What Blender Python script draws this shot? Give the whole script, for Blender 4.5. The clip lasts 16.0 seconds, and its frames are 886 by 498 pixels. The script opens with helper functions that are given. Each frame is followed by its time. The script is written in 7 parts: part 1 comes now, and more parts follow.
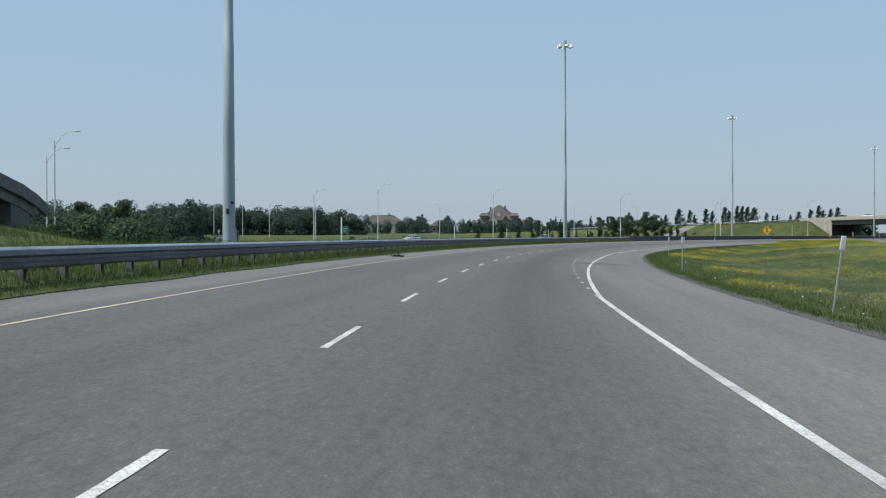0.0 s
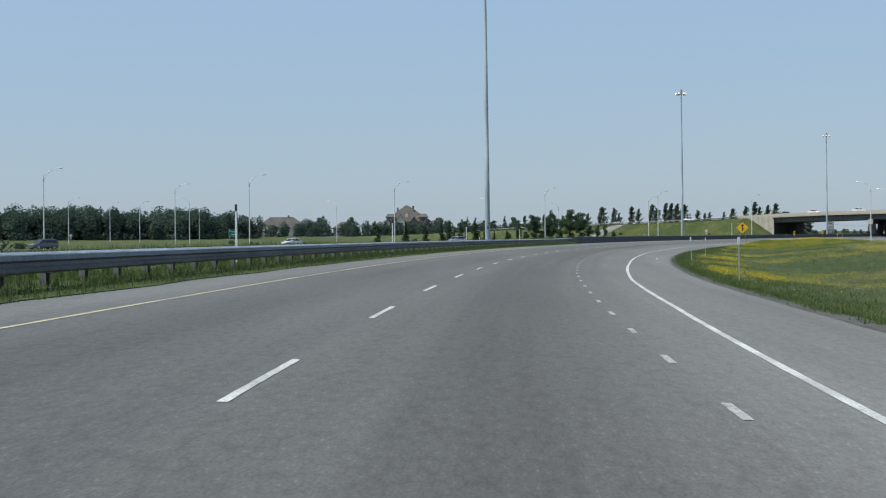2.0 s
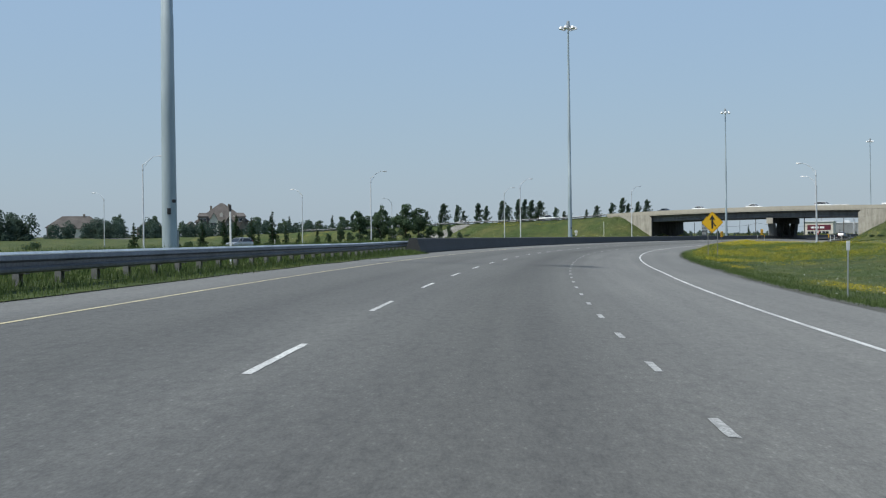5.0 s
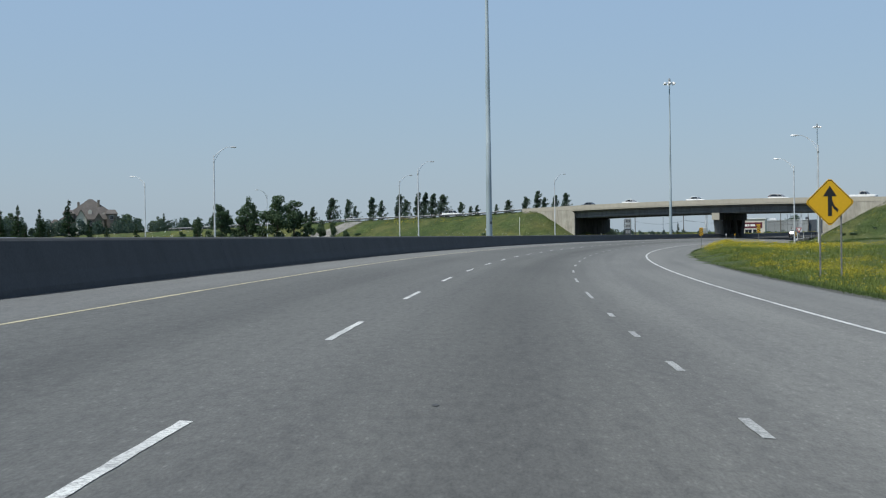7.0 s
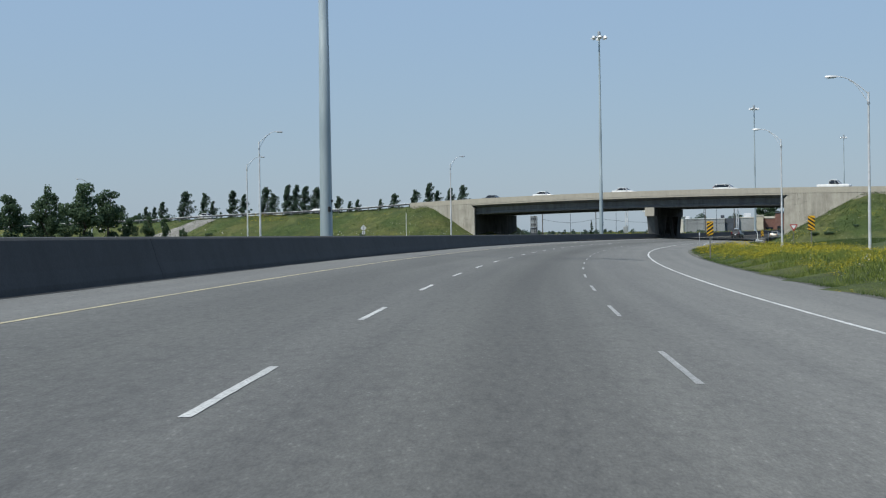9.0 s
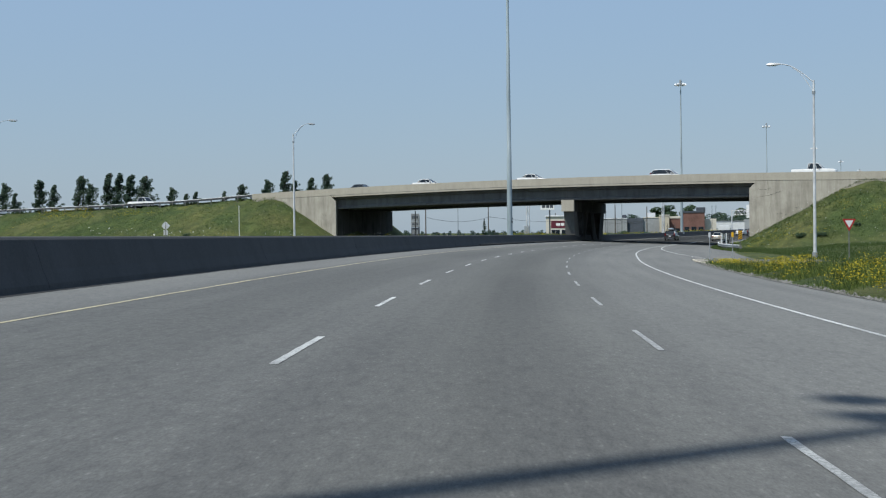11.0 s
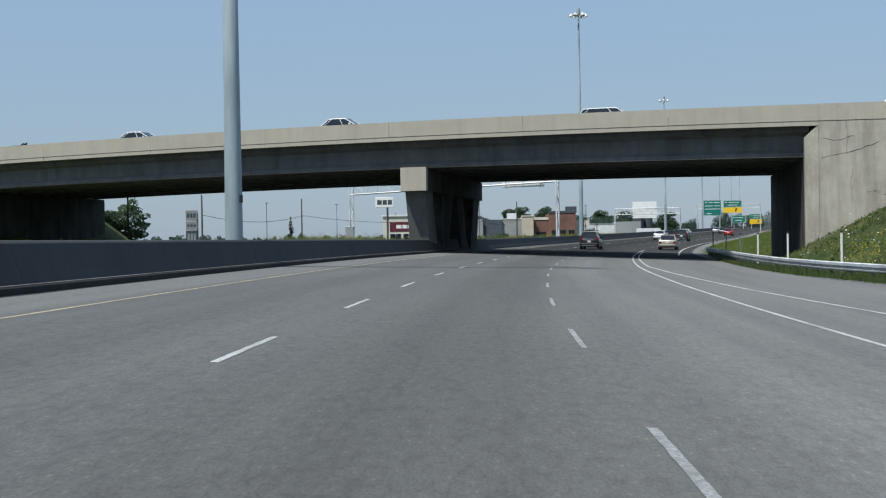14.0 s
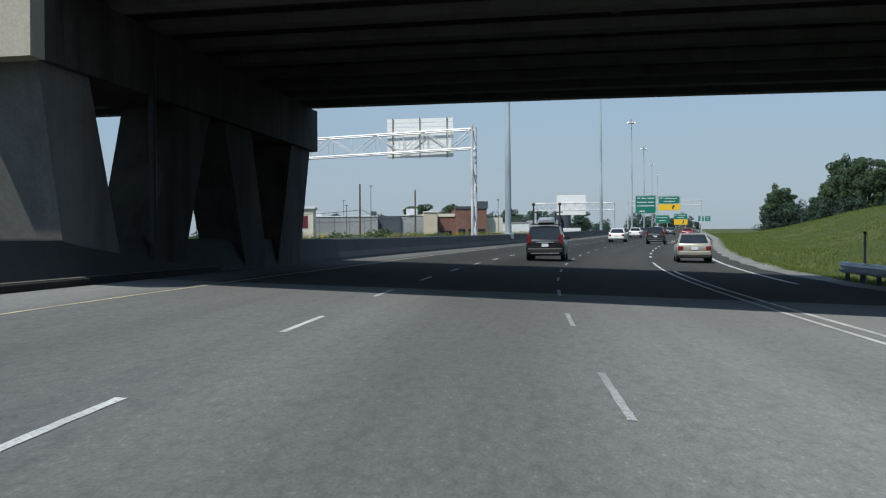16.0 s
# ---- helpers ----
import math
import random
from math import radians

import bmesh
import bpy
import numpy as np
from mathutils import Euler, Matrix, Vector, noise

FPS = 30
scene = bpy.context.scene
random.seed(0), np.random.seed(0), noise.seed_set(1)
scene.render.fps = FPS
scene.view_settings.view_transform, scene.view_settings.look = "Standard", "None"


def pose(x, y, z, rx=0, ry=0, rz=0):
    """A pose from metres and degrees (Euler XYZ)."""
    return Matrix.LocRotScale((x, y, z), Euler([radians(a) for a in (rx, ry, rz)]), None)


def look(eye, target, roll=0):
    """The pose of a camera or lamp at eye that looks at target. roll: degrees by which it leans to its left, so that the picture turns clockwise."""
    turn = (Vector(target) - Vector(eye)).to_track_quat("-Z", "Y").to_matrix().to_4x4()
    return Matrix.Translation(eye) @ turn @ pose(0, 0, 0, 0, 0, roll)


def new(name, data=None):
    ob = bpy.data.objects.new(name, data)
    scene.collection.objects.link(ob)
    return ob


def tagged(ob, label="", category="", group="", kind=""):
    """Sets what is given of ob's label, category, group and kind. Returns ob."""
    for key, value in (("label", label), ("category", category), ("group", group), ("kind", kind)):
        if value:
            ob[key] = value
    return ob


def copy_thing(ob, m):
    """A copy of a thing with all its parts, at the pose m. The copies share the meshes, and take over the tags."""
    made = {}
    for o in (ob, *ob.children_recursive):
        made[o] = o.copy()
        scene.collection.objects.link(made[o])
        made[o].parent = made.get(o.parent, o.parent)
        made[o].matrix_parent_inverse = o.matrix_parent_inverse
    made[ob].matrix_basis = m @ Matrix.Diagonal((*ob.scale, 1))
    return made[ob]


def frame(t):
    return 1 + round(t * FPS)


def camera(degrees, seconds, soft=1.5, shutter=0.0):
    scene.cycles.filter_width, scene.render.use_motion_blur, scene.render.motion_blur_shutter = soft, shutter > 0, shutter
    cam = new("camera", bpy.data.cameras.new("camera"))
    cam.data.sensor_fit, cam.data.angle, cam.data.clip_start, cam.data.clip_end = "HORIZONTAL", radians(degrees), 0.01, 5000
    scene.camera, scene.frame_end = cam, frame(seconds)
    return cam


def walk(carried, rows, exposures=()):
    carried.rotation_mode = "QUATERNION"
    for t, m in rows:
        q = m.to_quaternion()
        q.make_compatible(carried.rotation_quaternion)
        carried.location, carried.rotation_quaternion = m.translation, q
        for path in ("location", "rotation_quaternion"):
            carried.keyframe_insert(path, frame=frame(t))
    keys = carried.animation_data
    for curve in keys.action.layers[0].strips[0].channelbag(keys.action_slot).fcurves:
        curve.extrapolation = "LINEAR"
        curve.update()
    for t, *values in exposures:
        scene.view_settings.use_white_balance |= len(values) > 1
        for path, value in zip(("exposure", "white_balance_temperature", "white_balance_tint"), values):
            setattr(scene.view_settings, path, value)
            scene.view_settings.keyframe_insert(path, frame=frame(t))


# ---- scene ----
cam = camera(38.8, 16.0, soft=1.2)
PATH = [
    (0.0, (1.747, -6.478, 1.111), (0.026, 33.485, 0.718), -0.08),
    (0.5, (1.794, 7.804, 1.109), (0.694, 47.789, 0.739), -0.77),
    (1.0, (2.074, 22.219, 1.107), (1.736, 62.217, 0.748), -0.71),
    (1.5, (2.642, 36.729, 1.105), (3.106, 76.726, 0.832), -0.64),
    (2.0, (3.504, 51.299, 1.102), (4.623, 91.283, 0.775), -0.64),
    (2.5, (4.598, 65.886, 1.103), (6.548, 105.839, 0.665), -0.49),
    (3.0, (5.988, 80.441, 1.104), (8.819, 120.341, 0.824), -0.60),
    (3.5, (7.760, 94.964, 1.101), (11.464, 134.793, 0.789), -0.79),
    (4.0, (9.844, 109.476, 1.097), (14.369, 149.219, 0.729), -0.85),
    (4.5, (12.234, 123.992, 1.095), (17.643, 163.624, 0.795), -0.61),
    (5.0, (14.966, 138.523, 1.093), (21.250, 178.026, 0.779), -0.62),
    (5.5, (17.950, 153.067, 1.095), (25.059, 192.430, 0.767), -0.64),
    (6.0, (21.247, 167.590, 1.096), (29.125, 206.807, 0.755), -0.65),
    (6.5, (24.817, 182.064, 1.099), (33.412, 221.130, 0.744), -0.67),
    (7.0, (28.653, 196.450, 1.101), (37.970, 235.350, 0.732), -0.69),
    (7.5, (32.822, 210.748, 1.101), (42.910, 249.455, 0.748), -0.58),
    (8.0, (37.286, 224.986, 1.100), (48.140, 263.485, 0.772), -0.82),
    (8.5, (42.062, 239.134, 1.100), (53.798, 277.373, 0.775), -0.57),
    (9.0, (47.142, 253.171, 1.099), (59.727, 291.140, 0.704), -0.76),
    (9.5, (52.498, 267.088, 1.100), (66.014, 304.736, 0.704), -0.74),
    (10.0, (58.167, 280.854, 1.100), (72.612, 318.155, 0.705), -0.71),
    (10.5, (64.156, 294.485, 1.100), (79.440, 331.449, 0.704), -0.69),
    (11.0, (70.422, 308.014, 1.101), (86.452, 344.662, 0.704), -0.66),
    (11.5, (77.000, 321.433, 1.097), (93.693, 357.784, 0.700), -0.64),
    (12.0, (83.823, 334.772, 1.094), (101.304, 370.750, 0.727), -0.63),
    (12.5, (91.036, 347.890, 1.084), (109.275, 383.489, 0.712), -0.79),
    (13.0, (98.507, 360.788, 1.073), (117.466, 396.009, 0.548), -0.70),
    (13.5, (106.097, 373.547, 1.071), (125.812, 408.351, 0.783), -0.20),
    (14.0, (113.961, 386.082, 1.070), (134.426, 420.450, 0.791), -0.88),
    (14.5, (122.092, 398.460, 1.069), (143.265, 432.396, 0.748), -1.09),
    (15.0, (130.523, 410.723, 1.068), (152.374, 444.227, 0.731), -0.75),
    (15.5, (139.225, 422.851, 1.068), (161.621, 455.993, 0.760), -0.77),
    (16.0, (148.182, 434.817, 1.067), (171.194, 467.535, 0.746), -0.40),
]
walk(cam, [(t, look(eye, target, roll)) for t, eye, target, roll in PATH],
     exposures=[(0.0, 0.08, 6530, 10), (3.0, 0.06, 6500, 10), (5.0, 0.0, 6450, 10), (9.0, -0.05, 6400, 10), (12.0, -0.08, 6360, 10), (16.0, -0.08, 6340, 10)])

# ---------- light ----------
SUN_AZ, SUN_EL = 254.1, 59.2          # degrees clockwise from +y, and above the horizon
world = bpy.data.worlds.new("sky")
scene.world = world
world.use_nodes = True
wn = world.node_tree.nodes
wl = world.node_tree.links
sky = wn.new("ShaderNodeTexSky")
sky.sky_type = 'NISHITA'
sky.sun_disc = False
sky.sun_elevation = radians(SUN_EL)
sky.sun_rotation = radians(SUN_AZ)
sky.altitude = 50
sky.air_density = 1.4
sky.dust_density = 0.5
sky.ozone_density = 2.0
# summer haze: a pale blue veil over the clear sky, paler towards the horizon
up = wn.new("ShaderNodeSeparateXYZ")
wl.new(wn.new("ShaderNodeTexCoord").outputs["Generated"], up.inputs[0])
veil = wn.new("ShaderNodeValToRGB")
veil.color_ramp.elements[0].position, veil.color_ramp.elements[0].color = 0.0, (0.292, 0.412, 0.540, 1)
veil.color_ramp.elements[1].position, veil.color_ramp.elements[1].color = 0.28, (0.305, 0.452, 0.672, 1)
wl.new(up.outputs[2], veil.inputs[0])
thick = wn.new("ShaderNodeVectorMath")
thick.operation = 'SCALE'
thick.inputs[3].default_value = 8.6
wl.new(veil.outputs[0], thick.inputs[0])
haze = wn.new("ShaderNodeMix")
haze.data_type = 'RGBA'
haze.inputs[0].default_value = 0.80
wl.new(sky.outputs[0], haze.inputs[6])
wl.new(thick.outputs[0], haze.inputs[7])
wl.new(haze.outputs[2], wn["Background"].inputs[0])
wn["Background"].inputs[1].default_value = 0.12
sun_data = bpy.data.lights.new("sun", 'SUN')
sun_data.energy = 5.0
sun_data.angle = radians(0.6)
sun_data.color = (0.985, 0.96, 0.87)
sun = new("sun", sun_data)
sa, se = radians(SUN_AZ), radians(SUN_EL)
sun_dir = Vector((math.sin(sa) * math.cos(se), math.cos(sa) * math.cos(se), math.sin(se)))
sun.matrix_world = look(sun_dir * 400 + Vector((100, 300, 0)), Vector((100, 300, 0)))
scene.view_settings.exposure = 0.0

# ---------- materials ----------


def material(name, rough=0.8, metal=0.0, spec=0.4):
    m = bpy.data.materials.new(name)
    m.use_nodes = True
    b = m.node_tree.nodes["Principled BSDF"]
    b.inputs["Roughness"].default_value = rough
    b.inputs["Metallic"].default_value = metal
    b.inputs["Specular IOR Level"].default_value = spec
    return m, m.node_tree.nodes, m.node_tree.links, b


def noise_tex(n, l, vec, scale, detail=3.0, rough=0.55):
    t = n.new("ShaderNodeTexNoise")
    t.inputs["Scale"].default_value = scale
    t.inputs["Detail"].default_value = detail
    t.inputs["Roughness"].default_value = rough
    if vec is not None:
        l.new(vec, t.inputs["Vector"])
    return t.outputs["Fac"]


def ramp(n, l, fac, stops):
    r = n.new("ShaderNodeValToRGB")
    e = r.color_ramp.elements
    while len(e) < len(stops):
        e.new(0.5)
    for el, (p, c) in zip(e, stops):
        el.position = p
        el.color = (*c, 1.0)
    l.new(fac, r.inputs["Fac"])
    return r.outputs["Color"]


def mix(n, l, kind, fac, a, b):
    m = n.new("ShaderNodeMix")
    m.data_type = 'RGBA'
    m.blend_type = kind
    for sock, v in ((m.inputs[0], fac), (m.inputs[6], a), (m.inputs[7], b)):
        if hasattr(v, "is_linked"):
            l.new(v, sock)
        elif isinstance(v, (int, float)):
            sock.default_value = v
        else:
            sock.default_value = (*v, 1.0)
    return m.outputs[2]


def bump(n, l, b, height, strength, dist=0.02):
    p = n.new("ShaderNodeBump")
    p.inputs["Strength"].default_value = strength
    p.inputs["Distance"].default_value = dist
    l.new(height, p.inputs["Height"])
    l.new(p.outputs[0], b.inputs["Normal"])


def coords(n, l, kind="Object", scale=None):
    c = n.new("ShaderNodeTexCoord").outputs[kind]
    if scale is None:
        return c
    m = n.new("ShaderNodeMapping")
    m.inputs["Scale"].default_value = scale
    l.new(c, m.inputs["Vector"])
    return m.outputs[0]


def two_scale(name, dark, light, s1, s2, rough=0.8, metal=0.0, spec=0.4, bumpy=0.15, kind="Object", stretch=None, blotch=0.35, bdist=0.02):
    """Grain at s2 and blotches at s1 between two colours."""
    m, n, l, b = material(name, rough, metal, spec)
    v = coords(n, l, kind, stretch)
    big = noise_tex(n, l, v, s1, 4)
    fine = noise_tex(n, l, v, s2, 3, 0.65)
    c1 = ramp(n, l, fine, [(0.3, dark), (0.7, light)])
    c2 = ramp(n, l, big, [(0.3, (1 - blotch,) * 3), (0.7, (1 + blotch * 0.3,) * 3)])
    l.new(mix(n, l, 'MULTIPLY', 1.0, c1, c2), b.inputs["Base Color"])
    if bumpy:
        bump(n, l, b, fine, bumpy, bdist)
    return m


def plain(name, colour, rough=0.5, metal=0.0, spec=0.5, vary=0.12):
    return two_scale(name, [c * (1 - vary) for c in colour], [c * (1 + vary) for c in colour], 0.7, 9.0, rough, metal, spec, 0.0, blotch=vary)


def asphalt_material(name, lane_marks=True, tint=1.0, gloss=0.12, shoulder=1.4):
    m, n, l, b = material(name, 0.95, 0.0, gloss)
    b.inputs["Diffuse Roughness"].default_value = 1.0
    uv = coords(n, l, "UV")
    drawn = coords(n, l, "UV", (1, 0.3, 1))          # texture drawn out along the lanes
    grain = noise_tex(n, l, drawn, 48.0, 4, 0.75)
    speck = n.new("ShaderNodeTexVoronoi")
    speck.inputs["Scale"].default_value = 15.0
    l.new(drawn, speck.inputs["Vector"])
    tone = (0.985 * tint, 1.0 * tint, 0.975 * tint)
    base = ramp(n, l, grain, [(0.32, [0.092 * q for q in tone]), (0.5, [0.117 * q for q in tone]), (0.68, [0.143 * q for q in tone])])
    chips = ramp(n, l, speck.outputs["Distance"], [(0.0, (1.6, 1.58, 1.55)), (0.2, (1.05, 1.05, 1.05)), (0.6, (0.97, 0.97, 0.97)), (0.85, (0.84, 0.84, 0.85))])
    c = mix(n, l, 'MULTIPLY', 0.8, base, chips)
    # long streaks along the lanes and patches of wear
    streak = noise_tex(n, l, coords(n, l, "UV", (1.1, 0.012, 1)), 1.0, 4, 0.6)
    c = mix(n, l, 'MULTIPLY', 1.0, c, ramp(n, l, streak, [(0.3, (0.87, 0.87, 0.88)), (0.7, (1.09, 1.09, 1.08))]))
    mottle = noise_tex(n, l, uv, 2.6, 4, 0.7)
    c = mix(n, l, 'MULTIPLY', 1.0, c, ramp(n, l, mottle, [(0.32, (0.955, 0.955, 0.96)), (0.68, (1.03, 1.03, 1.03))]))
    patch = noise_tex(n, l, coords(n, l, "UV", (0.35, 0.05, 1)), 1.0, 3, 0.5)
    c = mix(n, l, 'MULTIPLY', 1.0, c, ramp(n, l, patch, [(0.35, (0.92, 0.92, 0.93)), (0.65, (1.05, 1.05, 1.05))]))
    if lane_marks:
        # across the road: pale shoulders, oily lane middles, the bleached joining lane
        sep = n.new("ShaderNodeSeparateXYZ")
        l.new(uv, sep.inputs[0])
        across = n.new("ShaderNodeMapRange")
        across.inputs[1].default_value, across.inputs[2].default_value = -6.0, 14.0
        l.new(sep.outputs[0], across.inputs[0])
        wear = ((-5.7, shoulder), (-4.3, shoulder * 0.96), (-3.6, 1.06), (-2.6, 0.96), (-1.8, 0.90), (-0.9, 0.97), (0.0, 1.02), (0.9, 0.90), (1.8, 0.78), (2.7, 0.84), (3.5, 0.98), (4.6, 1.15), (7.0, 1.2), (13.0, 1.24))
        c = mix(n, l, 'MULTIPLY', 1.0, c, ramp(n, l, across.outputs[0], [((q + 6.0) / 20.0, (w, w * 0.995, w * 0.985)) for q, w in wear]))
    l.new(c, b.inputs["Base Color"])
    bump(n, l, b, grain, 0.07, 0.003)
    return m


def paint_material(name, colour, wear=0.45):
    m, n, l, b = material(name, 0.7, 0.0, 0.4)
    v = coords(n, l)
    w1 = noise_tex(n, l, v, 38.0, 4, 0.7)
    w2 = noise_tex(n, l, v, 0.6, 3, 0.6)
    worn = mix(n, l, 'MULTIPLY', 0.6, ramp(n, l, w1, [(wear - 0.1, (0, 0, 0)), (wear + 0.1, (1, 1, 1))]), ramp(n, l, w2, [(0.35, (0, 0, 0)), (0.6, (1, 1, 1))]))
    chipped = ramp(n, l, noise_tex(n, l, v, 7.0, 4, 0.7), [(wear - 0.10, (0.25, 0.25, 0.25)), (wear + 0.02, (1, 1, 1))])
    worn = mix(n, l, 'MULTIPLY', 1.0, worn, chipped)
    l.new(mix(n, l, 'MIX', worn, [0.10 + 0.16 * c for c in colour], colour), b.inputs["Base Color"])
    return m


def grass_material(name, flowers=0.0, dry=0.3):
    m, n, l, b = material(name, 0.9, 0.0, 0.2)
    v = coords(n, l)
    blades = noise_tex(n, l, v, 5.5, 5, 0.75)
    patch = noise_tex(n, l, v, 0.11, 5, 0.6)
    patch2 = noise_tex(n, l, v, 0.9, 3, 0.6)
    # some blue is mixed into the greens to imitate haze
    c = ramp(n, l, blades, [(0.30, (0.020, 0.035, 0.012)), (0.5, (0.046, 0.070, 0.023)), (0.70, (0.086, 0.112, 0.042))])
    c = mix(n, l, 'MIX', ramp(n, l, patch, [(0.42, (0, 0, 0)), (0.68, (dry, dry, dry))]), c, (0.128, 0.122, 0.052))
    c = mix(n, l, 'MULTIPLY', 0.8, c, ramp(n, l, patch2, [(0.3, (0.55, 0.6, 0.55)), (0.7, (1.25, 1.2, 1.1))]))
    c = mix(n, l, 'MULTIPLY', 0.8, c, ramp(n, l, noise_tex(n, l, v, 0.3, 4, 0.7), [(0.32, (0.62, 0.68, 0.62)), (0.68, (1.3, 1.22, 1.05))]))
    if flowers:
        vor = n.new("ShaderNodeTexVoronoi")
        vor.inputs["Scale"].default_value = 5.0
        l.new(v, vor.inputs["Vector"])
        dots = ramp(n, l, vor.outputs["Distance"], [(0.16, (1, 1, 1)), (0.30, (0, 0, 0))])
        where = ramp(n, l, noise_tex(n, l, v, 0.085, 4, 0.62), [(0.60 - 0.2 * flowers, (0, 0, 0)), (0.70 - 0.2 * flowers, (1, 1, 1))])
        c = mix(n, l, 'MIX', mix(n, l, 'MULTIPLY', 1.0, dots, where), c, (0.55, 0.40, 0.015))
    l.new(c, b.inputs["Base Color"])
    bump(n, l, b, blades, 0.9, 0.12)
    return m


def leaf_material(name, dark, light):
    m, n, l, b = material(name, 0.75, 0.0, 0.25)
    g = n.new("ShaderNodeNewGeometry")
    isl = g.outputs["Random Per Island"]
    c = ramp(n, l, isl, [(0.0, dark), (1.0, light)])
    o = n.new("ShaderNodeObjectInfo")
    c = mix(n, l, 'MULTIPLY', 0.5, c, ramp(n, l, o.outputs["Random"], [(0.0, (0.75, 0.8, 0.75)), (1.0, (1.15, 1.1, 0.95))]))
    l.new(c, b.inputs["Base Color"])
    b.inputs["Roughness"].default_value = 0.9
    b.inputs["Specular IOR Level"].default_value = 0.1
    thin = n.new("ShaderNodeBsdfTranslucent")
    l.new(c, thin.inputs["Color"])
    both = n.new("ShaderNodeMixShader")
    both.inputs[0].default_value = 0.4
    l.new(b.outputs[0], both.inputs[1])
    l.new(thin.outputs[0], both.inputs[2])
    l.new(both.outputs[0], n["Material Output"].inputs["Surface"])
    return m


def concrete_material(name, tone, stain=0.5, tint=(1.0, 0.97, 0.9)):
    m, n, l, b = material(name, 0.9, 0.0, 0.25)
    v = coords(n, l)
    fine = noise_tex(n, l, v, 18.0, 5, 0.7)
    big = noise_tex(n, l, v, 0.45, 5, 0.65)
    drip = noise_tex(n, l, coords(n, l, "Object", (1.3, 1.3, 0.12)), 1.0, 5, 0.7)
    c = ramp(n, l, fine, [(0.3, [tone * 0.82 * q for q in tint]), (0.7, [tone * 1.1 * q for q in tint])])
    c = mix(n, l, 'MULTIPLY', stain, c, ramp(n, l, big, [(0.32, (0.5, 0.49, 0.47)), (0.62, (1.08, 1.08, 1.08))]))
    c = mix(n, l, 'MULTIPLY', stain, c, ramp(n, l, drip, [(0.34, (0.45, 0.44, 0.42)), (0.55, (1.0, 1.0, 1.0))]))
    l.new(c, b.inputs["Base Color"])
    bump(n, l, b, fine, 0.3, 0.01)
    return m


def glass_material(name, colour=(0.012, 0.016, 0.02), rough=0.06):
    m, n, l, b = material(name, rough, 0.0, 0.6)
    v = coords(n, l)
    l.new(ramp(n, l, noise_tex(n, l, v, 1.5, 2), [(0.3, colour), (0.8, [c * 1.8 for c in colour])]), b.inputs["Base Color"])
    return m


ASPHALT = asphalt_material("asphalt", True, 1.02)
# newer dark surface, its tone lowered further to deepen the bridge's shade
NEW_ASPHALT = asphalt_material("new_asphalt", True, 0.34, 0.05, 2.6)
RAMP_ASPHALT = asphalt_material("ramp_asphalt", False, 1.2)
WHITE_PAINT = paint_material("white_road_paint", (0.57, 0.575, 0.555), 0.43)
WORN_PAINT = paint_material("worn_white_paint", (0.37, 0.375, 0.36), 0.47)
YELLOW_PAINT = paint_material("yellow_road_paint", (0.52, 0.455, 0.28), 0.43)
GRASS = grass_material("meadow_grass", 0.15, 0.6)
VERGE_GRASS = grass_material("verge_grass", 0.0, 0.35)
GRAVEL = two_scale("gravel", (0.10, 0.098, 0.088), (0.28, 0.27, 0.25), 0.5, 12.0, 0.95, bumpy=0.5)
FOOT_DARK = two_scale("dark_foot_line", (0.018, 0.019, 0.021), (0.045, 0.046, 0.047), 0.6, 6.0, 0.95, bumpy=0.3)
DIRT = two_scale("shoulder_dirt", (0.040, 0.040, 0.033), (0.098, 0.094, 0.078), 0.6, 7.0, 0.95, bumpy=0.5)
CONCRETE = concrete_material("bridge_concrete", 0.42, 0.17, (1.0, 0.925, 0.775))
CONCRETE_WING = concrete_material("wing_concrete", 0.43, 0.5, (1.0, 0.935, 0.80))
# same concrete darkened: the shade under the bridge is put into these two tones
CONCRETE_GIRDER = concrete_material("shaded_girder_concrete", 0.175, 0.45, (1.0, 0.99, 0.96))
CONCRETE_PIER = concrete_material("shaded_pier_concrete", 0.075, 0.9, (1.0, 0.98, 0.93))
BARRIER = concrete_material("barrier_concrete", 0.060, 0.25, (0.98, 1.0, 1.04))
KERB_DARK = concrete_material("dark_kerb_concrete", 0.032, 0.5, (0.98, 1.0, 1.03))
DUST = two_scale("settled_dust", (0.06, 0.06, 0.06), (0.20, 0.197, 0.19), 0.9, 9.0, 0.95, bumpy=0.3)
GALV = two_scale("galvanised_steel", (0.34, 0.36, 0.37), (0.52, 0.54, 0.55), 0.4, 6.0, 0.5, 0.55, 0.5, 0.05)
MAST_STEEL = two_scale("mast_steel", (0.29, 0.355, 0.385), (0.40, 0.47, 0.50), 0.25, 3.0, 0.5, 0.0, 0.5, 0.03, stretch=(1, 1, 0.15))
# rail face toned dark for its shaded side, top edge pale as if sunlit
RAIL_STEEL = two_scale("weathered_rail_shaded", (0.085, 0.092, 0.105), (0.155, 0.165, 0.18), 0.6, 7.0, 0.6, 0.2, 0.5, 0.08)
RAIL_TOP = two_scale("sunlit_rail_edge", (0.74, 0.75, 0.74), (0.88, 0.88, 0.87), 0.8, 6.0, 0.5, 0.1, 0.5, 0.03)
POST_STEEL = two_scale("rail_post", (0.15, 0.15, 0.145), (0.30, 0.30, 0.29), 1.2, 8.0, 0.7, 0.3, 0.4, 0.08)
WHITE_POST = plain("white_post_paint", (0.72, 0.72, 0.70), 0.5)
BLACK = plain("black_rubber", (0.018, 0.018, 0.019), 0.6)
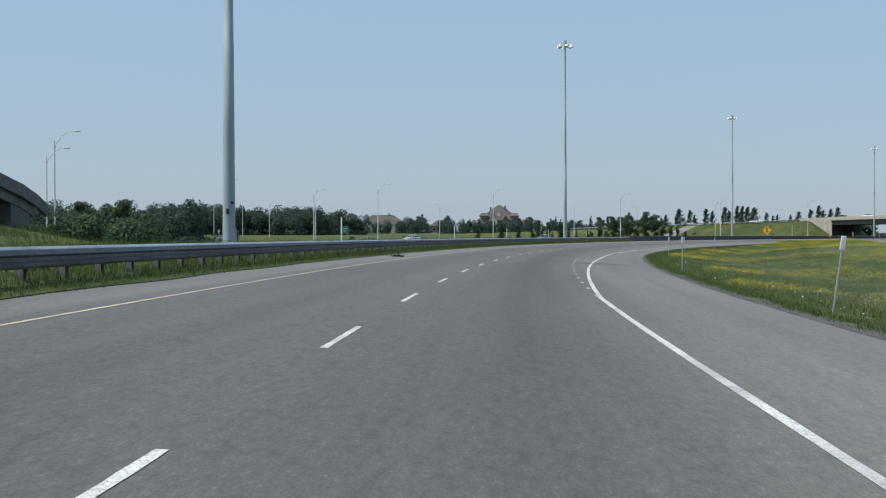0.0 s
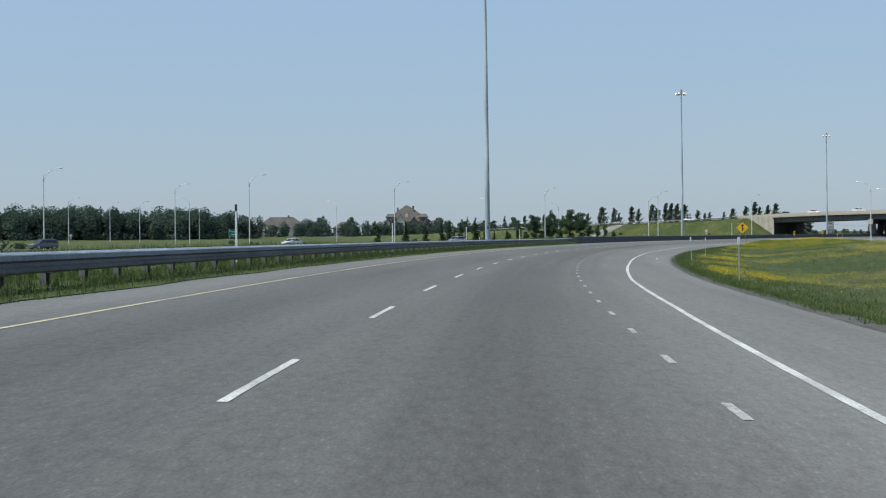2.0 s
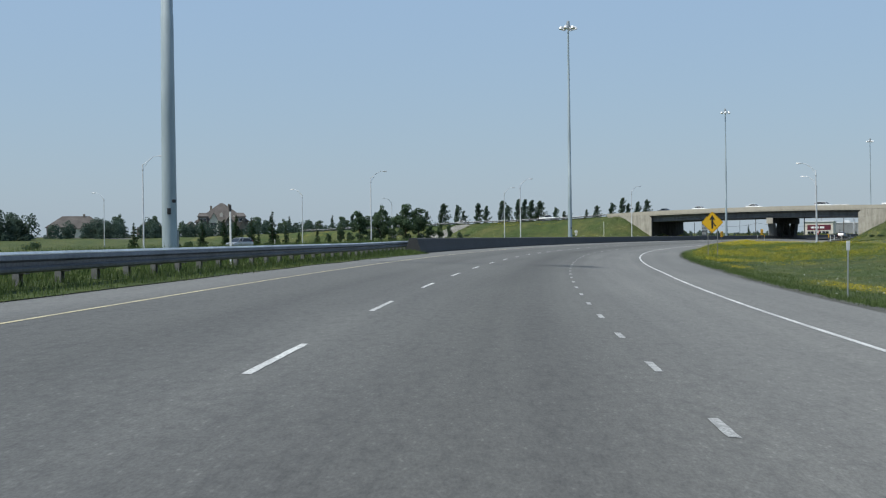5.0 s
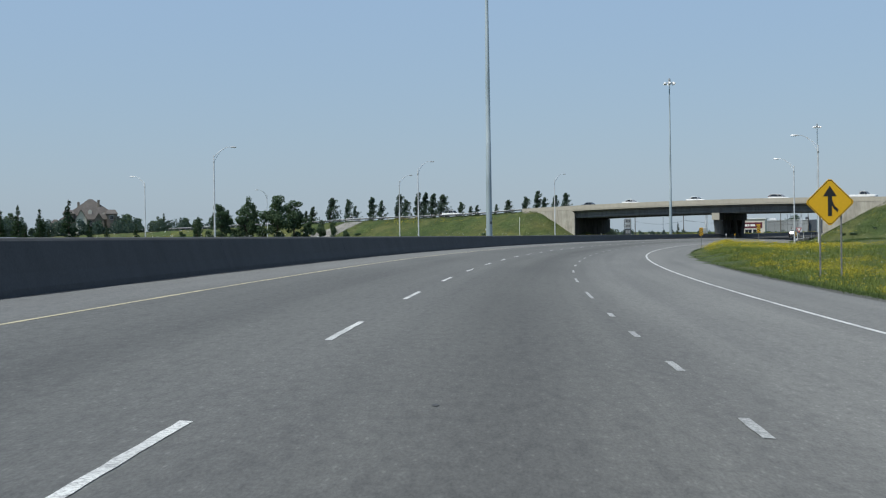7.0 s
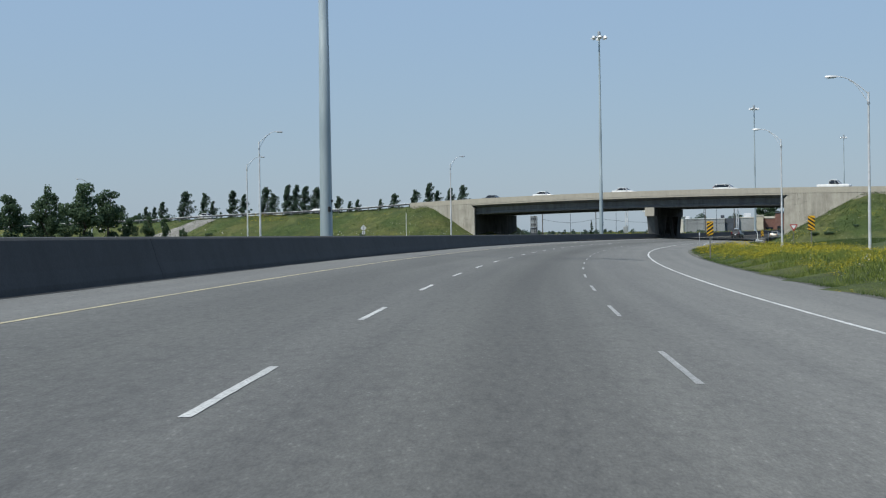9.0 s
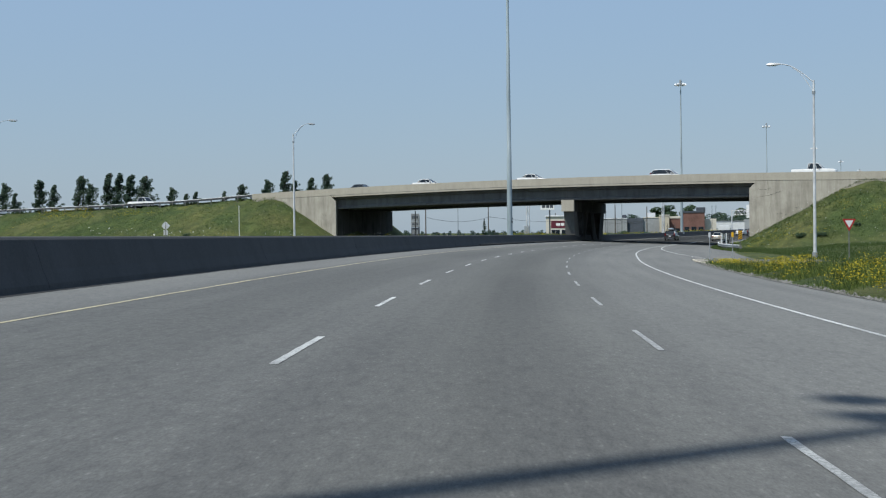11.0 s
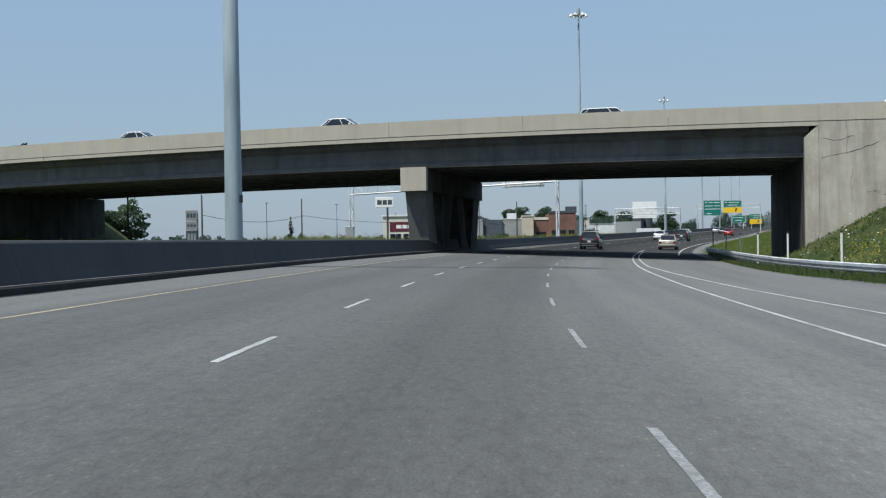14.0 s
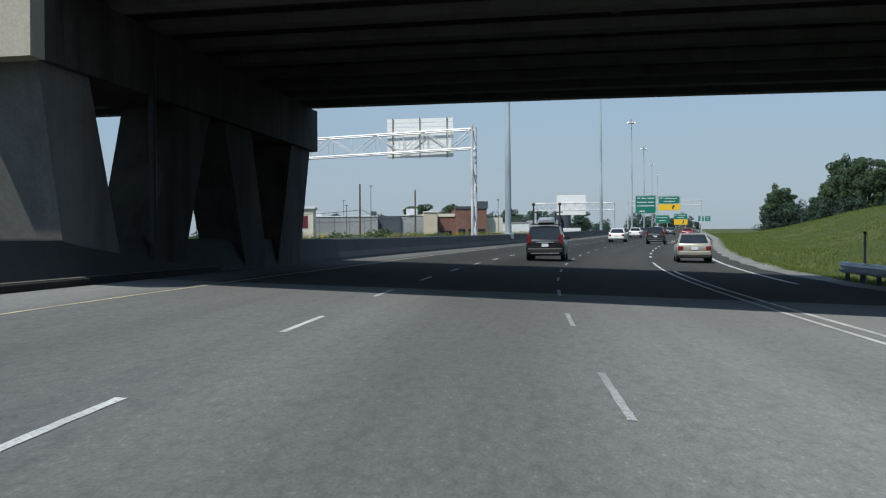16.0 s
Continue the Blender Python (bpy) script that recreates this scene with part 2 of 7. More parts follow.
LAMP_LENS = plain("lamp_lens", (0.75, 0.76, 0.76), 0.2, 0.0, 0.6, 0.05)
SIGN_YELLOW = plain("sign_yellow", (0.72, 0.40, 0.008), 0.45, 0.0, 0.5, 0.05)
SIGN_ORANGE = plain("sign_panel_yellow", (0.80, 0.50, 0.02), 0.45, 0.0, 0.5, 0.05)
SIGN_GREEN = plain("sign_green", (0.005, 0.155, 0.118), 0.45, 0.0, 0.5, 0.06)
SIGN_WHITE = plain("sign_white", (0.78, 0.78, 0.76), 0.45, 0.0, 0.5, 0.04)
SIGN_RED = plain("sign_red", (0.45, 0.02, 0.02), 0.45)
SIGN_BACK = two_scale("sign_back_aluminium", (0.58, 0.59, 0.60), (0.74, 0.75, 0.76), 0.7, 5.0, 0.45, 0.1, 0.5, 0.0)
SIGN_BLACK = plain("sign_black", (0.015, 0.015, 0.015), 0.5)
ROOF_BROWN = two_scale("brown_shingles", (0.070, 0.063, 0.059), (0.132, 0.119, 0.111), 0.2, 2.0, 0.9, bumpy=0.2)
BRICK_TAN = two_scale("tan_brick", (0.17, 0.146, 0.122), (0.26, 0.226, 0.19), 0.3, 2.5, 0.9, bumpy=0.1)
STUCCO = plain("pale_render", (0.62, 0.58, 0.50), 0.85)
PANEL_GREY = two_scale("grey_wall_panel", (0.25, 0.26, 0.265), (0.33, 0.34, 0.345), 0.06, 1.5, 0.75, bumpy=0.05)
PANEL_DARK = two_scale("dark_wall_panel", (0.05, 0.06, 0.075), (0.08, 0.09, 0.11), 0.06, 1.5, 0.7, bumpy=0.05)
PANEL_WHITE = plain("white_cladding", (0.66, 0.67, 0.68), 0.6)
PANEL_BEIGE = plain("beige_cladding", (0.52, 0.46, 0.36), 0.75)
BRICK_RED = two_scale("red_brick", (0.165, 0.085, 0.068), (0.235, 0.125, 0.102), 0.2, 3.0, 0.9, bumpy=0.1)
MAROON = plain("maroon_fascia", (0.12, 0.015, 0.03), 0.5)
WINDOW_GLASS = glass_material("window_glass")
CAR_GLASS = glass_material("car_glass", (0.010, 0.013, 0.016), 0.05)
TYRE = plain("tyre_rubber", (0.02, 0.02, 0.021), 0.85)
RIM = plain("wheel_rim", (0.42, 0.43, 0.44), 0.3, 0.7)
TAIL_RED = plain("tail_light_red", (0.17, 0.010, 0.012), 0.15, 0.0, 0.6)
CHROME = plain("chrome_trim", (0.7, 0.71, 0.72), 0.15, 0.9)
PLATE = plain("number_plate", (0.70, 0.72, 0.76), 0.4)
PLASTIC = plain("dark_plastic", (0.02, 0.02, 0.022), 0.55)
WOOD_POLE = two_scale("utility_pole_wood", (0.075, 0.06, 0.05), (0.15, 0.125, 0.10), 0.8, 6.0, 0.9, bumpy=0.2, stretch=(1, 1, 0.1))
BARK = two_scale("bark", (0.045, 0.035, 0.027), (0.12, 0.095, 0.075), 1.0, 8.0, 0.95, bumpy=0.4, stretch=(1, 1, 0.25))
LEAF_DARK = leaf_material("broad_leaves", (0.050, 0.082, 0.052), (0.108, 0.158, 0.092))
# haze painted into the next two: lighter, bluer leaves with less contrast
LEAF_MID = leaf_material("hazed_poplar_leaves", (0.064, 0.102, 0.080), (0.125, 0.176, 0.128))
LEAF_FAR = leaf_material("hazed_wood_leaves", (0.058, 0.090, 0.075), (0.085, 0.122, 0.098))
LEAF_CONIFER = leaf_material("conifer_needles", (0.020, 0.040, 0.022), (0.055, 0.09, 0.046))
LEAF_SILVER = leaf_material("silver_leaves", (0.10, 0.13, 0.09), (0.22, 0.26, 0.18))
# blade greens carry the same bluish haze tint as the ground
BLADE = leaf_material("grass_blades", (0.050, 0.082, 0.026), (0.118, 0.158, 0.060))
PETAL_YELLOW = leaf_material("yellow_petals", (0.34, 0.27, 0.02), (0.55, 0.46, 0.05))
BLADE_PALE = leaf_material("sunburnt_blades", (0.105, 0.145, 0.036), (0.215, 0.255, 0.072))
PETAL_WHITE = leaf_material("white_petals", (0.50, 0.52, 0.50), (0.75, 0.76, 0.74))


def car_paint(name, colour, metal=0.0):
    m, n, l, b = material(name, 0.28, metal, 0.5)
    v = coords(n, l)
    l.new(ramp(n, l, noise_tex(n, l, v, 2.0, 3), [(0.3, [c * 0.9 for c in colour]), (0.7, [c * 1.06 for c in colour])]), b.inputs["Base Color"])
    b.inputs["Coat Weight"].default_value = 0.35
    b.inputs["Coat Roughness"].default_value = 0.06
    return m


CAR_BLACK = car_paint("black_car_paint", (0.014, 0.013, 0.015))
CAR_WHITE = car_paint("white_car_paint", (0.72, 0.72, 0.70))
CAR_BEIGE = car_paint("champagne_car_paint", (0.40, 0.37, 0.31), 0.4)
CAR_RED = car_paint("red_car_paint", (0.36, 0.02, 0.02))
CAR_GREY = car_paint("grey_car_paint", (0.10, 0.105, 0.11), 0.3)
CAR_SILVER = car_paint("silver_car_paint", (0.42, 0.43, 0.44), 0.5)

# ---------- mesh helpers ----------


class Shape:
    """A growing mesh: points and faces."""

    def __init__(self):
        self.v, self.f = [], []

    def add(self, pts, faces):
        o = len(self.v)
        self.v.extend([tuple(p) for p in pts])
        self.f.extend([tuple(i + o for i in f) for f in faces])
        return self

    def box(self, x0, x1, y0, y1, z0, z1, m=None):
        p = [Vector((x, y, z)) for z in (z0, z1) for x, y in ((x0, y0), (x1, y0), (x1, y1), (x0, y1))]
        if m is not None:
            p = [m @ q for q in p]
        return self.add(p, [(3, 2, 1, 0), (4, 5, 6, 7), (0, 1, 5, 4), (1, 2, 6, 5), (2, 3, 7, 6), (3, 0, 4, 7)])

    def bevel_box(self, x0, x1, y0, y1, z0, z1, r=0.02, m=None):
        """A box whose corners are cut back by r."""
        bm = bmesh.new()
        bmesh.ops.create_cube(bm, size=1.0)
        for q in bm.verts:
            q.co = Vector(((x0 + x1) / 2 + q.co.x * (x1 - x0), (y0 + y1) / 2 + q.co.y * (y1 - y0), (z0 + z1) / 2 + q.co.z * (z1 - z0)))
        bmesh.ops.bevel(bm, geom=bm.edges[:], offset=r, segments=1, affect='EDGES')
        bm.verts.index_update()
        pts = [q.co.copy() if m is None else m @ q.co for q in bm.verts]
        self.add(pts, [[q.index for q in f.verts] for f in bm.faces])
        bm.free()
        return self

    def tube(self, path, radii, seg=8, cap=True):
        """A round bar along the points of path."""
        path = [Vector(p) for p in path]
        if not isinstance(radii, (list, tuple)):
            radii = [radii] * len(path)
        rings = []
        for i, p in enumerate(path):
            d = (path[min(i + 1, len(path) - 1)] - path[max(i - 1, 0)]).normalized()
            a = d.cross(Vector((0, 0, 1)) if abs(d.z) < 0.95 else Vector((1, 0, 0))).normalized()
            b = d.cross(a)
            rings.append([p + (a * math.cos(t) + b * math.sin(t)) * radii[i] for t in (2 * math.pi * k / seg for k in range(seg))])
        pts = [q for r in rings for q in r]
        fs = [(i * seg + k, i * seg + (k + 1) % seg, (i + 1) * seg + (k + 1) % seg, (i + 1) * seg + k) for i in range(len(path) - 1) for k in range(seg)]
        if cap:
            fs += [tuple(range(seg))[::-1], tuple(range((len(path) - 1) * seg, len(path) * seg))]
        return self.add(pts, fs)

    def loft(self, rings, closed=True, cap=True):
        n = len(rings[0])
        pts = [q for r in rings for q in r]
        fs = [(i * n + k, i * n + (k + 1) % n, (i + 1) * n + (k + 1) % n, (i + 1) * n + k) for i in range(len(rings) - 1) for k in range(n if closed else n - 1)]
        if cap:
            fs += [tuple(range(n))[::-1], tuple(range((len(rings) - 1) * n, len(rings) * n))]
        return self.add(pts, fs)

    def prism(self, outline, m, depth):
        """A flat outline (x, z) with a thickness along y, placed by m."""
        n = len(outline)
        a = [m @ Vector((x, 0, z)) for x, z in outline]
        b = [m @ Vector((x, depth, z)) for x, z in outline]
        return self.add(a + b, [tuple(range(n)), tuple(range(n, 2 * n))[::-1]] + [(k, n + k, n + (k + 1) % n, (k + 1) % n) for k in range(n)])

    def mesh(self, name, mat, smooth=False):
        me = bpy.data.meshes.new(name)
        me.from_pydata(self.v, [], self.f)
        bm = bmesh.new()
        bm.from_mesh(me)
        bmesh.ops.recalc_face_normals(bm, faces=bm.faces[:])
        bm.to_mesh(me)
        bm.free()
        if smooth:
            me.polygons.foreach_set("use_smooth", [True] * len(me.polygons))
            if me.polygons:
                me.set_sharp_from_angle(angle=radians(38))
        me.materials.append(mat)
        return me


def part(name, shape, mat, parent, label="", smooth=False, m=None):
    ob = new(name, shape.mesh(name, mat, smooth) if isinstance(shape, Shape) else shape)
    ob.parent = parent
    if m is not None:
        ob.matrix_basis = m
    return tagged(ob, label)


def thing(name, label, category, m=None, group="", kind=""):
    ob = new(name)
    ob.empty_display_size = 0.2
    if m is not None:
        ob.matrix_basis = m
    return tagged(ob, label, category, group, kind)


def single(name, shape, mat, label, category, m=None, group="", kind="", smooth=False):
    ob = new(name, shape.mesh(name, mat, smooth))
    if m is not None:
        ob.matrix_basis = m
    return tagged(ob, label, category, group, kind)


def flat_mesh(name, v, f, mat, uv=None):
    """A mesh straight from arrays, without tidying; uv: two numbers a point."""
    me = bpy.data.meshes.new(name)
    me.from_pydata([tuple(p) for p in v], [], [tuple(q) for q in f])
    if uv is not None:
        lay = me.uv_layers.new(name="UVMap")
        idx = np.empty(len(me.loops), dtype=np.int32)
        me.loops.foreach_get("vertex_index", idx)
        lay.data.foreach_set("uv", np.asarray(uv, dtype=np.float32)[idx].ravel())
    me.materials.append(mat)
    return me


# ---------- the line of the road ----------
# s runs along the left lane line, d across it, to the right
KNOTS = np.array([-20, 30, 80, 130, 180, 230, 280, 330, 380, 430, 480, 530, 580, 630, 680.0])
BEND = np.array([81, 137, 140, 155, 124, 139, 159, 106, 167, 138, 131, 202, 68, -54, 0]) * 1e-5
GRID_S = np.arange(-160.0, 2600.0, 1.0)
turn_s = np.cumsum(np.interp(GRID_S, KNOTS, BEND))
turn_s -= np.interp(0, GRID_S, turn_s)
line_x = np.cumsum(np.sin(turn_s)) - 0.5 * np.sin(turn_s)
line_y = np.cumsum(np.cos(turn_s)) - 0.5 * np.cos(turn_s)
line_x -= np.interp(0, GRID_S, line_x)
line_y -= np.interp(0, GRID_S, line_y)


def bank_at(s):
    return np.interp(s, [470, 570], [0.048, 0.018])


def rise(s):
    """The road climbs gently beyond the bridge."""
    u = np.clip(np.asarray(s, float) - 505, 0, 700)
    return 0.0088 * (u - 25 * (1 - np.exp(-u / 25)))


def heading(s):
    return float(np.interp(s, GRID_S, turn_s))


def place(s, d, z=0.0):
    """World point at s, d, and z above the tilted road plane."""
    h = np.interp(s, GRID_S, turn_s)
    return Vector((float(np.interp(s, GRID_S, line_x) + d * np.cos(h)), float(np.interp(s, GRID_S, line_y) - d * np.sin(h)), float(z + rise(s) - bank_at(s) * d)))


def along(s, d, z=0.0, turn=0.0):
    """Pose at s, d on the road: y forward along it, x to the right; turn in degrees to the left."""
    p = place(s, d, z)
    return pose(p.x, p.y, p.z, 0, 0, -math.degrees(heading(s)) + turn)


def to_road(x, y):
    """s and d of world points (arrays)."""
    x, y = np.asarray(x, float).ravel(), np.asarray(y, float).ravel()
    s = np.empty(len(x))
    for a in range(0, len(x), 4000):
        q = (x[a:a + 4000, None] - line_x[None, ::4]) ** 2 + (y[a:a + 4000, None] - line_y[None, ::4]) ** 2
        s[a:a + 4000] = GRID_S[::4][q.argmin(1)]
    for _ in range(3):
        h = np.interp(s, GRID_S, turn_s)
        s = np.clip(s + (x - np.interp(s, GRID_S, line_x)) * np.sin(h) + (y - np.interp(s, GRID_S, line_y)) * np.cos(h), GRID_S[0], GRID_S[-1])
    h = np.interp(s, GRID_S, turn_s)
    return s, (x - np.interp(s, GRID_S, line_x)) * np.cos(h) - (y - np.interp(s, GRID_S, line_y)) * np.sin(h)


def right_edge(s):
    """Outer edge of the paved right shoulder."""
    return np.interp(s, [20, 95, 150, 205, 240, 385, 402, 412, 425, 440, 452, 463, 472, 483, 500, 520, 900], [7.15, 7.75, 9.1, 10.3, 10.35, 10.6, 11.0, 19.5, 18.6, 17.5, 15.7, 13.8, 13.2, 13.0, 12.7, 12.1, 12.3])


# the ramp that joins from the right: its middle
def ramp_d(s):
    return np.interp(s, [120, 160, 200, 240, 270, 300, 339, 375, 400, 412, 425, 440, 460], [118, 90, 68, 49, 38, 29.5, 21.4, 17.6, 15.6, 14.9, 13.9, 12.8, 11.5])


# ---------- bridge frame: q along its near face from the left end, p away behind it ----------
BRIDGE = pose(130.4, 487.8, 0, 0, 0, math.degrees(math.atan2(-0.7798, 0.6261)))
BRIDGE_INV = BRIDGE.inverted()
SKEW = 0.182


def deck_top(q):
    """Top of the parapet."""
    return 8.42 + 0.47 * (1 - ((np.asarray(q) - 39) / 39.0) ** 2)


def fill_height(x, y):
    """Height of the approach embankments of the bridge road."""
    m = np.array(BRIDGE_INV)
    q = m[0, 0] * x + m[0, 1] * y + m[0, 3]
    p = m[1, 0] * x + m[1, 1] * y + m[1, 3]
    out = np.full_like(q, -5.0)
    dp = np.maximum(np.maximum(-p, p - 25.0), 0)
    left_top = np.interp(q, [-420, -200, -88, -64, -32, -9.5], [0.3, 3.4, 5.5, 6.0, 6.75, 7.45])
    dq = np.maximum(q + 9.5, 0)
    out = np.maximum(out, left_top - np.where(p > 12, 0.72, 0.5) * np.hypot(dp, 1.15 * dq))
    right_top = np.interp(q, [79, 140, 400], [7.6, 7.2, 5.0])
    dq = np.maximum(77.0 - q, 0)
    out = np.maximum(out, right_top - 0.52 * np.hypot(dp, dq))
    return out


def soft(a, b, x):
    t = np.clip((x - a) / (b - a), 0, 1)
    return t * t * (3 - 2 * t)


def ground_height(x, y):
    """Lie of the land: the tilted road bed, embankments, and a gentle rise far to the left."""
    shp = np.shape(x)
    x, y = np.asarray(x, float).ravel(), np.asarray(y, float).ravel()
    s, d = to_road(x, y)
    near = soft(34, 16, d) * soft(-34, -9, d)
    bed = np.clip(-bank_at(s) * d, -0.75, 0.5) * near - 0.10
    rd = np.abs(d - ramp_d(s))
    ramp_bed = np.where((s > 100) & (s < 470), soft(16, 7, rd), 0)
    bed = bed * (1 - ramp_bed) + ramp_bed * (-bank_at(s) * np.clip(d, -12, 13) - 0.14)
    # shallow ditch on the inside of the bend
    re = right_edge(s)
    ditch = -0.35 * np.exp(-((d - re - 7) / 4.0) ** 2) * soft(240, 190, s)
    climb = rise(s) * soft(-52, -16, d) * soft(160, 70, d)
    far = 4.6 * soft(-110, -480, d) * soft(100, 300, s)
    # cutting slope on the right beyond the bridge
    cut = 4.8 * soft(20, 42, d) * soft(505, 560, s) * soft(900, 660, s)
    # hill on the far left of the start
    hx, hy = x + 63, y - 112
    hill = 6.5 * np.exp(-((hx * 0.94 + hy * 0.34) / 17.0) ** 2 - ((hy * 0.94 - hx * 0.34) / 40.0) ** 2)
    mound = 0.8 * soft(0.3, 3.0, d - re) * soft(3.7, 6.2, ramp_d(s) - d) * soft(235, 280, s) * soft(391, 372, s)
    z = np.maximum(bed + mound + climb + ditch + far + cut + hill, fill_height(x, y) - 0.10)
    ripple = np.array([noise.noise(Vector((a * 0.06, b * 0.06, 0.3))) for a, b in zip(x, y)]) if len(x) < 200000 else 0
    off = soft(0, 6, np.maximum(d - re, -7.5 - d)) * (1 - ramp_bed)
    return (z + 0.22 * ripple * off).reshape(shp)


def on_ground(x, y, dz=0.0):
    return Vector((x, y, float(ground_height(np.array([x]), np.array([y]))[0]) + dz))

# ---------- ground ----------


def axis(lo, hi, step, out_lo, out_hi):
    a = list(np.arange(lo, hi + 0.1, step))
    left, w, x = [], step, lo
    while x > out_lo:
        w *= 1.45
        x -= w
        left.append(x)
    right, w, x = [], step, hi
    while x < out_hi:
        w *= 1.45
        x += w
        right.append(x)
    return np.array(left[::-1] + a + right)


def build_ground():
    xs, ys = axis(-170, 480, 3.2, -4200, 4500), axis(-60, 800, 3.2, -2500, 4500)
    gx, gy = np.meshgrid(xs, ys)
    gz = ground_height(gx, gy)
    nx = len(xs)
    v = np.stack([gx.ravel(), gy.ravel(), gz.ravel()], 1)
    f = [(j * nx + i, j * nx + i + 1, (j + 1) * nx + i + 1, (j + 1) * nx + i) for j in range(len(ys) - 1) for i in range(nx - 1)]
    me = flat_mesh("ground", v, f, GRASS)
    me.polygons.foreach_set("use_smooth", [True] * len(me.polygons))
    tagged(new("ground", me), "rough green meadow with yellow wild flowers", "ground", kind="structure")


build_ground()


def ribbon(name, s_list, d_of, mat, label, category="road", z=0.0, kind="structure", skirt=0.0, parent=None, world_z=None):
    """A strip along the road; d_of(s) gives the offsets across it."""
    rows = [list(d_of(s)) for s in s_list]
    n = len(rows[0])
    v, uv = [], []
    for s, ds in zip(s_list, rows):
        for k, d in enumerate(ds):
            zz = z(s, d) if callable(z) else z
            p = place(s, d, zz)
            if skirt and k in (0, n - 1):
                p.z -= skirt
            v.append(p)
            uv.append((d, s))
    f = [(i * n + k, i * n + k + 1, (i + 1) * n + k + 1, (i + 1) * n + k) for i in range(len(rows) - 1) for k in range(n - 1)]
    me = flat_mesh(name, v, f, mat, uv)
    ob = new(name, me)
    if parent is not None:
        ob.parent = parent
        return tagged(ob, label)
    return tagged(ob, label, category, kind=kind)


def steps(a, b, h):
    return list(np.linspace(a, b, max(2, int(round((b - a) / h)) + 1)))


def road_rows(s):
    return [-5.75, -5.7, -3.65, -1.8, 0, 1.8, 3.65, 5.4, min(7.35, right_edge(s) - 0.1), right_edge(s), right_edge(s) + 0.06]


ribbon("road", steps(-150, 496, 4), road_rows, ASPHALT, "grey worn asphalt motorway curving to the right", skirt=0.22)
ribbon("road_resurfaced", steps(496, 2400, 4), road_rows, NEW_ASPHALT, "dark newer asphalt of the motorway beyond the bridge", skirt=0.22)


def ramp_z(s, d):
    # the ramp follows the tilted plane, flattening away from it
    return 0.004 + bank_at(s) * d - bank_at(s) * float(np.clip(d, -12, 13)) - 0.05 * float(soft(385, 360, s))


ribbon("ramp_road", steps(122, 403, 4), lambda s: [ramp_d(s) - 3.3, ramp_d(s) - 3.25, ramp_d(s), ramp_d(s) + 3.25, ramp_d(s) + 3.3], RAMP_ASPHALT, "grey asphalt slip road joining the motorway", z=ramp_z, skirt=0.3)


# the opposite carriageway, beyond the barrier
def opp_d(s):
    return np.interp(s, [60, 150, 269, 307, 358, 400, 450, 520, 600], [-160, -125, -74, -61, -45, -31, -22, -19, -18.5])


ribbon("opposite_road", steps(60, 1500, 6), lambda s: [opp_d(s) - 7.5, opp_d(s) - 7.4, opp_d(s), opp_d(s) + 6.4, opp_d(s) + 6.5], RAMP_ASPHALT, "asphalt carriageway for oncoming traffic beyond the barrier",
       z=lambda s, d: bank_at(s) * d - float(rise(s)) + float(ground_height(np.array([place(s, d).x]), np.array([place(s, d).y]))[0]) + 0.10, skirt=0.2)

# gravelly verges where the paving ends
ribbon("verge_right", steps(-150, 392, 3), lambda s: [right_edge(s) - 0.08 + 0.05 * math.sin(s * 1.3) * math.sin(s * 0.37), right_edge(s) + 0.2 + 0.06 * math.sin(s * 0.9), right_edge(s) + 0.5 + 0.12 * math.sin(s * 0.61)], DIRT, "dusty gravel edge beside the asphalt shoulder", "verge", z=lambda s, d: 0.006 - 0.03 * max(0, d - right_edge(s)))
ribbon("verge_left", steps(-150, 214, 3), lambda s: [-7.6, -6.6, -5.5, -5.15 + 0.10 * math.sin(s * 1.1) * math.sin(s * 0.43)], VERGE_GRASS, "unmown grass verge under the guard rail", "verge", z=lambda s, d: 0.016 + 0.10 * float(soft(-5.2, -6.4, d)) - 0.25 * float(soft(-6.6, -7.6, d)))
ribbon("verge_merge", steps(412, 900, 4), lambda s: [right_edge(s) - 0.15 + 0.12 * math.sin(s * 0.8), right_edge(s) + 0.5, right_edge(s) + 1.0 + 0.2 * math.sin(s * 0.5)], GRAVEL, "pale gravel strip beside the slip road", "verge", z=0.012)

# ---------- road markings ----------


rw = random.Random(3)


def mark_mesh(s0, s1, d0, d1, z=0.005, step=3.0):
    """A painted stripe with worn, uneven edges."""
    short = s1 - s0 < 6
    ss = steps(s0, s1, 0.22 if short else 1.0)
    v, f = [], []
    j = 0.005 if short else 0.004
    for i, s in enumerate(ss):
        a = (d0(s) if callable(d0) else d0) + rw.uniform(-j, j)
        b = (d1(s) if callable(d1) else d1) + rw.uniform(-j, j)
        e = rw.uniform(-0.04, 0.04) if short and i in (0, len(ss) - 1) else 0
        v += [place(s + e, a, z), place(s + e * 0.3, b, z)]
    f = [(2 * i, 2 * i + 1, 2 * i + 3, 2 * i + 2) for i in range(len(ss) - 1)]
    return v, f


def marking(name, pieces, mat, label):
    root = thing(name, label, "road marking", kind="structure")
    for s0, s1, a, b in pieces:
        v, f = mark_mesh(s0, s1, a, b)
        o = new("stripe", flat_mesh("stripe", v, f, mat))
        o.parent = root
    return root


def edge_d(s):
    return np.interp(s, [-150, 2, 20, 45, 76, 91, 118, 140, 165, 191, 217, 262, 290, 325, 352, 400, 425, 470, 490, 540], [3.8, 3.76, 3.69, 4.24, 4.98, 5.2, 6.05, 6.5, 6.82, 7.27, 7.3, 7.3, 7.18, 7.24, 7.35, 7.6, 7.4, 7.35, 7.46, 7.55])


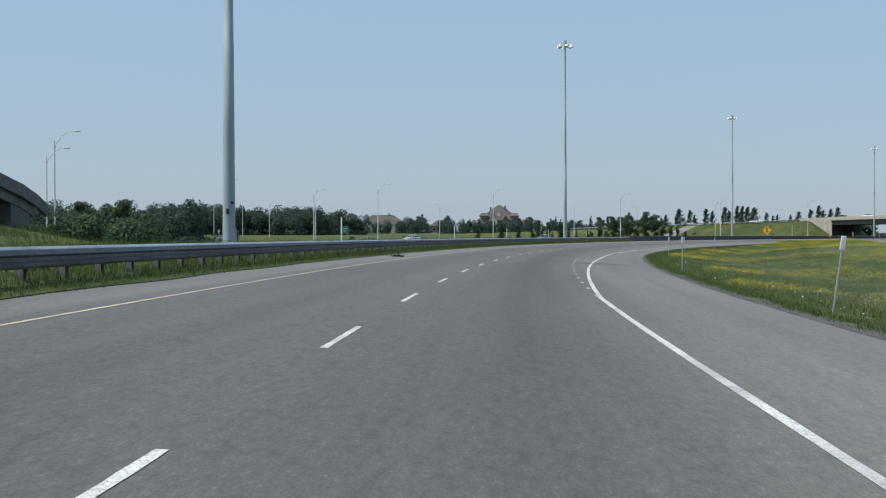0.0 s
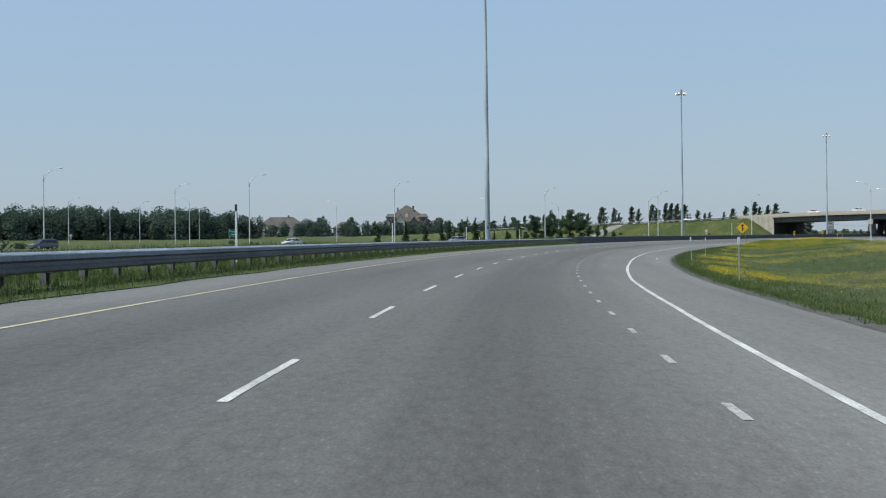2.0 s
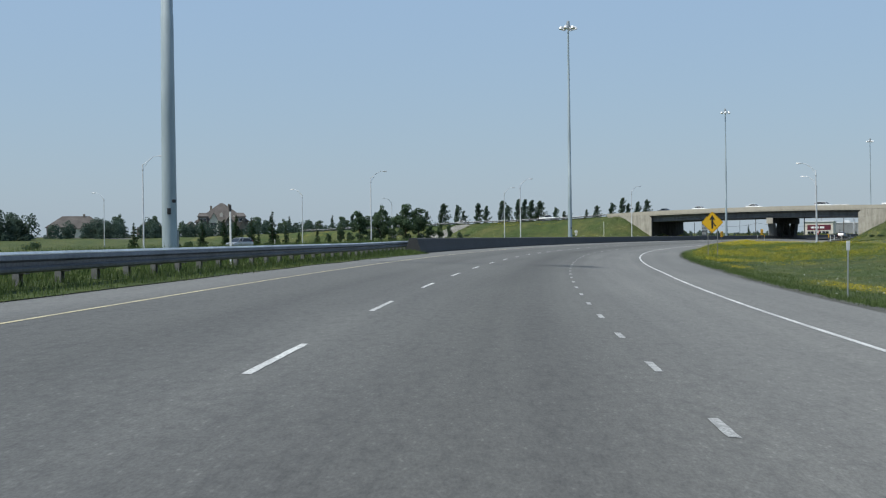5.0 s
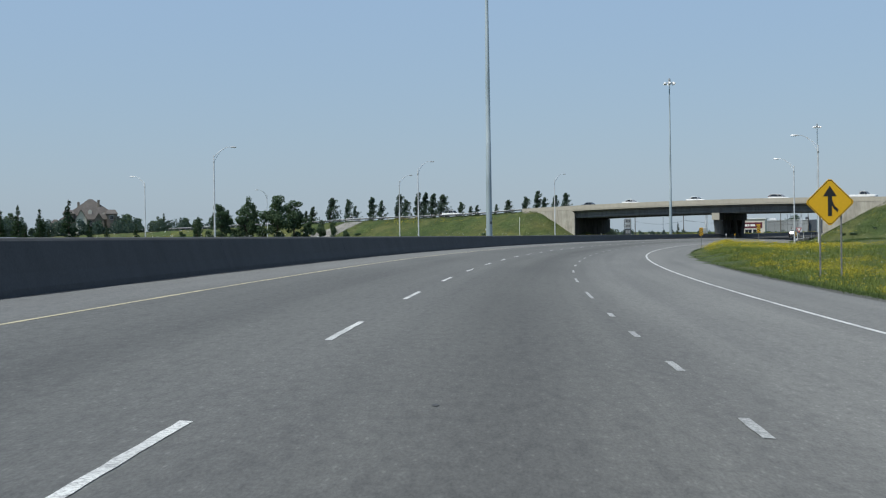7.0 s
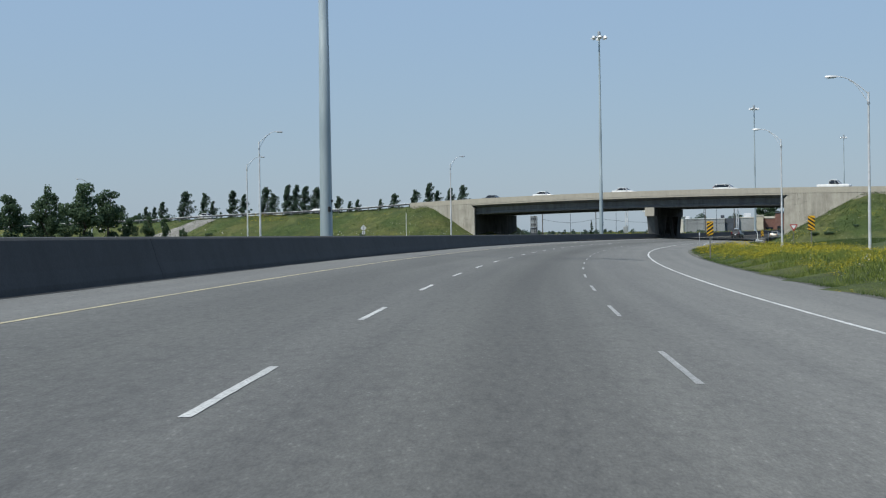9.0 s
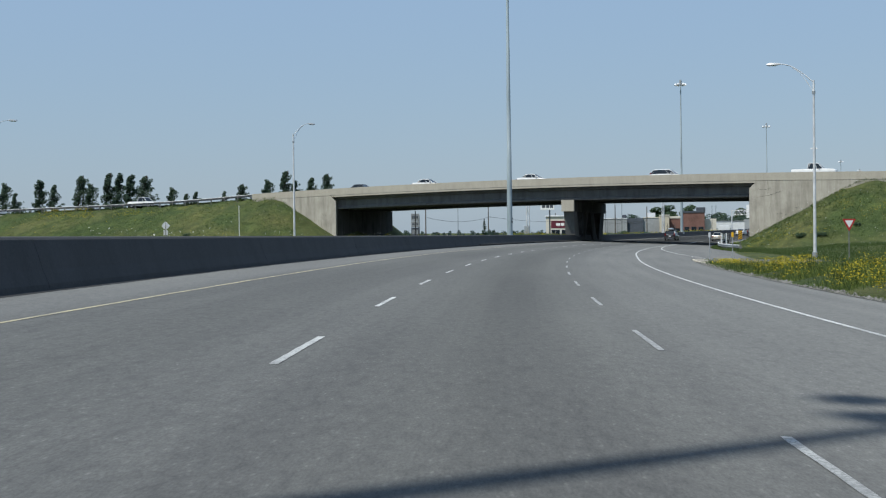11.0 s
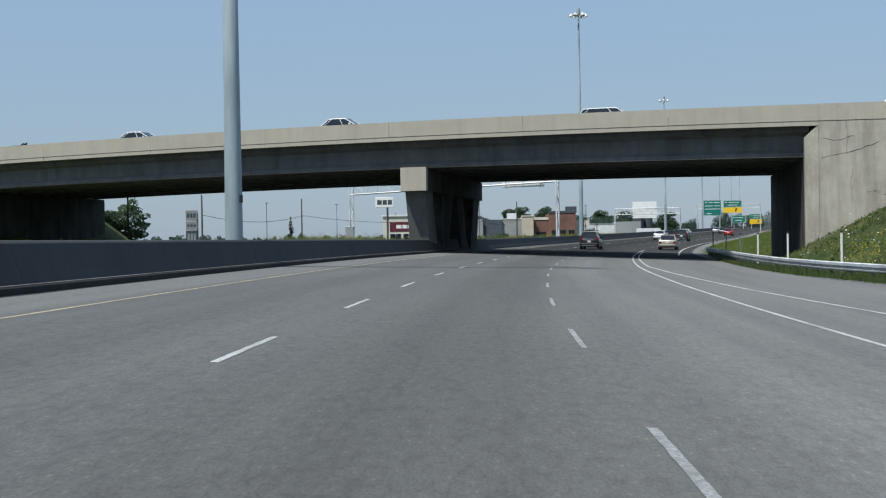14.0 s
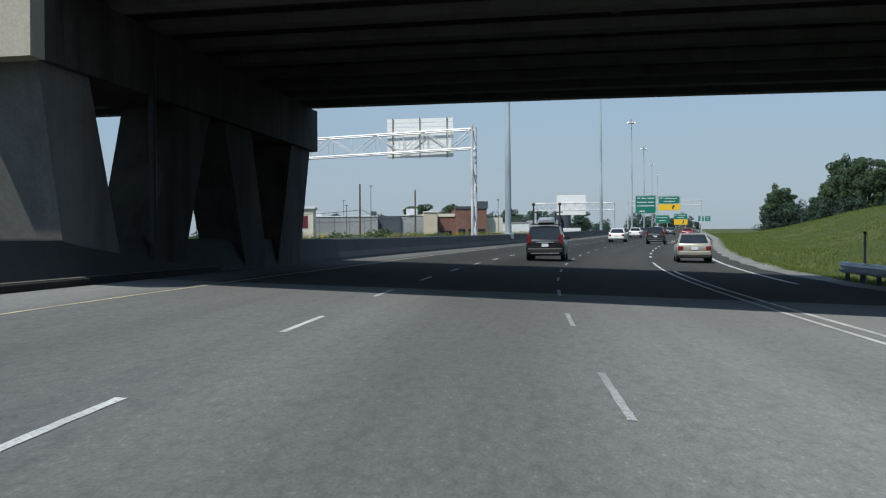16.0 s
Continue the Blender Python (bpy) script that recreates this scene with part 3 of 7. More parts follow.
def lane_w(s):
    """Width of the middle lane."""
    return float(np.interp(s, [-20, 85, 97, 150, 210, 217, 236, 246, 270, 285, 330, 371, 400, 415, 433, 461, 470, 480, 520], [3.69, 3.58, 3.55, 3.56, 3.57, 3.54, 3.44, 3.44, 3.62, 3.68, 3.76, 3.78, 3.68, 3.58, 3.41, 3.39, 3.445, 3.46, 3.6]))


def left_w(s):
    """Width of the left lane."""
    return float(np.interp(s, [-20, 150, 250, 330, 400, 460, 520], [3.54, 3.66, 3.78, 3.68, 3.64, 3.72, 3.7]))


def ramp_line_d(s):
    return np.interp(s, [402, 411, 433, 445, 457, 471, 505, 560], [12.4, 11.6, 9.8, 8.95, 8.4, 7.85, 7.85, 7.85])


marking("edge_line_left", [(s, s + 50, lambda q: -left_w(q) - 0.036, lambda q: -left_w(q) + 0.036) for s in range(-150, 1500, 50)], YELLOW_PAINT, "faded yellow edge line along the left shoulder")
marking("edge_line_right", [(s, s + 34, lambda q: edge_d(q) - 0.053, lambda q: edge_d(q) + 0.053) for s in range(-150, 517, 34)], WHITE_PAINT, "solid white edge line beside the right shoulder")
marking("merge_line", [(402, 430, lambda q: ramp_line_d(q) - 0.06, lambda q: ramp_line_d(q) + 0.06), (430, 518, lambda q: ramp_line_d(q) - 0.06, lambda q: ramp_line_d(q) + 0.06)], WHITE_PAINT, "thin white line along the joining slip road")
def outer_line_d(s):
    return np.interp(s, [500, 512, 540, 560, 600, 640], [10.8, 10.85, 10.95, 11.15, 11.5, 11.6])


marking("edge_line_outer", [(q0, q0 + 40, lambda q: outer_line_d(q) - 0.08, lambda q: outer_line_d(q) + 0.08) for q0 in range(508, 1380, 40)], WHITE_PAINT, "solid white line at the outer lane edge beyond the bridge")
marking("lane_dashes_left", [(9 * k - 3.0, 9 * k, -0.039, 0.039) for k in range(-12, 130)], WHITE_PAINT, "broken white lane line with long dashes, worn")
marking("lane_dashes_right", [(9 * k, 9 * k + 3.0, lambda q: lane_w(q) - 0.036, lambda q: lane_w(q) + 0.036) for k in range(25, 130)], WORN_PAINT, "broken white lane line with long dashes, scuffed")
marking("merge_dashes", [(88.06 + 3.975 * k, 88.96 + 3.975 * k, lambda q: lane_w(q) - 0.042, lambda q: lane_w(q) + 0.042) for k in range(-17, 34)], WORN_PAINT, "short white dashes of a joining lane")
marking("outer_dashes", [(9 * k, 9 * k + 3.0, 7.5, 7.65) for k in range(60, 130)], WHITE_PAINT, "broken white lane line beyond the bridge")

# ---------- concrete median barrier ----------
BARRIER_PROFILE = [(-0.52, -0.25), (-0.52, 0.0), (-0.50, 0.10), (-0.40, 0.34), (-0.24, 0.84), (-0.20, 0.88), (0.20, 0.88), (0.24, 0.84), (0.40, 0.34), (0.50, 0.10), (0.52, 0.0), (0.52, -0.25)]
barrier = thing("median_barrier", "dark concrete median barrier", "barrier", kind="structure")


def barrier_d(s):
    return -6.18


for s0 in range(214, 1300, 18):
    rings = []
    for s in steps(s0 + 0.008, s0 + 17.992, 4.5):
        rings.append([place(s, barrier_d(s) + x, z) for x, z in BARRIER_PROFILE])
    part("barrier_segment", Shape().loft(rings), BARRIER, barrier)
# low kerb along the barrier foot near the bridge, with dust lying on its ledge
for s0 in range(424, 502, 6):
    rings = [[place(s, barrier_d(s) + x, z) for x, z in ((0.40, -0.1), (0.40, 0.15), (0.61, 0.135), (0.645, 0.12), (0.66, -0.1))] for s in steps(s0 + 0.01, s0 + 5.99, 3.0)]
    part("toe_kerb", Shape().loft(rings), KERB_DARK, barrier, "dark low kerb at the barrier foot")
ribbon("kerb_ledge", steps(424, 502, 1.5), lambda s: [-5.73, -5.66, -5.59 + 0.02 * math.sin(s * 1.9) * math.sin(s * 0.7)], DUST, "pale dust lying on the ledge of the barrier kerb", "kerb", z=lambda s, d: 0.156 - 0.05 * (d + 5.73))
ribbon("barrier_gutter", steps(214, 1300, 3), lambda s: [-5.69, -5.57, -5.47 + 0.07 * math.sin(s * 0.53) * math.sin(s * 1.7)], FOOT_DARK, "dark line along the barrier foot", "verge", z=0.006)

# ---------- overpass ----------
overpass = thing("overpass", "weathered concrete road bridge across the motorway", "bridge", BRIDGE)


def sheared(q, p):
    return q - SKEW * p


def beam(q0, q1, p0, p1, lo, hi, step=5.0, ends=(True, True)):
    """A bar along the bridge between depths p0 and p1; lo and hi give heights."""
    rings = []
    for q in steps(q0, q1, step):
        rings.append([(sheared(q, p0), p0, lo(q)), (sheared(q, p1), p1, lo(q)), (sheared(q, p1), p1, hi(q)), (sheared(q, p0), p0, hi(q))])
    return Shape().loft(rings)


def top_at(off):
    return lambda q: float(deck_top(q)) + off


DECK_L, DECK_R = 0.0, 64.3
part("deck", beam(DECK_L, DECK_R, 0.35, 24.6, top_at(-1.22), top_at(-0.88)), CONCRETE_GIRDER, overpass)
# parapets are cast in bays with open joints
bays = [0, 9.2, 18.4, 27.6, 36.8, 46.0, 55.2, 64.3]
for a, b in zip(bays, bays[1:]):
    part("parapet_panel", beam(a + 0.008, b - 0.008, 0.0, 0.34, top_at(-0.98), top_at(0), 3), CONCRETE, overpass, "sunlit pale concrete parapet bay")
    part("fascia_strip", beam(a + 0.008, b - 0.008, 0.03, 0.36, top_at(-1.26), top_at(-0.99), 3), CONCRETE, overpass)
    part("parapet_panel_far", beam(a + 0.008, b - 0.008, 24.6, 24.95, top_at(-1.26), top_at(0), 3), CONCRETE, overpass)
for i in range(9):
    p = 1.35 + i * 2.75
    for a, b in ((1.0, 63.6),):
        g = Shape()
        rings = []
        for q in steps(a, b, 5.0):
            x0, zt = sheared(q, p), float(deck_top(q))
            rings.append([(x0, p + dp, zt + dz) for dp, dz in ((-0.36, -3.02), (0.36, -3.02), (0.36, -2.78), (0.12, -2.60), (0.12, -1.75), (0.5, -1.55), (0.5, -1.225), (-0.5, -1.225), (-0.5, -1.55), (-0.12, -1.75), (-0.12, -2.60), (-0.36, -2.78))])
        part("girder", g.loft(rings), CONCRETE_GIRDER, overpass, "precast concrete girder, toned dark for shade")
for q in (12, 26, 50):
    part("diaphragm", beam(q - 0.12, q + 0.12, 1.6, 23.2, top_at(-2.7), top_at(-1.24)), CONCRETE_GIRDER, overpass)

# middle pier: cap on broad tapering legs; only the cap's sunlit end keeps the pale tone
cap = Shape()
rings = []
for p, w in ((-0.15, 0.9), (0.45, 0.9)):
    rings.append([(sheared(38.5, p) + dx * w, p, z) for dx, z in ((-1, 4.33), (1, 4.33), (1, 5.87), (-1, 5.87))])
part("cap_end", cap.loft(rings), CONCRETE, overpass, "pale end block of the pier cap")
rings = []
for p in (0.452, 12.0, 24.6):
    rings.append([(sheared(38.5, p) + dx * 0.885, p, z) for dx, z in ((-1, 4.35), (1, 4.35), (1, 5.86), (-1, 5.86))])
part("pier_cap", Shape().loft(rings), CONCRETE_PIER, overpass, "concrete cap beam of the middle pier, toned dark for shade")
# front leg in the lighter tone, the rest darkened to imitate shade
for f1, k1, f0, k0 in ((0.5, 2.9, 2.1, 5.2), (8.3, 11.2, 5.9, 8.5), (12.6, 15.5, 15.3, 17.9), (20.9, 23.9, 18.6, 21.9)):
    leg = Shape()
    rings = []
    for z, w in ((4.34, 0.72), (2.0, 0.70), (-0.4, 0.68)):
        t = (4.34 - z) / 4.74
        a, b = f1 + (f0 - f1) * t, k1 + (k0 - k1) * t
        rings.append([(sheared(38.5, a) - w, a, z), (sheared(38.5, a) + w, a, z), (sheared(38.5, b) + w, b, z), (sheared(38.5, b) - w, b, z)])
    part("pier_leg", leg.loft(rings), CONCRETE_GIRDER if f1 < 1 else CONCRETE_PIER, overpass, "weathered slanting concrete pier leg with pale stains" if f1 < 1 else "stained slanting concrete pier leg, toned dark for shade")
part("drain_pipe", Shape().tube([(sheared(38.5, 6.3) + 0.85, 6.3, 1.0), (sheared(38.5, 6.3) + 0.85, 6.3, 5.8)], 0.09, 8), PLASTIC, overpass, "plastic drain pipe", True)
for i in range(9):
    for qq in (37.9, 39.1):
        p = 1.35 + i * 2.75
        part("bearing", Shape().box(sheared(qq, p) - 0.2, sheared(qq, p) + 0.2, p - 0.25, p + 0.25, 5.86, float(deck_top(qq)) - 3.03), PLASTIC, overpass)

# abutments: breast wall in the shade-darkened tone, bearing seat and wing walls
for side, qa, qw in ((-1, 1.25, -14.0), (1, 63.2, 86.0)):
    qb = qa + side * 1.3
    lo_q, hi_q = min(qa, qb), max(qa, qb)
    part("abutment_wall", beam(lo_q, hi_q, 0.03, 24.9, lambda q: -0.6, top_at(-3.03), 1.0), CONCRETE_PIER, overpass, "concrete abutment wall, toned dark for shade")
    e0, e1 = sorted((qa + side * 0.95, qa + side * 1.35))
    part("end_wall", beam(e0, e1, 0.03, 24.57, lambda q: 4.8, top_at(-0.02), 0.2), CONCRETE, overpass)
    # wing wall on the near and far side
    for p0, p1 in ((0.0, 0.5), (24.1, 24.6)):
        a, b = sorted((qa + side * 0.75 if p0 == 0 else qa + side * 1.3, qw))
        part("wing_wall", beam(a, b, p0, p1, lambda q: -0.6, lambda q: float(deck_top(q)) - 1.0, 3), CONCRETE_WING, overpass, "pale stained concrete wing wall with cracks and scrawls")
        part("wing_parapet", beam(a, b, p0 - 0.03, p1 - 0.12, lambda q: float(deck_top(q)) - 0.98, top_at(0), 3), CONCRETE, overpass)
    # squared end of the near wing, cut back under the deck
    rings = []
    for p in (-0.035, 0.5):
        rings.append([(sheared(q, p), p, z) for q, z in ((qa - side * 0.03, -0.6), (qa + side * 0.76, -0.6), (qa + side * 0.76, float(deck_top(qa)) - 1.27), (qa + side * 0.45, float(deck_top(qa)) - 1.5), (qa - side * 0.03, float(deck_top(qa)) - 1.95))])
    part("wing_end", Shape().loft(rings), CONCRETE_WING, overpass, "pale squared end of the wing wall")
    # roadway slab over the fill
    a, b = sorted((qa + side * 1.0, qw))
    part("approach_slab", beam(a, b, 0.5, 24.1, top_at(-1.25), top_at(-0.5), 4), ASPHALT, overpass, "asphalt deck surface")
part("deck_surface", beam(DECK_L + 0.3, DECK_R - 0.3, 0.36, 24.59, top_at(-0.88), top_at(-0.50), 4), RAMP_ASPHALT, overpass)


def bridge_point(q, p, z=0.0):
    return BRIDGE @ Vector((q, p, z))


# weather cracks and faint scrawls on the wing walls: irregular strokes
scrawl = thing("wall_scrawl", "faded dark scrawls and cracks on the concrete wing wall", "graffiti")
rs = random.Random(5)
STREAK = concrete_material("crack_grime", 0.07, 0.5)


def wall_stroke(pts, w):
    """A broken, wandering line on the near face of a wing wall."""
    sh = Shape()
    fine = []
    for (x0, z0), (x1, z1) in zip(pts, pts[1:]):
        for t in np.linspace(0, 1, 5)[:-1]:
            fine.append((x0 + (x1 - x0) * t + rs.uniform(-0.05, 0.05), z0 + (z1 - z0) * t + rs.uniform(-0.05, 0.05)))
    fine.append(pts[-1])
    sh.tube([bridge_point(x, -0.002, z) for x, z in fine], [w * rs.uniform(0.4, 1.3) for _ in fine], 4)
    part("stroke", sh, STREAK, scrawl)


wall_stroke([(64.1, 5.5), (65.2, 5.75), (66.4, 6.0), (67.3, 6.4)], 0.014)
wall_stroke([(64.2, 6.65), (65.0, 6.55), (65.9, 6.75)], 0.014)
wall_stroke([(65.5, 7.9), (65.6, 6.9), (65.5, 5.7)], 0.012)
wall_stroke([(65.8, 4.8), (65.75, 3.9), (65.8, 3.0)], 0.01)
wall_stroke([(-1.3, 4.8), (-0.9, 4.5), (-0.3, 4.4)], 0.016)
wall_stroke([(-1.2, 3.6), (-1.25, 2.6), (-1.15, 1.4)], 0.01)
for x0, z0, w in ((66.7, 3.35, 0.5), (67.2, 3.5, 0.4), (67.6, 3.45, 0.45), (69.0, 4.1, 0.35), (69.3, 4.2, 0.3), (71.6, 4.9, 0.2)):
    pts = [(x0 + rs.uniform(-0.5, 0.5) * w, z0 + rs.uniform(-0.5, 0.5) * w) for _ in range(5)]
    wall_stroke(pts, 0.008)
# the road on the embankments, and its guard rails
left_road = Shape()
for q0, q1 in ((-420, -14.0), (86.0, 400)):
    rings = []
    for q in steps(q0, q1, 6):
        rings.append([bridge_point(q, p, 0) for p in (2.0, 8.0, 17.0, 23.0)])
    for r in rings:
        zz = max(float(ground_height(np.array([c.x for c in r]), np.array([c.y for c in r])).max()) + 0.06, 0.1)
        for c in r:
            c.z = zz
    left_road.loft(rings, closed=False, cap=False)
single("crossing_road", left_road, RAMP_ASPHALT, "asphalt road on the embankments of the bridge", "road", kind="structure")

# ---------- guard rails ----------
W_PROFILE = [(0.0, 0.0), (0.07, 0.035), (0.085, 0.085), (0.0, 0.125), (0.0, 0.185), (0.085, 0.225), (0.07, 0.275), (0.055, 0.305), (-0.03, 0.318)]


def w_beam(points, side, top):
    """One length of corrugated rail through points; side points towards the traffic."""
    rings = []
    for p, nrm in points:
        ring = [p + nrm * (side * x) + Vector((0, 0, top - 0.31 + z)) for x, z in W_PROFILE]
        ring += [p + nrm * (side * (x - 0.012)) + Vector((0, 0, top - 0.31 + z)) for x, z in W_PROFILE[::-1]]
        rings.append(ring)
    return Shape().loft(rings)


def rail_post(top):
    sh = Shape()
    sh.bevel_box(-0.06, 0.06, -0.09, -0.078, -0.5, top - 0.03, 0.003)
    sh.bevel_box(-0.06, 0.06, 0.078, 0.09, -0.5, top - 0.03, 0.003)
    sh.box(-0.007, 0.007, -0.078, 0.078, -0.5, top - 0.03)
    return sh.mesh("post", POST_STEEL)


def guard_rail(label, spots, top, side, block=True, steel=None):
    """spots: list of (point, normal) every 1.9 m or so."""
    root = thing("guard_rail", label, "guard rail")
    post = rail_post(top)
    blk = Shape().bevel_box(-0.06, 0.06, -0.07, 0.07, top - 0.33, top - 0.01, 0.01).mesh("spacer", POST_STEEL)
    for i in range(0, len(spots) - 1, 2):
        panel = part("rail_panel", w_beam(spots[i:i + 3], side, top), steel or RAIL_STEEL, root, smooth=False)
        # added pale tube that imitates sun on the rail's top edge
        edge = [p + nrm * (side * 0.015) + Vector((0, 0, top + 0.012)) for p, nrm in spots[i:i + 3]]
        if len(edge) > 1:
            part("rail_edge", Shape().tube(edge, 0.046, 6), RAIL_TOP, panel, "pale strip standing for sunlight on the rail top")
    for p, nrm in spots:
        a = math.degrees(math.atan2(nrm.y, nrm.x))
        q = p - nrm * (side * 0.20)
        o = part("post", post, None, root, m=pose(q.x, q.y, q.z, 0, 0, a))
        if block:
            q = p - nrm * (side * 0.07)
            part("spacer", blk, None, root, m=pose(q.x, q.y, q.z, 0, 0, a))
    return root


def rail_spots(s0, s1, d_of, step=1.905, dz=0.0):
    out = []
    for s in np.arange(s0, s1, step):
        h = heading(s)
        out.append((place(s, d_of(s), dz), Vector((math.cos(h), -math.sin(h), 0))))
    return out


guard_rail("weathered steel guard rail on posts in long grass", rail_spots(-30, 221, lambda s: float(np.interp(s, [196, 221], [-5.98, -7.3]))), 0.62, 1)
guard_rail("short galvanised guard rail beside the slip road", rail_spots(455.2, 513, lambda s: float(np.interp(s, [455, 463, 472, 480, 500, 513], [16.5, 14.75, 14.05, 13.8, 13.5, 13.0]))), 0.62, -1, True, GALV)
# rails on the crossing road's embankment
for q0, q1 in ((-150, -14.5), (86.5, 120)):
    spots = []
    nrm = BRIDGE.to_3x3() @ Vector((0, -1, 0))
    for q in np.arange(q0, q1, 2.6):
        w = bridge_point(q, 1.0)
        spots.append((on_ground(w.x, w.y), nrm))
    guard_rail("pale guard rail along the top of the embankment", spots, 0.72, -1, False)

# ---------- tall lighting masts ----------


def lighting_mast(m):
    root = thing("lighting_mast", "tall tapered steel lighting mast with a floodlight ring", "light mast", m, group="lighting masts along the motorway")
    H = 31.0
    sh = Shape()
    zs = [0.1, 2.0, 6, 9.8, 9.82, 15, 20.4, 20.42, 26, H]
    rs_ = [0.295, 0.287, 0.262, 0.242, 0.23, 0.205, 0.175, 0.165, 0.135, 0.105]
    sh.tube([(0, 0, z) for z in zs], rs_, 16)
    part("pole", sh, MAST_STEEL, root, smooth=True)
    part("base_flange", Shape().tube([(0, 0, -0.4), (0, 0, 0.06), (0, 0, 0.1)], [0.52, 0.52, 0.46], 16), GALV, root, smooth=True)
    part("hand_hole_cover", Shape().bevel_box(0.27, 0.335, -0.11, 0.11, 0.9, 1.5, 0.01), GALV, root)
    for a, z0, h in ((-1.9, 2.15, 0.24), (-1.2, 2.6, 0.12)):
        part("service_port", Shape().bevel_box(0.25, 0.32, -0.07, 0.07, z0, z0 + h, 0.01, pose(0, 0, 0, 0, 0, math.degrees(a))), BLACK, root)
    ring = Shape().tube([(0.62 * math.cos(a), 0.62 * math.sin(a), H - 0.55) for a in np.linspace(0, 2 * math.pi, 25)], 0.045, 6, cap=False)
    for k in range(4):
        a = k * math.pi / 2
        ring.tube([(0.1 * math.cos(a), 0.1 * math.sin(a), H - 0.5), (0.62 * math.cos(a), 0.62 * math.sin(a), H - 0.55)], 0.03, 6)
    part("lamp_ring", ring, GALV, root, smooth=True)
    part("head_cap", Shape().tube([(0, 0, H - 0.75), (0, 0, H - 0.2), (0, 0, H + 0.25), (0, 0, H + 0.32)], [0.22, 0.26, 0.2, 0.05], 12), GALV, root, smooth=True)
    for k in range(6):
        a = 2 * math.pi * (k + 0.3) / 6
        c = Vector((0.98 * math.cos(a), 0.98 * math.sin(a), H - 0.72))
        up = Vector((math.cos(a) * -0.35, math.sin(a) * -0.35, 1)).normalized()
        f = Shape()
        f.tube([c + up * z for z in (0.28, 0.2, -0.05, -0.18)], [0.10, 0.20, 0.30, 0.34], 12)
        fl = part("floodlight", f, SIGN_BACK, root, smooth=True)
        part("lens", Shape().tube([c + up * -0.185, c + up * -0.21], [0.31, 0.27], 12), LAMP_LENS, fl, smooth=True)
        part("bracket", Shape().tube([(0.62 * math.cos(a), 0.62 * math.sin(a), H - 0.55), c + up * 0.1], 0.025, 5), GALV, root)
    return root


MEDIAN_MAST = place(583, -6.18)
MASTS = [(-10.4, 50.1), (12.2, 187.8), (60.3, 309.9), (129.1, 424.8), (MEDIAN_MAST.x, MEDIAN_MAST.y), (304.1, 606.2), (393.9, 692.2), (480.7, 776.6), (567, 860), (655, 945)]
mast0 = lighting_mast(pose(MASTS[0][0], MASTS[0][1], 0.0, 0, 0, 20))
for i, (x, y) in enumerate(MASTS[1:]):
    copy_thing(mast0, pose(x, y, float(np.interp(i, [0, 1, 2, 3, 4], [0.0, 0.15, 0.25, 0.95, 0.25])) + float(rise(to_road([x], [y])[0])[0]), 0, 0, 20 + 17 * i))

# ---------- street lamps ----------


def street_lamp(m, H=12.6, reach=2.3):
    """Aluminium column; the curved arm reaches along +x."""
    root = thing("street_lamp", "slender aluminium street lamp with a curved arm", "street lamp", m, group="street lamps beside the carriageways")
    part("column", Shape().tube([(0, 0, -0.4), (0, 0, 0.5), (0, 0, H * 0.5), (0, 0, H)], [0.125, 0.12, 0.10, 0.075], 10), SIGN_BACK, root, smooth=True)
    part("base_cover", Shape().tube([(0, 0, -0.3), (0, 0, 0.45), (0, 0, 0.5)], [0.2, 0.19, 0.14], 10), GALV, root, smooth=True)
    top = H + 1.25
    arc = [(reach * t, 0, H - 0.15 + (top - H + 0.15) * math.sin(t * math.pi / 2)) for t in np.linspace(0, 1, 8)]
    arc2 = [(reach * 0.62 * t, 0, H - 0.85 + (top - H + 0.57) * math.sin(t * 1.35)) for t in np.linspace(0, 1, 7)]
    part("arm", Shape().tube(arc, 0.035, 6), SIGN_BACK, root, smooth=True)
    part("brace_arm", Shape().tube(arc2, 0.026, 6), SIGN_BACK, root, smooth=True)
    part("clamp", Shape().tube([(0, 0, H - 0.95), (0, 0, H - 0.75)], 0.12, 8), GALV, root)
    head = Shape()
    rings = []
    for x, w, h0, h1 in ((-0.05, 0.05, -0.04, 0.05), (0.15, 0.13, -0.07, 0.09), (0.55, 0.17, -0.09, 0.11), (0.85, 0.12, -0.07, 0.08), (0.95, 0.04, -0.02, 0.03)):
        rings.append([(reach + x, -w, top + h0 * 0.4), (reach + x, -w * 0.6, top + h0), (reach + x, w * 0.6, top + h0), (reach + x, w, top + h0 * 0.4), (reach + x, w * 0.6, top + h1), (reach + x, -w * 0.6, top + h1)])
    hd = part("lamp_head", head.loft(rings), SIGN_BACK, root, smooth=True)
    part("lens", Shape().bevel_box(reach + 0.25, reach + 0.78, -0.11, 0.11, top - 0.115, top - 0.085, 0.01), LAMP_LENS, hd)
    return root


lamp0 = None
# x, y, direction of the arm in degrees
for x, y, a in ((109.0, 335.0, 150), (130.2, 379.0, 140), (73.2, 399.6, 20), (79.6, 446.6, 20), (111.1, 441.9, 25), (38.3, 369.0, 15), (29.4, 447.8, 150), (-26.6, 292.0, 10), (0.7, 326.4, 10), (-47.0, 326.5, 10), (-58, 266, 10), (-54, 150, 20), (-63, 172, 20),
                (-95, 420, 10), (-85, 470, 30), (-60, 420, 180), (-20, 470, 160), (60, 520, 200), (-84, 583, 10), (-106, 605, 190), (-99, 488, 10)):
    p = on_ground(x, y)
    m = pose(x, y, p.z, 0, 0, a)
    if lamp0 is None:
        lamp0 = street_lamp(m)
    else:
        copy_thing(lamp0, m)

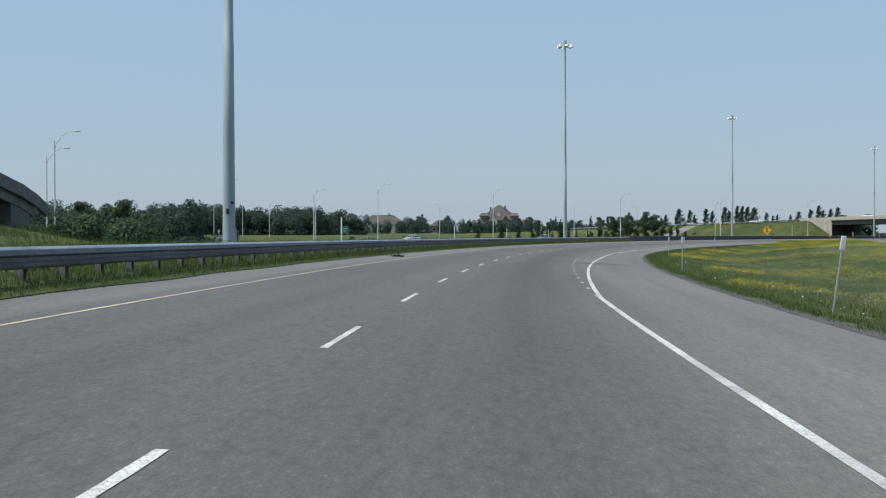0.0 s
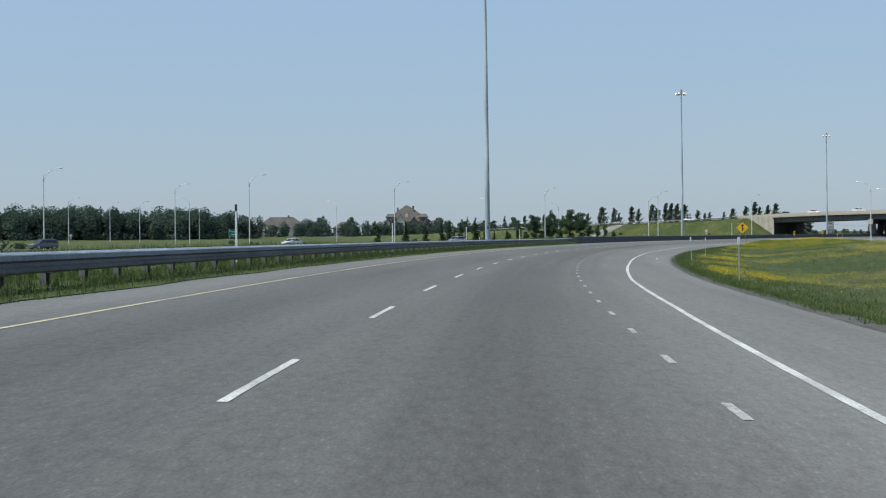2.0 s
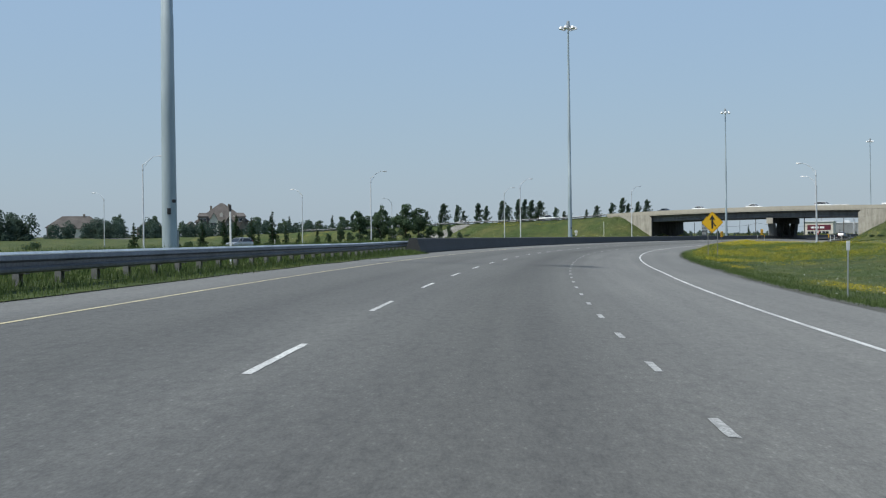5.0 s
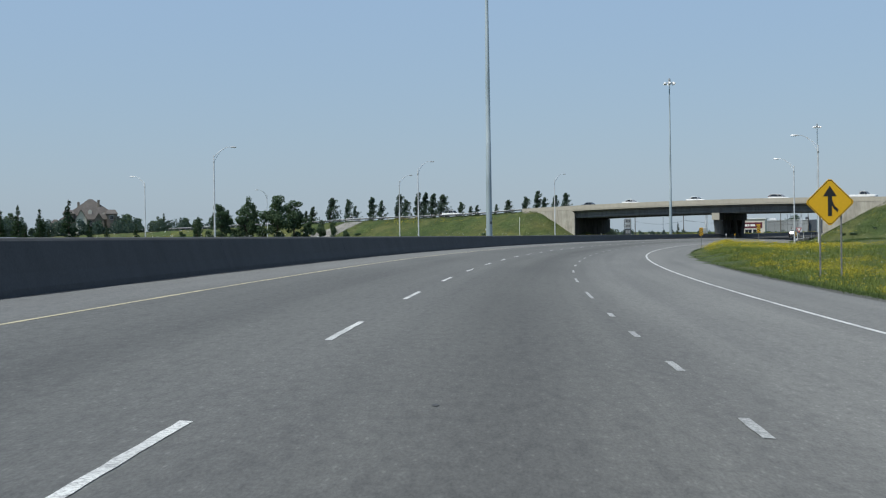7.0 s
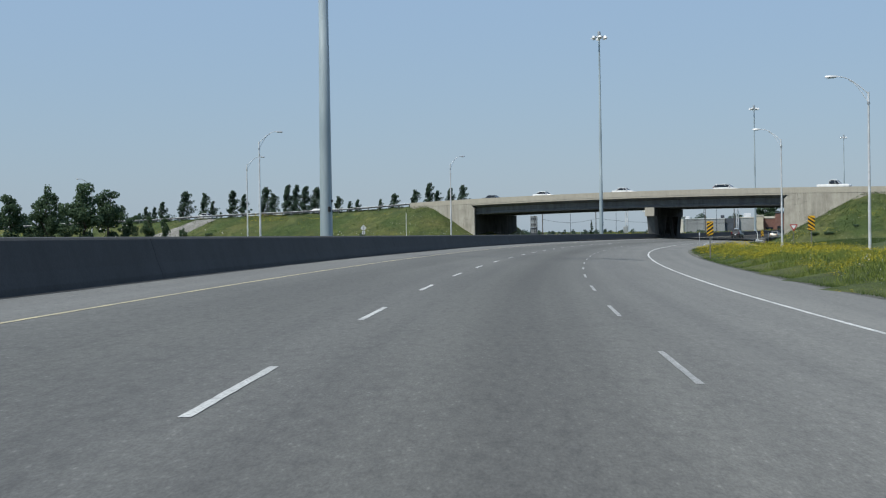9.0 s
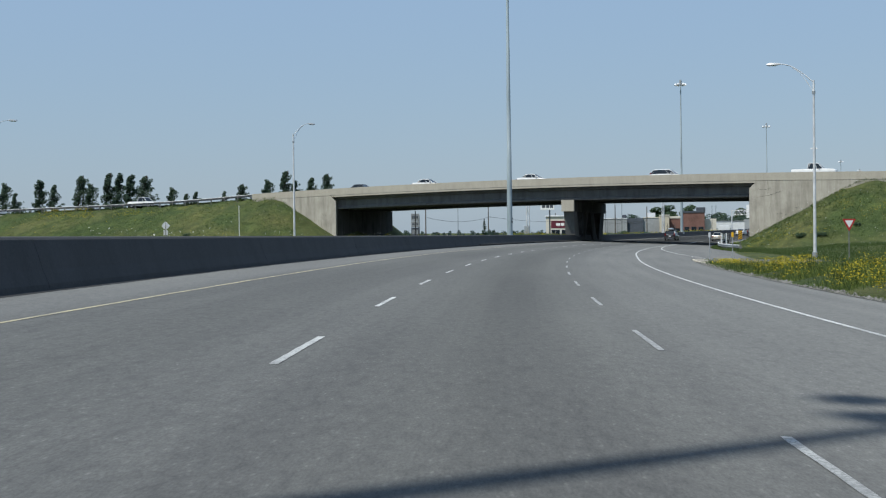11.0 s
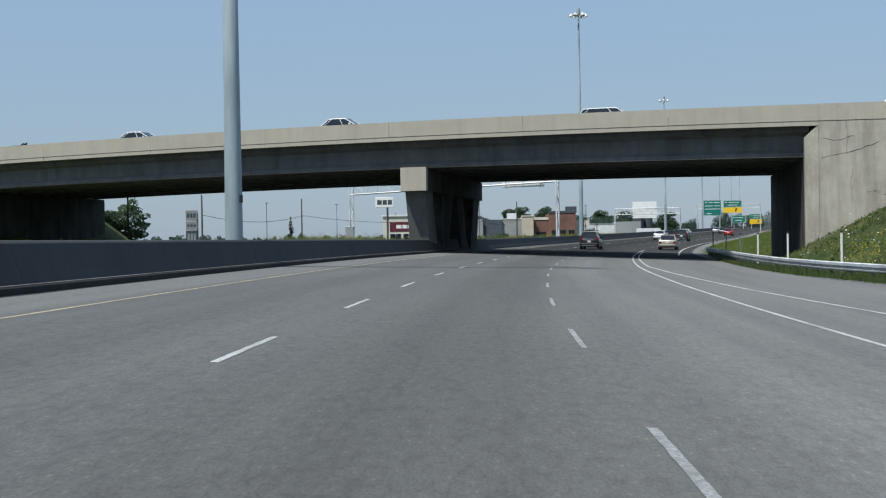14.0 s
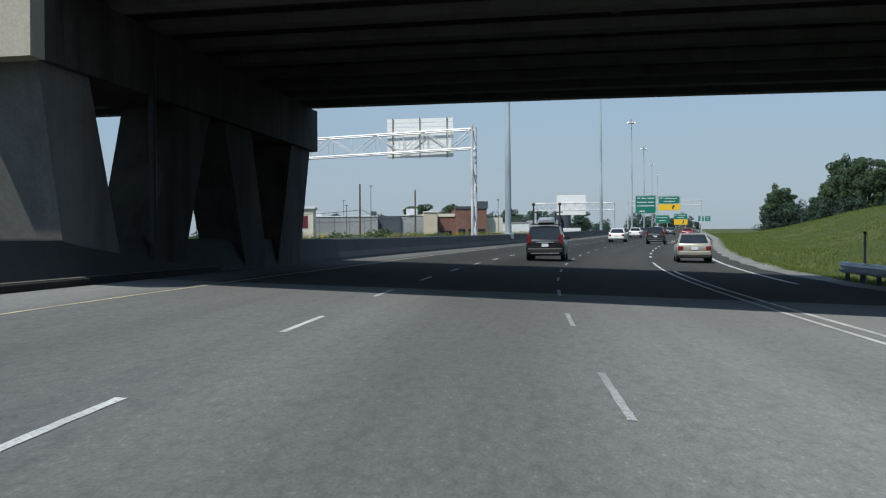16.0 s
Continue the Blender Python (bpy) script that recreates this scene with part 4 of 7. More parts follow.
# ---------- signs ----------


def facing(s):
    """Turn, in degrees, of a board that faces the traffic on the road at s."""
    return -math.degrees(heading(s))


def rounded_square(r, c):
    """A square on its point with cut corners, as (x, z)."""
    out = []
    for k in range(4):
        a = k * math.pi / 2
        for t in (-c, c):
            out.append((r * math.cos(a) - t * math.sin(a) * 1.0 - c * math.cos(a), r * math.sin(a) + t * math.cos(a) * 1.0 - c * math.sin(a)))
    return out


def u_post(h, x=0.0, y=0.03):
    return Shape().bevel_box(x - 0.032, x + 0.032, y, y + 0.04, -0.5, h, 0.008)


def merge_sign(m):
    root = thing("merge_sign", "yellow diamond sign with black merging arrow on two posts", "road sign", m)
    zc = 2.35
    up = pose(0, 0, zc)
    board = part("board", Shape().prism(rounded_square(0.92, 0.06), up, 0.012), SIGN_YELLOW, root)
    edge = Shape()
    o, i = rounded_square(0.885, 0.06), rounded_square(0.86, 0.06)
    n = len(o)
    for k in range(n):
        k2 = (k + 1) % n
        edge.add([up @ Vector((*p_, 0)).xzy for p_ in ((o[k]), (o[k2]), (i[k2]), (i[k]))], [(0, 1, 2, 3)])
    edge.v = [(x, -0.004, z) for x, y, z in edge.v]
    part("border", edge, SIGN_BLACK, board)
    arrow = [(-0.075, -0.52), (0.075, -0.52), (0.075, 0.22), (0.25, 0.22), (0.0, 0.62), (-0.25, 0.22), (-0.075, 0.22)]
    part("arrow", Shape().prism(arrow, pose(0, -0.005, zc), 0.004), SIGN_BLACK, board)
    branch = [(0.27, -0.38), (0.32, -0.28), (0.20, -0.17), (0.12, -0.02), (0.075, 0.12), (0.075, -0.12), (0.13, -0.24)]
    part("arrow_branch", Shape().prism(branch, pose(0, -0.005, zc), 0.004), SIGN_BLACK, board)
    part("post", u_post(zc + 0.3, -0.36), POST_STEEL, root)
    part("post", u_post(zc + 0.3, 0.42), POST_STEEL, root)
    return root


p = on_ground(53.8, 239.0)
merge_sign(pose(p.x, p.y, 0.0 - 0.1, 0, 0, facing(248) + 2))


def chevron_board(m, mirror=1, w=0.40, h=0.9, zc=1.45):
    root = thing("chevron_board", "yellow and black striped hazard board on a post", "road sign", m, group="hazard boards at the slip road")
    board = part("board", Shape().bevel_box(-w / 2, w / 2, 0, 0.012, zc - h / 2, zc + h / 2, 0.004), SIGN_YELLOW, root)
    st = w * 0.7
    for k in range(-2, 6):
        z0 = zc - h / 2 + (k - 0.2) * 0.235
        a = [(-w / 2, z0), (w / 2, z0 + mirror * st), (w / 2, z0 + mirror * st + 0.12), (-w / 2, z0 + 0.12)]
        a = [(x, min(max(z, zc - h / 2), zc + h / 2)) for x, z in a]
        if a[2][1] - a[1][1] + a[3][1] - a[0][1] > 0.06:
            part("stripe", Shape().prism(a, pose(0, -0.005, 0), 0.004), SIGN_BLACK, board)
    part("post", u_post(zc + h / 2 - 0.05), POST_STEEL, root)
    return root


for x, y, zc, s, mir in ((87.3, 321.8, 1.37, 339, 1), (92.4, 318.6, 1.62, 339, -1), (149.3, 413.0, 0.89, 452, 1)):
    g_ = on_ground(x, y)
    chevron_board(pose(x, y, g_.z, 0, 0, facing(s)), mir, zc=zc - g_.z)


def yield_sign(m):
    root = thing("yield_sign", "white triangular yield sign with a red border", "road sign", m)
    z = 2.0
    tri_ = [(-0.45, z + 0.3), (0.0, z - 0.48), (0.45, z + 0.3)]
    b = part("board", Shape().prism(tri_, pose(0, 0, 0), 0.012), SIGN_RED, root)
    part("face", Shape().prism([(-0.28, z + 0.2), (0.0, z - 0.27), (0.28, z + 0.2)], pose(0, -0.005, 0), 0.004), SIGN_WHITE, b)
    part("post", u_post(z + 0.2), POST_STEEL, root)


yield_sign(pose(127.0, 371.9, on_ground(127.0, 371.9).z + 0.4, 0, 0, facing(375) + 10))


def sign_back(m, h, r, label):
    """A diamond board seen from behind."""
    root = thing("diamond_sign", label, "road sign", m)
    part("board", Shape().prism(rounded_square(r, 0.05), pose(0, 0.0, h), 0.012), SIGN_BACK, root)
    part("post", u_post(h + 0.4, 0.0, -0.05), POST_STEEL, root)
    part("tab", Shape().bevel_box(-0.25, 0.25, 0, 0.012, h - r - 0.5, h - r + 0.02, 0.004), SIGN_BACK, root)


for x, y, a in ((97.5, 444.7, -30), (-88, 396, 5)):
    p = on_ground(x, y)
    sign_back(pose(x, y, p.z, 0, 0, a), 2.75, 0.5, "bare aluminium back of a diamond road sign")

# slim marker posts
def marker_post(m, h, w, mat, tip=None, tip_h=0.0, label="", lean=0.0, tip_w=0.006):
    root = thing("marker_post", label, "marker post", m @ pose(0, 0, 0, 0, lean, 0), group="marker posts along the verges")
    part("shaft", Shape().bevel_box(-w / 2, w / 2, -0.02, 0.02, -0.4, h - tip_h, 0.008), mat, root)
    if tip is not None:
        part("tip", Shape().bevel_box(-w / 2 - tip_w, w / 2 + tip_w, -0.026, 0.026, h - tip_h, h, 0.008), tip, root)
    return root


for s, d in ((47.1, -6.3), (87.3, -6.35), (117.6, -6.4), (146.0, -6.35), (176, -6.4), (8, -6.35), (-25, -6.35)):
    marker_post(along(s, d), 1.86, 0.052, WHITE_POST, BLACK, 0.2, "white post with a black top behind the guard rail")
for s, d, lean in ((19.0, 8.2, 8), (58, 9.0, 0), (99.7, 9.6, 0), (140, 10.2, -2), (177.7, 11.6, 1)):
    q = place(s, d)
    g_ = on_ground(q.x, q.y)
    marker_post(pose(q.x, q.y, g_.z, 0, 0, facing(s)), 1.65, 0.04, GALV, SIGN_BACK, 0.28, "thin leaning post with a pale reflector plate", lean, 0.03)
for s, d, tip in ((390.5, 11.4, SIGN_BACK), (390.5, 12.65, SIGN_YELLOW)):
    q = place(s, d)
    g_ = on_ground(q.x, q.y)
    marker_post(pose(q.x, q.y, g_.z, 0, 0, facing(s)), 1.15 - g_.z, 0.045, GALV, tip, 0.27, "grey post with a coloured reflector plate", tip_w=0.035)
for s, d in ((461.6, 15.15), (470.6, 14.4), (480.6, 14.2), (490.8, 14.2), (499.4, 13.9), (511, 13.5)):
    q = place(s, d)
    g_ = on_ground(q.x, q.y)
    marker_post(pose(q.x, q.y, g_.z, 0, 0, facing(s)), 1.22 - g_.z, 0.085, WHITE_POST, BLACK, 0.09, "white post with a small dark cap behind the short guard rail")
for x, y, h in ((112.2, 470.3, 5.6), (96, 440, 1.2), (116, 447, 1.2), (125, 452, 1.3), (136, 462, 1.3), (150, 478, 1.6), (175, 545, 1.6), (188, 552, 1.6), (214, 575, 1.6), (-30, 300, 1.4), (20, 340, 1.4)):
    p = on_ground(x, y)
    marker_post(pose(p.x, p.y, p.z, 0, 0, -30), h, 0.09, WHITE_POST, None, 0, "plain pale post in the grass" if h < 3 else "tall pale marker pole on the embankment")

marker_post(pose(144.8, 488.6, on_ground(144.8, 488.6).z, 0, 0, -30), 5.2, 0.14, PLASTIC, None, 0, "dark upright post beneath the bridge")
# nose kerb of the island between slip road and motorway
nose = thing("island_kerb", "flush sandy concrete tip of the island with a pale worn kerb", "kerb", kind="structure")
SANDY = two_scale("sandy_concrete", (0.22, 0.20, 0.165), (0.36, 0.33, 0.28), 0.8, 10.0, 0.95, bumpy=0.3)
left_side, right_side = [], []
for s in np.linspace(381, 400.8, 15):
    half = float(np.interp(s, [381, 390, 396, 399.5, 400.8], [0.6, 0.75, 0.7, 0.45, 0.08]))
    mid = float(np.interp(s, [381, 390, 400.8], [11.6, 11.75, 11.45]))
    left_side.append((s, mid - half))
    right_side.append((s, mid + half))
for line in (left_side, right_side):
    for (s0, d0), (s1, d1) in zip(line[5:], line[6:]):
        a, b = place(s0, d0), place(s1, d1)
        dirv = (b - a).normalized()
        side_v = Vector((dirv.y, -dirv.x, 0)) * 0.075
        sh = Shape()
        rings = [[c_ - side_v + Vector((0, 0, -0.15)), c_ + side_v + Vector((0, 0, -0.15)), c_ + side_v * 0.7 + Vector((0, 0, 0.045)), c_ - side_v * 0.7 + Vector((0, 0, 0.045))] for c_ in (a, b)]
        part("kerb_stone", sh.loft(rings), PANEL_BEIGE, nose)
sh = Shape()
sh.loft([[place(s, d0 - 0.03, -0.15), place(s, d0 + 0.02, 0.036), place(s, d1 - 0.02, 0.036), place(s, d1 + 0.03, -0.15)] for (s, d0), (_, d1) in zip(left_side, right_side)], closed=False, cap=False)
part("kerb_infill", sh, SANDY, nose, "sandy gravel and concrete infill")

# ---------- sign gantries ----------


def truss(parent, a, b, h, depth, mat, bays, name="truss_chord"):
    """A box truss from a to b (bottom, near chord), h high and depth deep."""
    a, b = Vector(a), Vector(b)
    u = (b - a).normalized()
    back = Vector((-u.y, u.x, 0)) * depth
    up = Vector((0, 0, h))
    for off in (Vector(), back, up, up + back):
        part(name, Shape().tube([a + off, b + off], 0.075, 6), mat, parent, smooth=True)
    n = bays
    for off in (Vector(), back):
        for k in range(n):
            p0, p1 = a.lerp(b, k / n) + off, a.lerp(b, (k + 1) / n) + off
            part("truss_diagonal", Shape().tube([p0, p1 + up] if k % 2 else [p0 + up, p1], 0.04, 5), mat, parent)
            part("truss_upright", Shape().tube([p1, p1 + up], 0.035, 5), mat, parent)


def lattice_leg(parent, base, top_z, back, mat):
    base = Vector(base)
    for off in (Vector(), back):
        part("leg_post", Shape().tube([base + off + Vector((0, 0, -0.3)), Vector((base.x + off.x, base.y + off.y, top_z))], 0.11, 8), mat, parent, smooth=True)
    n = int((top_z - base.z) / 1.6)
    for k in range(n):
        z0, z1 = base.z + 0.6 + k * 1.55, base.z + 0.6 + (k + 1) * 1.55
        p0, p1 = Vector((base.x, base.y, z0)), Vector((base.x, base.y, z1)) + back
        if k % 2:
            p0, p1 = Vector((base.x, base.y, z1)), Vector((base.x, base.y, z0)) + back
        part("leg_brace", Shape().tube([p0, p1], 0.045, 5), mat, parent)


def slatted_board(parent, a, u, w, z0, z1, mat, name="sign_panel", n=8):
    """A large board of horizontal planks with gaps in their ribs, from a along u."""
    back = Vector((-u.y, u.x, 0))
    hh = (z1 - z0) / n
    for k in range(n):
        sh = Shape()
        c = [a + u * x + back * y_ for x, y_ in ((0, 0), (w, 0), (w, 0.05), (0, 0.05))]
        zz = z0 + k * hh
        sh.add([Vector((q_.x, q_.y, zz + 0.02)) for q_ in c] + [Vector((q_.x, q_.y, zz + hh - 0.02)) for q_ in c], [(3, 2, 1, 0), (4, 5, 6, 7), (0, 1, 5, 4), (1, 2, 6, 5), (2, 3, 7, 6), (3, 0, 4, 7)])
        part(name, sh, mat, parent)


g1 = thing("sign_gantry", "galvanised lattice gantry with a sign board seen from behind", "gantry")
ga, gb = Vector((189.6, 537.4, 0)), Vector((208.2, 516.0, 0))
gu = (gb - ga).normalized()
gback = Vector((-gu.y, gu.x, 0)) * 1.3
za, zb_ = 7.1, 8.75
lattice_leg(g1, (ga.x, ga.y, 0.0), zb_ + 0.1, gback, SIGN_BACK)
lattice_leg(g1, (gb.x, gb.y, 0.3), zb_ + 1.35, gback, SIGN_BACK)
truss(g1, (ga.x, ga.y, 7.35), (gb.x, gb.y, 8.35), 1.55, 1.3, SIGN_BACK, 14)
board_a = ga.lerp(gb, 0.735)
slatted_board(g1, board_a + gback * 1.15, gu, 5.6, 7.75, 11.0, SIGN_WHITE, n=9)
for k in (0.5, 2.8, 5.1):
    c = board_a + gback * 1.1 + gu * k
    part("board_rib", Shape().tube([(c.x, c.y, 7.7), (c.x, c.y, 11.05)], 0.05, 4), POST_STEEL, g1)

cab_at = on_ground(188.15, 534.5)
cabinet = thing("utility_cabinet", "pale grey metal utility cabinet beside the gantry foot", "cabinet", pose(cab_at.x, cab_at.y, cab_at.z, 0, 0, -45))
part("plinth", Shape().bevel_box(-0.6, 0.6, -0.35, 0.35, -0.3, 0.95, 0.02), SANDY, cabinet)
part("body", Shape().bevel_box(-0.55, 0.55, -0.3, 0.3, 0.95, 3.0, 0.03), SIGN_BACK, cabinet)
for x0, x1 in ((-0.52, -0.01), (0.01, 0.52)):
    dr = part("door", Shape().bevel_box(x0, x1, -0.325, -0.3, 1.0, 2.9, 0.008), GALV, cabinet)
part("handle", Shape().bevel_box(0.05, 0.08, -0.36, -0.325, 1.8, 2.05, 0.005), BLACK, dr)
part("hood", Shape().bevel_box(-0.6, 0.6, -0.36, 0.34, 3.0, 3.08, 0.02), SIGN_BACK, cabinet)

# gantry with a large pale board, farther on
g2 = thing("sign_gantry", "pale lattice gantry carrying a large blank sign back", "gantry")
ga2, gb2 = place(738, -23.6), place(738, -6.8)
ga2.z = gb2.z = 0
u2 = (gb2 - ga2).normalized()
bk2 = Vector((-u2.y, u2.x, 0)) * 1.4
lattice_leg(g2, (ga2.x, ga2.y, 0), 8.6, bk2, SIGN_BACK)
lattice_leg(g2, (gb2.x, gb2.y, 0), 8.6, bk2, SIGN_BACK)
truss(g2, (ga2.x, ga2.y, 7.0), (gb2.x, gb2.y, 7.0), 1.5, 1.4, SIGN_BACK, 16)
slatted_board(g2, ga2.lerp(gb2, 0.27) + bk2, u2, 6.2, 6.0, 10.3, SIGN_WHITE, n=10)

# gantry with green direction boards that face the traffic
g3 = thing("sign_gantry", "pale gantry with green direction boards above the lanes", "gantry")
ga3, gb3 = place(798, -6.8), place(798, 11.8)
ga3.z = gb3.z = 0
u3 = (gb3 - ga3).normalized()
bk3 = Vector((-u3.y, u3.x, 0)) * 1.2
lattice_leg(g3, (ga3.x, ga3.y, 0), 10.6, bk3, SIGN_BACK)
lattice_leg(g3, (gb3.x, gb3.y, 0), 10.6, bk3, SIGN_BACK)
truss(g3, (ga3.x, ga3.y, 9.3), (gb3.x, gb3.y, 9.3), 1.2, 1.2, SIGN_BACK, 14)
ANG3 = math.degrees(math.atan2(u3.y, u3.x))


def green_board(parent, m, w, h, bars, exit_tab=0.0, name="direction_board"):
    """Green board with a pale border; unreadable text as plain bars."""
    b = part(name, Shape().bevel_box(0, w, 0, 0.06, 0, h, 0.02), SIGN_GREEN, parent, "green direction board with unreadable white lines", m=m)
    t = 0.06
    for x0, x1, z0, z1 in ((0.08, w - 0.08, 0.08, 0.08 + t), (0.08, w - 0.08, h - 0.08 - t, h - 0.08), (0.08, 0.08 + t, 0.14, h - 0.14), (w - 0.08 - t, w - 0.08, 0.14, h - 0.14)):
        part("border", Shape().box(x0, x1, -0.006, 0.0, z0, z1), SIGN_WHITE, b)
    for x0, x1, z0, z1 in bars:
        part("text_bar", Shape().box(x0 * w, x1 * w, -0.006, 0.0, (z0 * 0.7 + z1 * 0.3) * h, (z0 * 0.3 + z1 * 0.7) * h), SIGN_WHITE, b)
    if exit_tab:
        part("yellow_panel", Shape().bevel_box(0, w, -0.012, 0.05, -exit_tab, -0.01, 0.01), SIGN_ORANGE, b, "yellow exit panel")
        part("arrow", Shape().prism([(w * 0.62, -exit_tab * 0.8), (w * 0.68, -exit_tab * 0.8), (w * 0.74, -exit_tab * 0.35), (w * 0.76, -exit_tab * 0.2), (w * 0.66, -exit_tab * 0.2)], pose(0, -0.022, 0), 0.006), SIGN_BLACK, b)
    return b


bars1 = [(0.1, 0.22, 0.80, 0.92), (0.30, 0.52, 0.80, 0.90), (0.60, 0.92, 0.80, 0.90), (0.10, 0.55, 0.58, 0.68), (0.62, 0.9, 0.58, 0.68), (0.10, 0.9, 0.38, 0.48), (0.2, 0.45, 0.08, 0.2)]
bars2 = [(0.1, 0.2, 0.62, 0.85), (0.3, 0.85, 0.62, 0.78), (0.25, 0.75, 0.25, 0.42)]
c = ga3.lerp(gb3, 0.105)
green_board(g3, pose(c.x, c.y, 7.2, 0, 0, ANG3) @ pose(0, -0.2, 0), 5.3, 4.7, bars1)
c = ga3.lerp(gb3, 0.42)
green_board(g3, pose(c.x, c.y, 9.6, 0, 0, ANG3) @ pose(0, -0.2, 0), 5.5, 2.1, bars2, 1.6)

# smaller boards farther along, on their own posts
for sr, dr, w, h, z, tab in ((1000, -5.3, 5.8, 3.4, 2.7, 0), (1006, 2.3, 5.6, 2.4, 4.4, 2.2), (1210, 13.4, 3.3, 3.0, 4.6, 0), (1210, 17.2, 3.3, 3.0, 4.6, 0)):
    x, y, zg = place(sr, dr)
    gg = thing("direction_sign", "distant green direction sign on steel posts", "road sign", pose(x, y, zg, 0, 0, -44))
    for xx in (0.8, w - 0.8):
        part("post", Shape().tube([(xx, 0.15, -0.3), (xx, 0.15, z + h)], 0.12, 6), SIGN_BACK, gg, smooth=True)
    green_board(gg, pose(0, 0, z), w, h, bars2, tab)
# small green board across the meadow
gg = thing("direction_sign", "small green sign on posts in the meadow", "road sign", pose(-73.7, 596.7, on_ground(-73.7, 596.7).z, 0, 0, 8))
for xx in (0.4, 3.4):
    part("post", Shape().tube([(xx, 0.15, -0.3), (xx, 0.15, 4.6)], 0.08, 6), SIGN_BACK, gg)
green_board(gg, pose(0, 0, 1.2), 3.8, 3.2, bars2)

# ---------- cars ----------


def wheel(parent, x, y, r, w, side):
    t = Shape()
    t.tube([(x - w / 2, y, r), (x - w / 2 + 0.03, y, r), (x + w / 2 - 0.03, y, r), (x + w / 2, y, r)], [r * 0.9, r, r, r * 0.9], 18)
    wh = part("wheel", t, TYRE, parent, smooth=True)
    xo = x + side * (w / 2 + 0.004)
    part("rim", Shape().tube([(xo - side * 0.05, y, r), (xo, y, r), (xo + side * 0.012, y, r)], [r * 0.66, r * 0.64, r * 0.2], 14), RIM, wh, smooth=True)


def car_body(stations, W):
    """Loft of the lower body: (y, bottom, belt, width factor)."""
    rings = []
    for y, zb, zt, k in stations:
        w = W / 2 * k
        rings.append([(-w * 0.86, y, zb), (w * 0.86, y, zb), (w * 0.985, y, zb + 0.14), (w, y, zb + (zt - zb) * 0.45), (w * 0.985, y, zb + (zt - zb) * 0.74), (w * 0.93, y, zt - 0.02), (w * 0.86, y, zt), (-w * 0.86, y, zt), (-w * 0.93, y, zt - 0.02), (-w * 0.985, y, zb + (zt - zb) * 0.74), (-w, y, zb + (zt - zb) * 0.45), (-w * 0.985, y, zb + 0.14)])
    return Shape().loft(rings)


def car(name, label, m, paint, style="sedan", category="car", group=""):
    root = thing(name, label, category, m, group)
    if style == "suv":
        L, W, belt, roof, r = 4.6, 1.86, 1.02, 1.62, 0.35
        st = [(-L / 2, 0.42, 0.90, 0.90), (-L / 2 + 0.06, 0.28, 1.0, 0.96), (-L / 2 + 0.5, 0.24, 1.03, 1.0), (0.3, 0.22, 1.02, 1.0), (1.0, 0.22, 1.0, 1.0), (L / 2 - 0.35, 0.26, 0.86, 0.97), (L / 2, 0.34, 0.70, 0.84)]
        cabin = [(-L / 2 + 0.05, 0.92), (-L / 2 + 0.32, 1.0), (0.35, 1.0), (1.25, 0.98)]
        top = [(-L / 2 + 0.38, 0.78), (-L / 2 + 0.75, 0.80), (-0.2, 0.80), (0.45, 0.76)]
    elif style == "pickup":
        L, W, belt, roof, r = 5.5, 1.95, 1.08, 1.82, 0.38
        st = [(-L / 2, 0.55, 1.05, 0.94), (-L / 2 + 0.06, 0.45, 1.08, 0.97), (-0.4, 0.35, 1.08, 1.0), (1.2, 0.35, 1.08, 1.0), (L / 2 - 0.3, 0.38, 1.02, 0.97), (L / 2, 0.45, 0.85, 0.88)]
        cabin = [(-0.75, 0.95), (-0.6, 0.98), (0.5, 0.98), (1.25, 0.96)]
        top = [(-0.6, 0.78), (-0.4, 0.80), (0.2, 0.80), (0.55, 0.76)]
    else:
        L, W, belt, roof, r = 4.6, 1.78, 0.92, 1.43, 0.31
        st = [(-L / 2, 0.36, 0.84, 0.84), (-L / 2 + 0.08, 0.26, 0.93, 0.94), (-L / 2 + 0.9, 0.21, 0.95, 1.0), (0.2, 0.20, 0.92, 1.0), (1.0, 0.20, 0.90, 1.0), (L / 2 - 0.3, 0.24, 0.74, 0.95), (L / 2, 0.32, 0.60, 0.80)]
        cabin = [(-L / 2 + 0.75, 0.90), (-L / 2 + 1.0, 0.95), (0.2, 0.97), (1.15, 0.94)]
        top = [(-L / 2 + 1.3, 0.72), (-L / 2 + 1.6, 0.76), (-0.1, 0.77), (0.35, 0.72)]
    part("body", car_body(st, W), paint, root, smooth=True)
    # glass house, then roof panel and pillars over it
    rings_lo = [[(-W / 2 * k * 0.93, y, belt - 0.02), (W / 2 * k * 0.93, y, belt - 0.02)] for y, k in cabin]
    rings_hi = [[(-W / 2 * k * 0.93, y, roof - 0.07 + 0.03 * (0 < i < 3)), (W / 2 * k * 0.93, y, roof - 0.07 + 0.03 * (0 < i < 3))] for i, (y, k) in enumerate(top)]
    n = len(cabin)
    for nm_, i, order_ in (("rear_window", 0, 1), ("windscreen", n - 1, -1)):
        quad = [rings_lo[i][0], rings_lo[i][1], rings_hi[i][1], rings_hi[i][0]]
        inner = [(x_, y_ + order_ * 0.03, z_) for x_, y_, z_ in quad]
        part(nm_, Shape().loft([quad, inner]), CAR_GLASS, root)
    for sx_ in (0, 1):
        lo_, hi_ = [a[sx_] for a in rings_lo], [b[sx_] for b in rings_hi]
        k_ = 0.03 if sx_ == 0 else -0.03
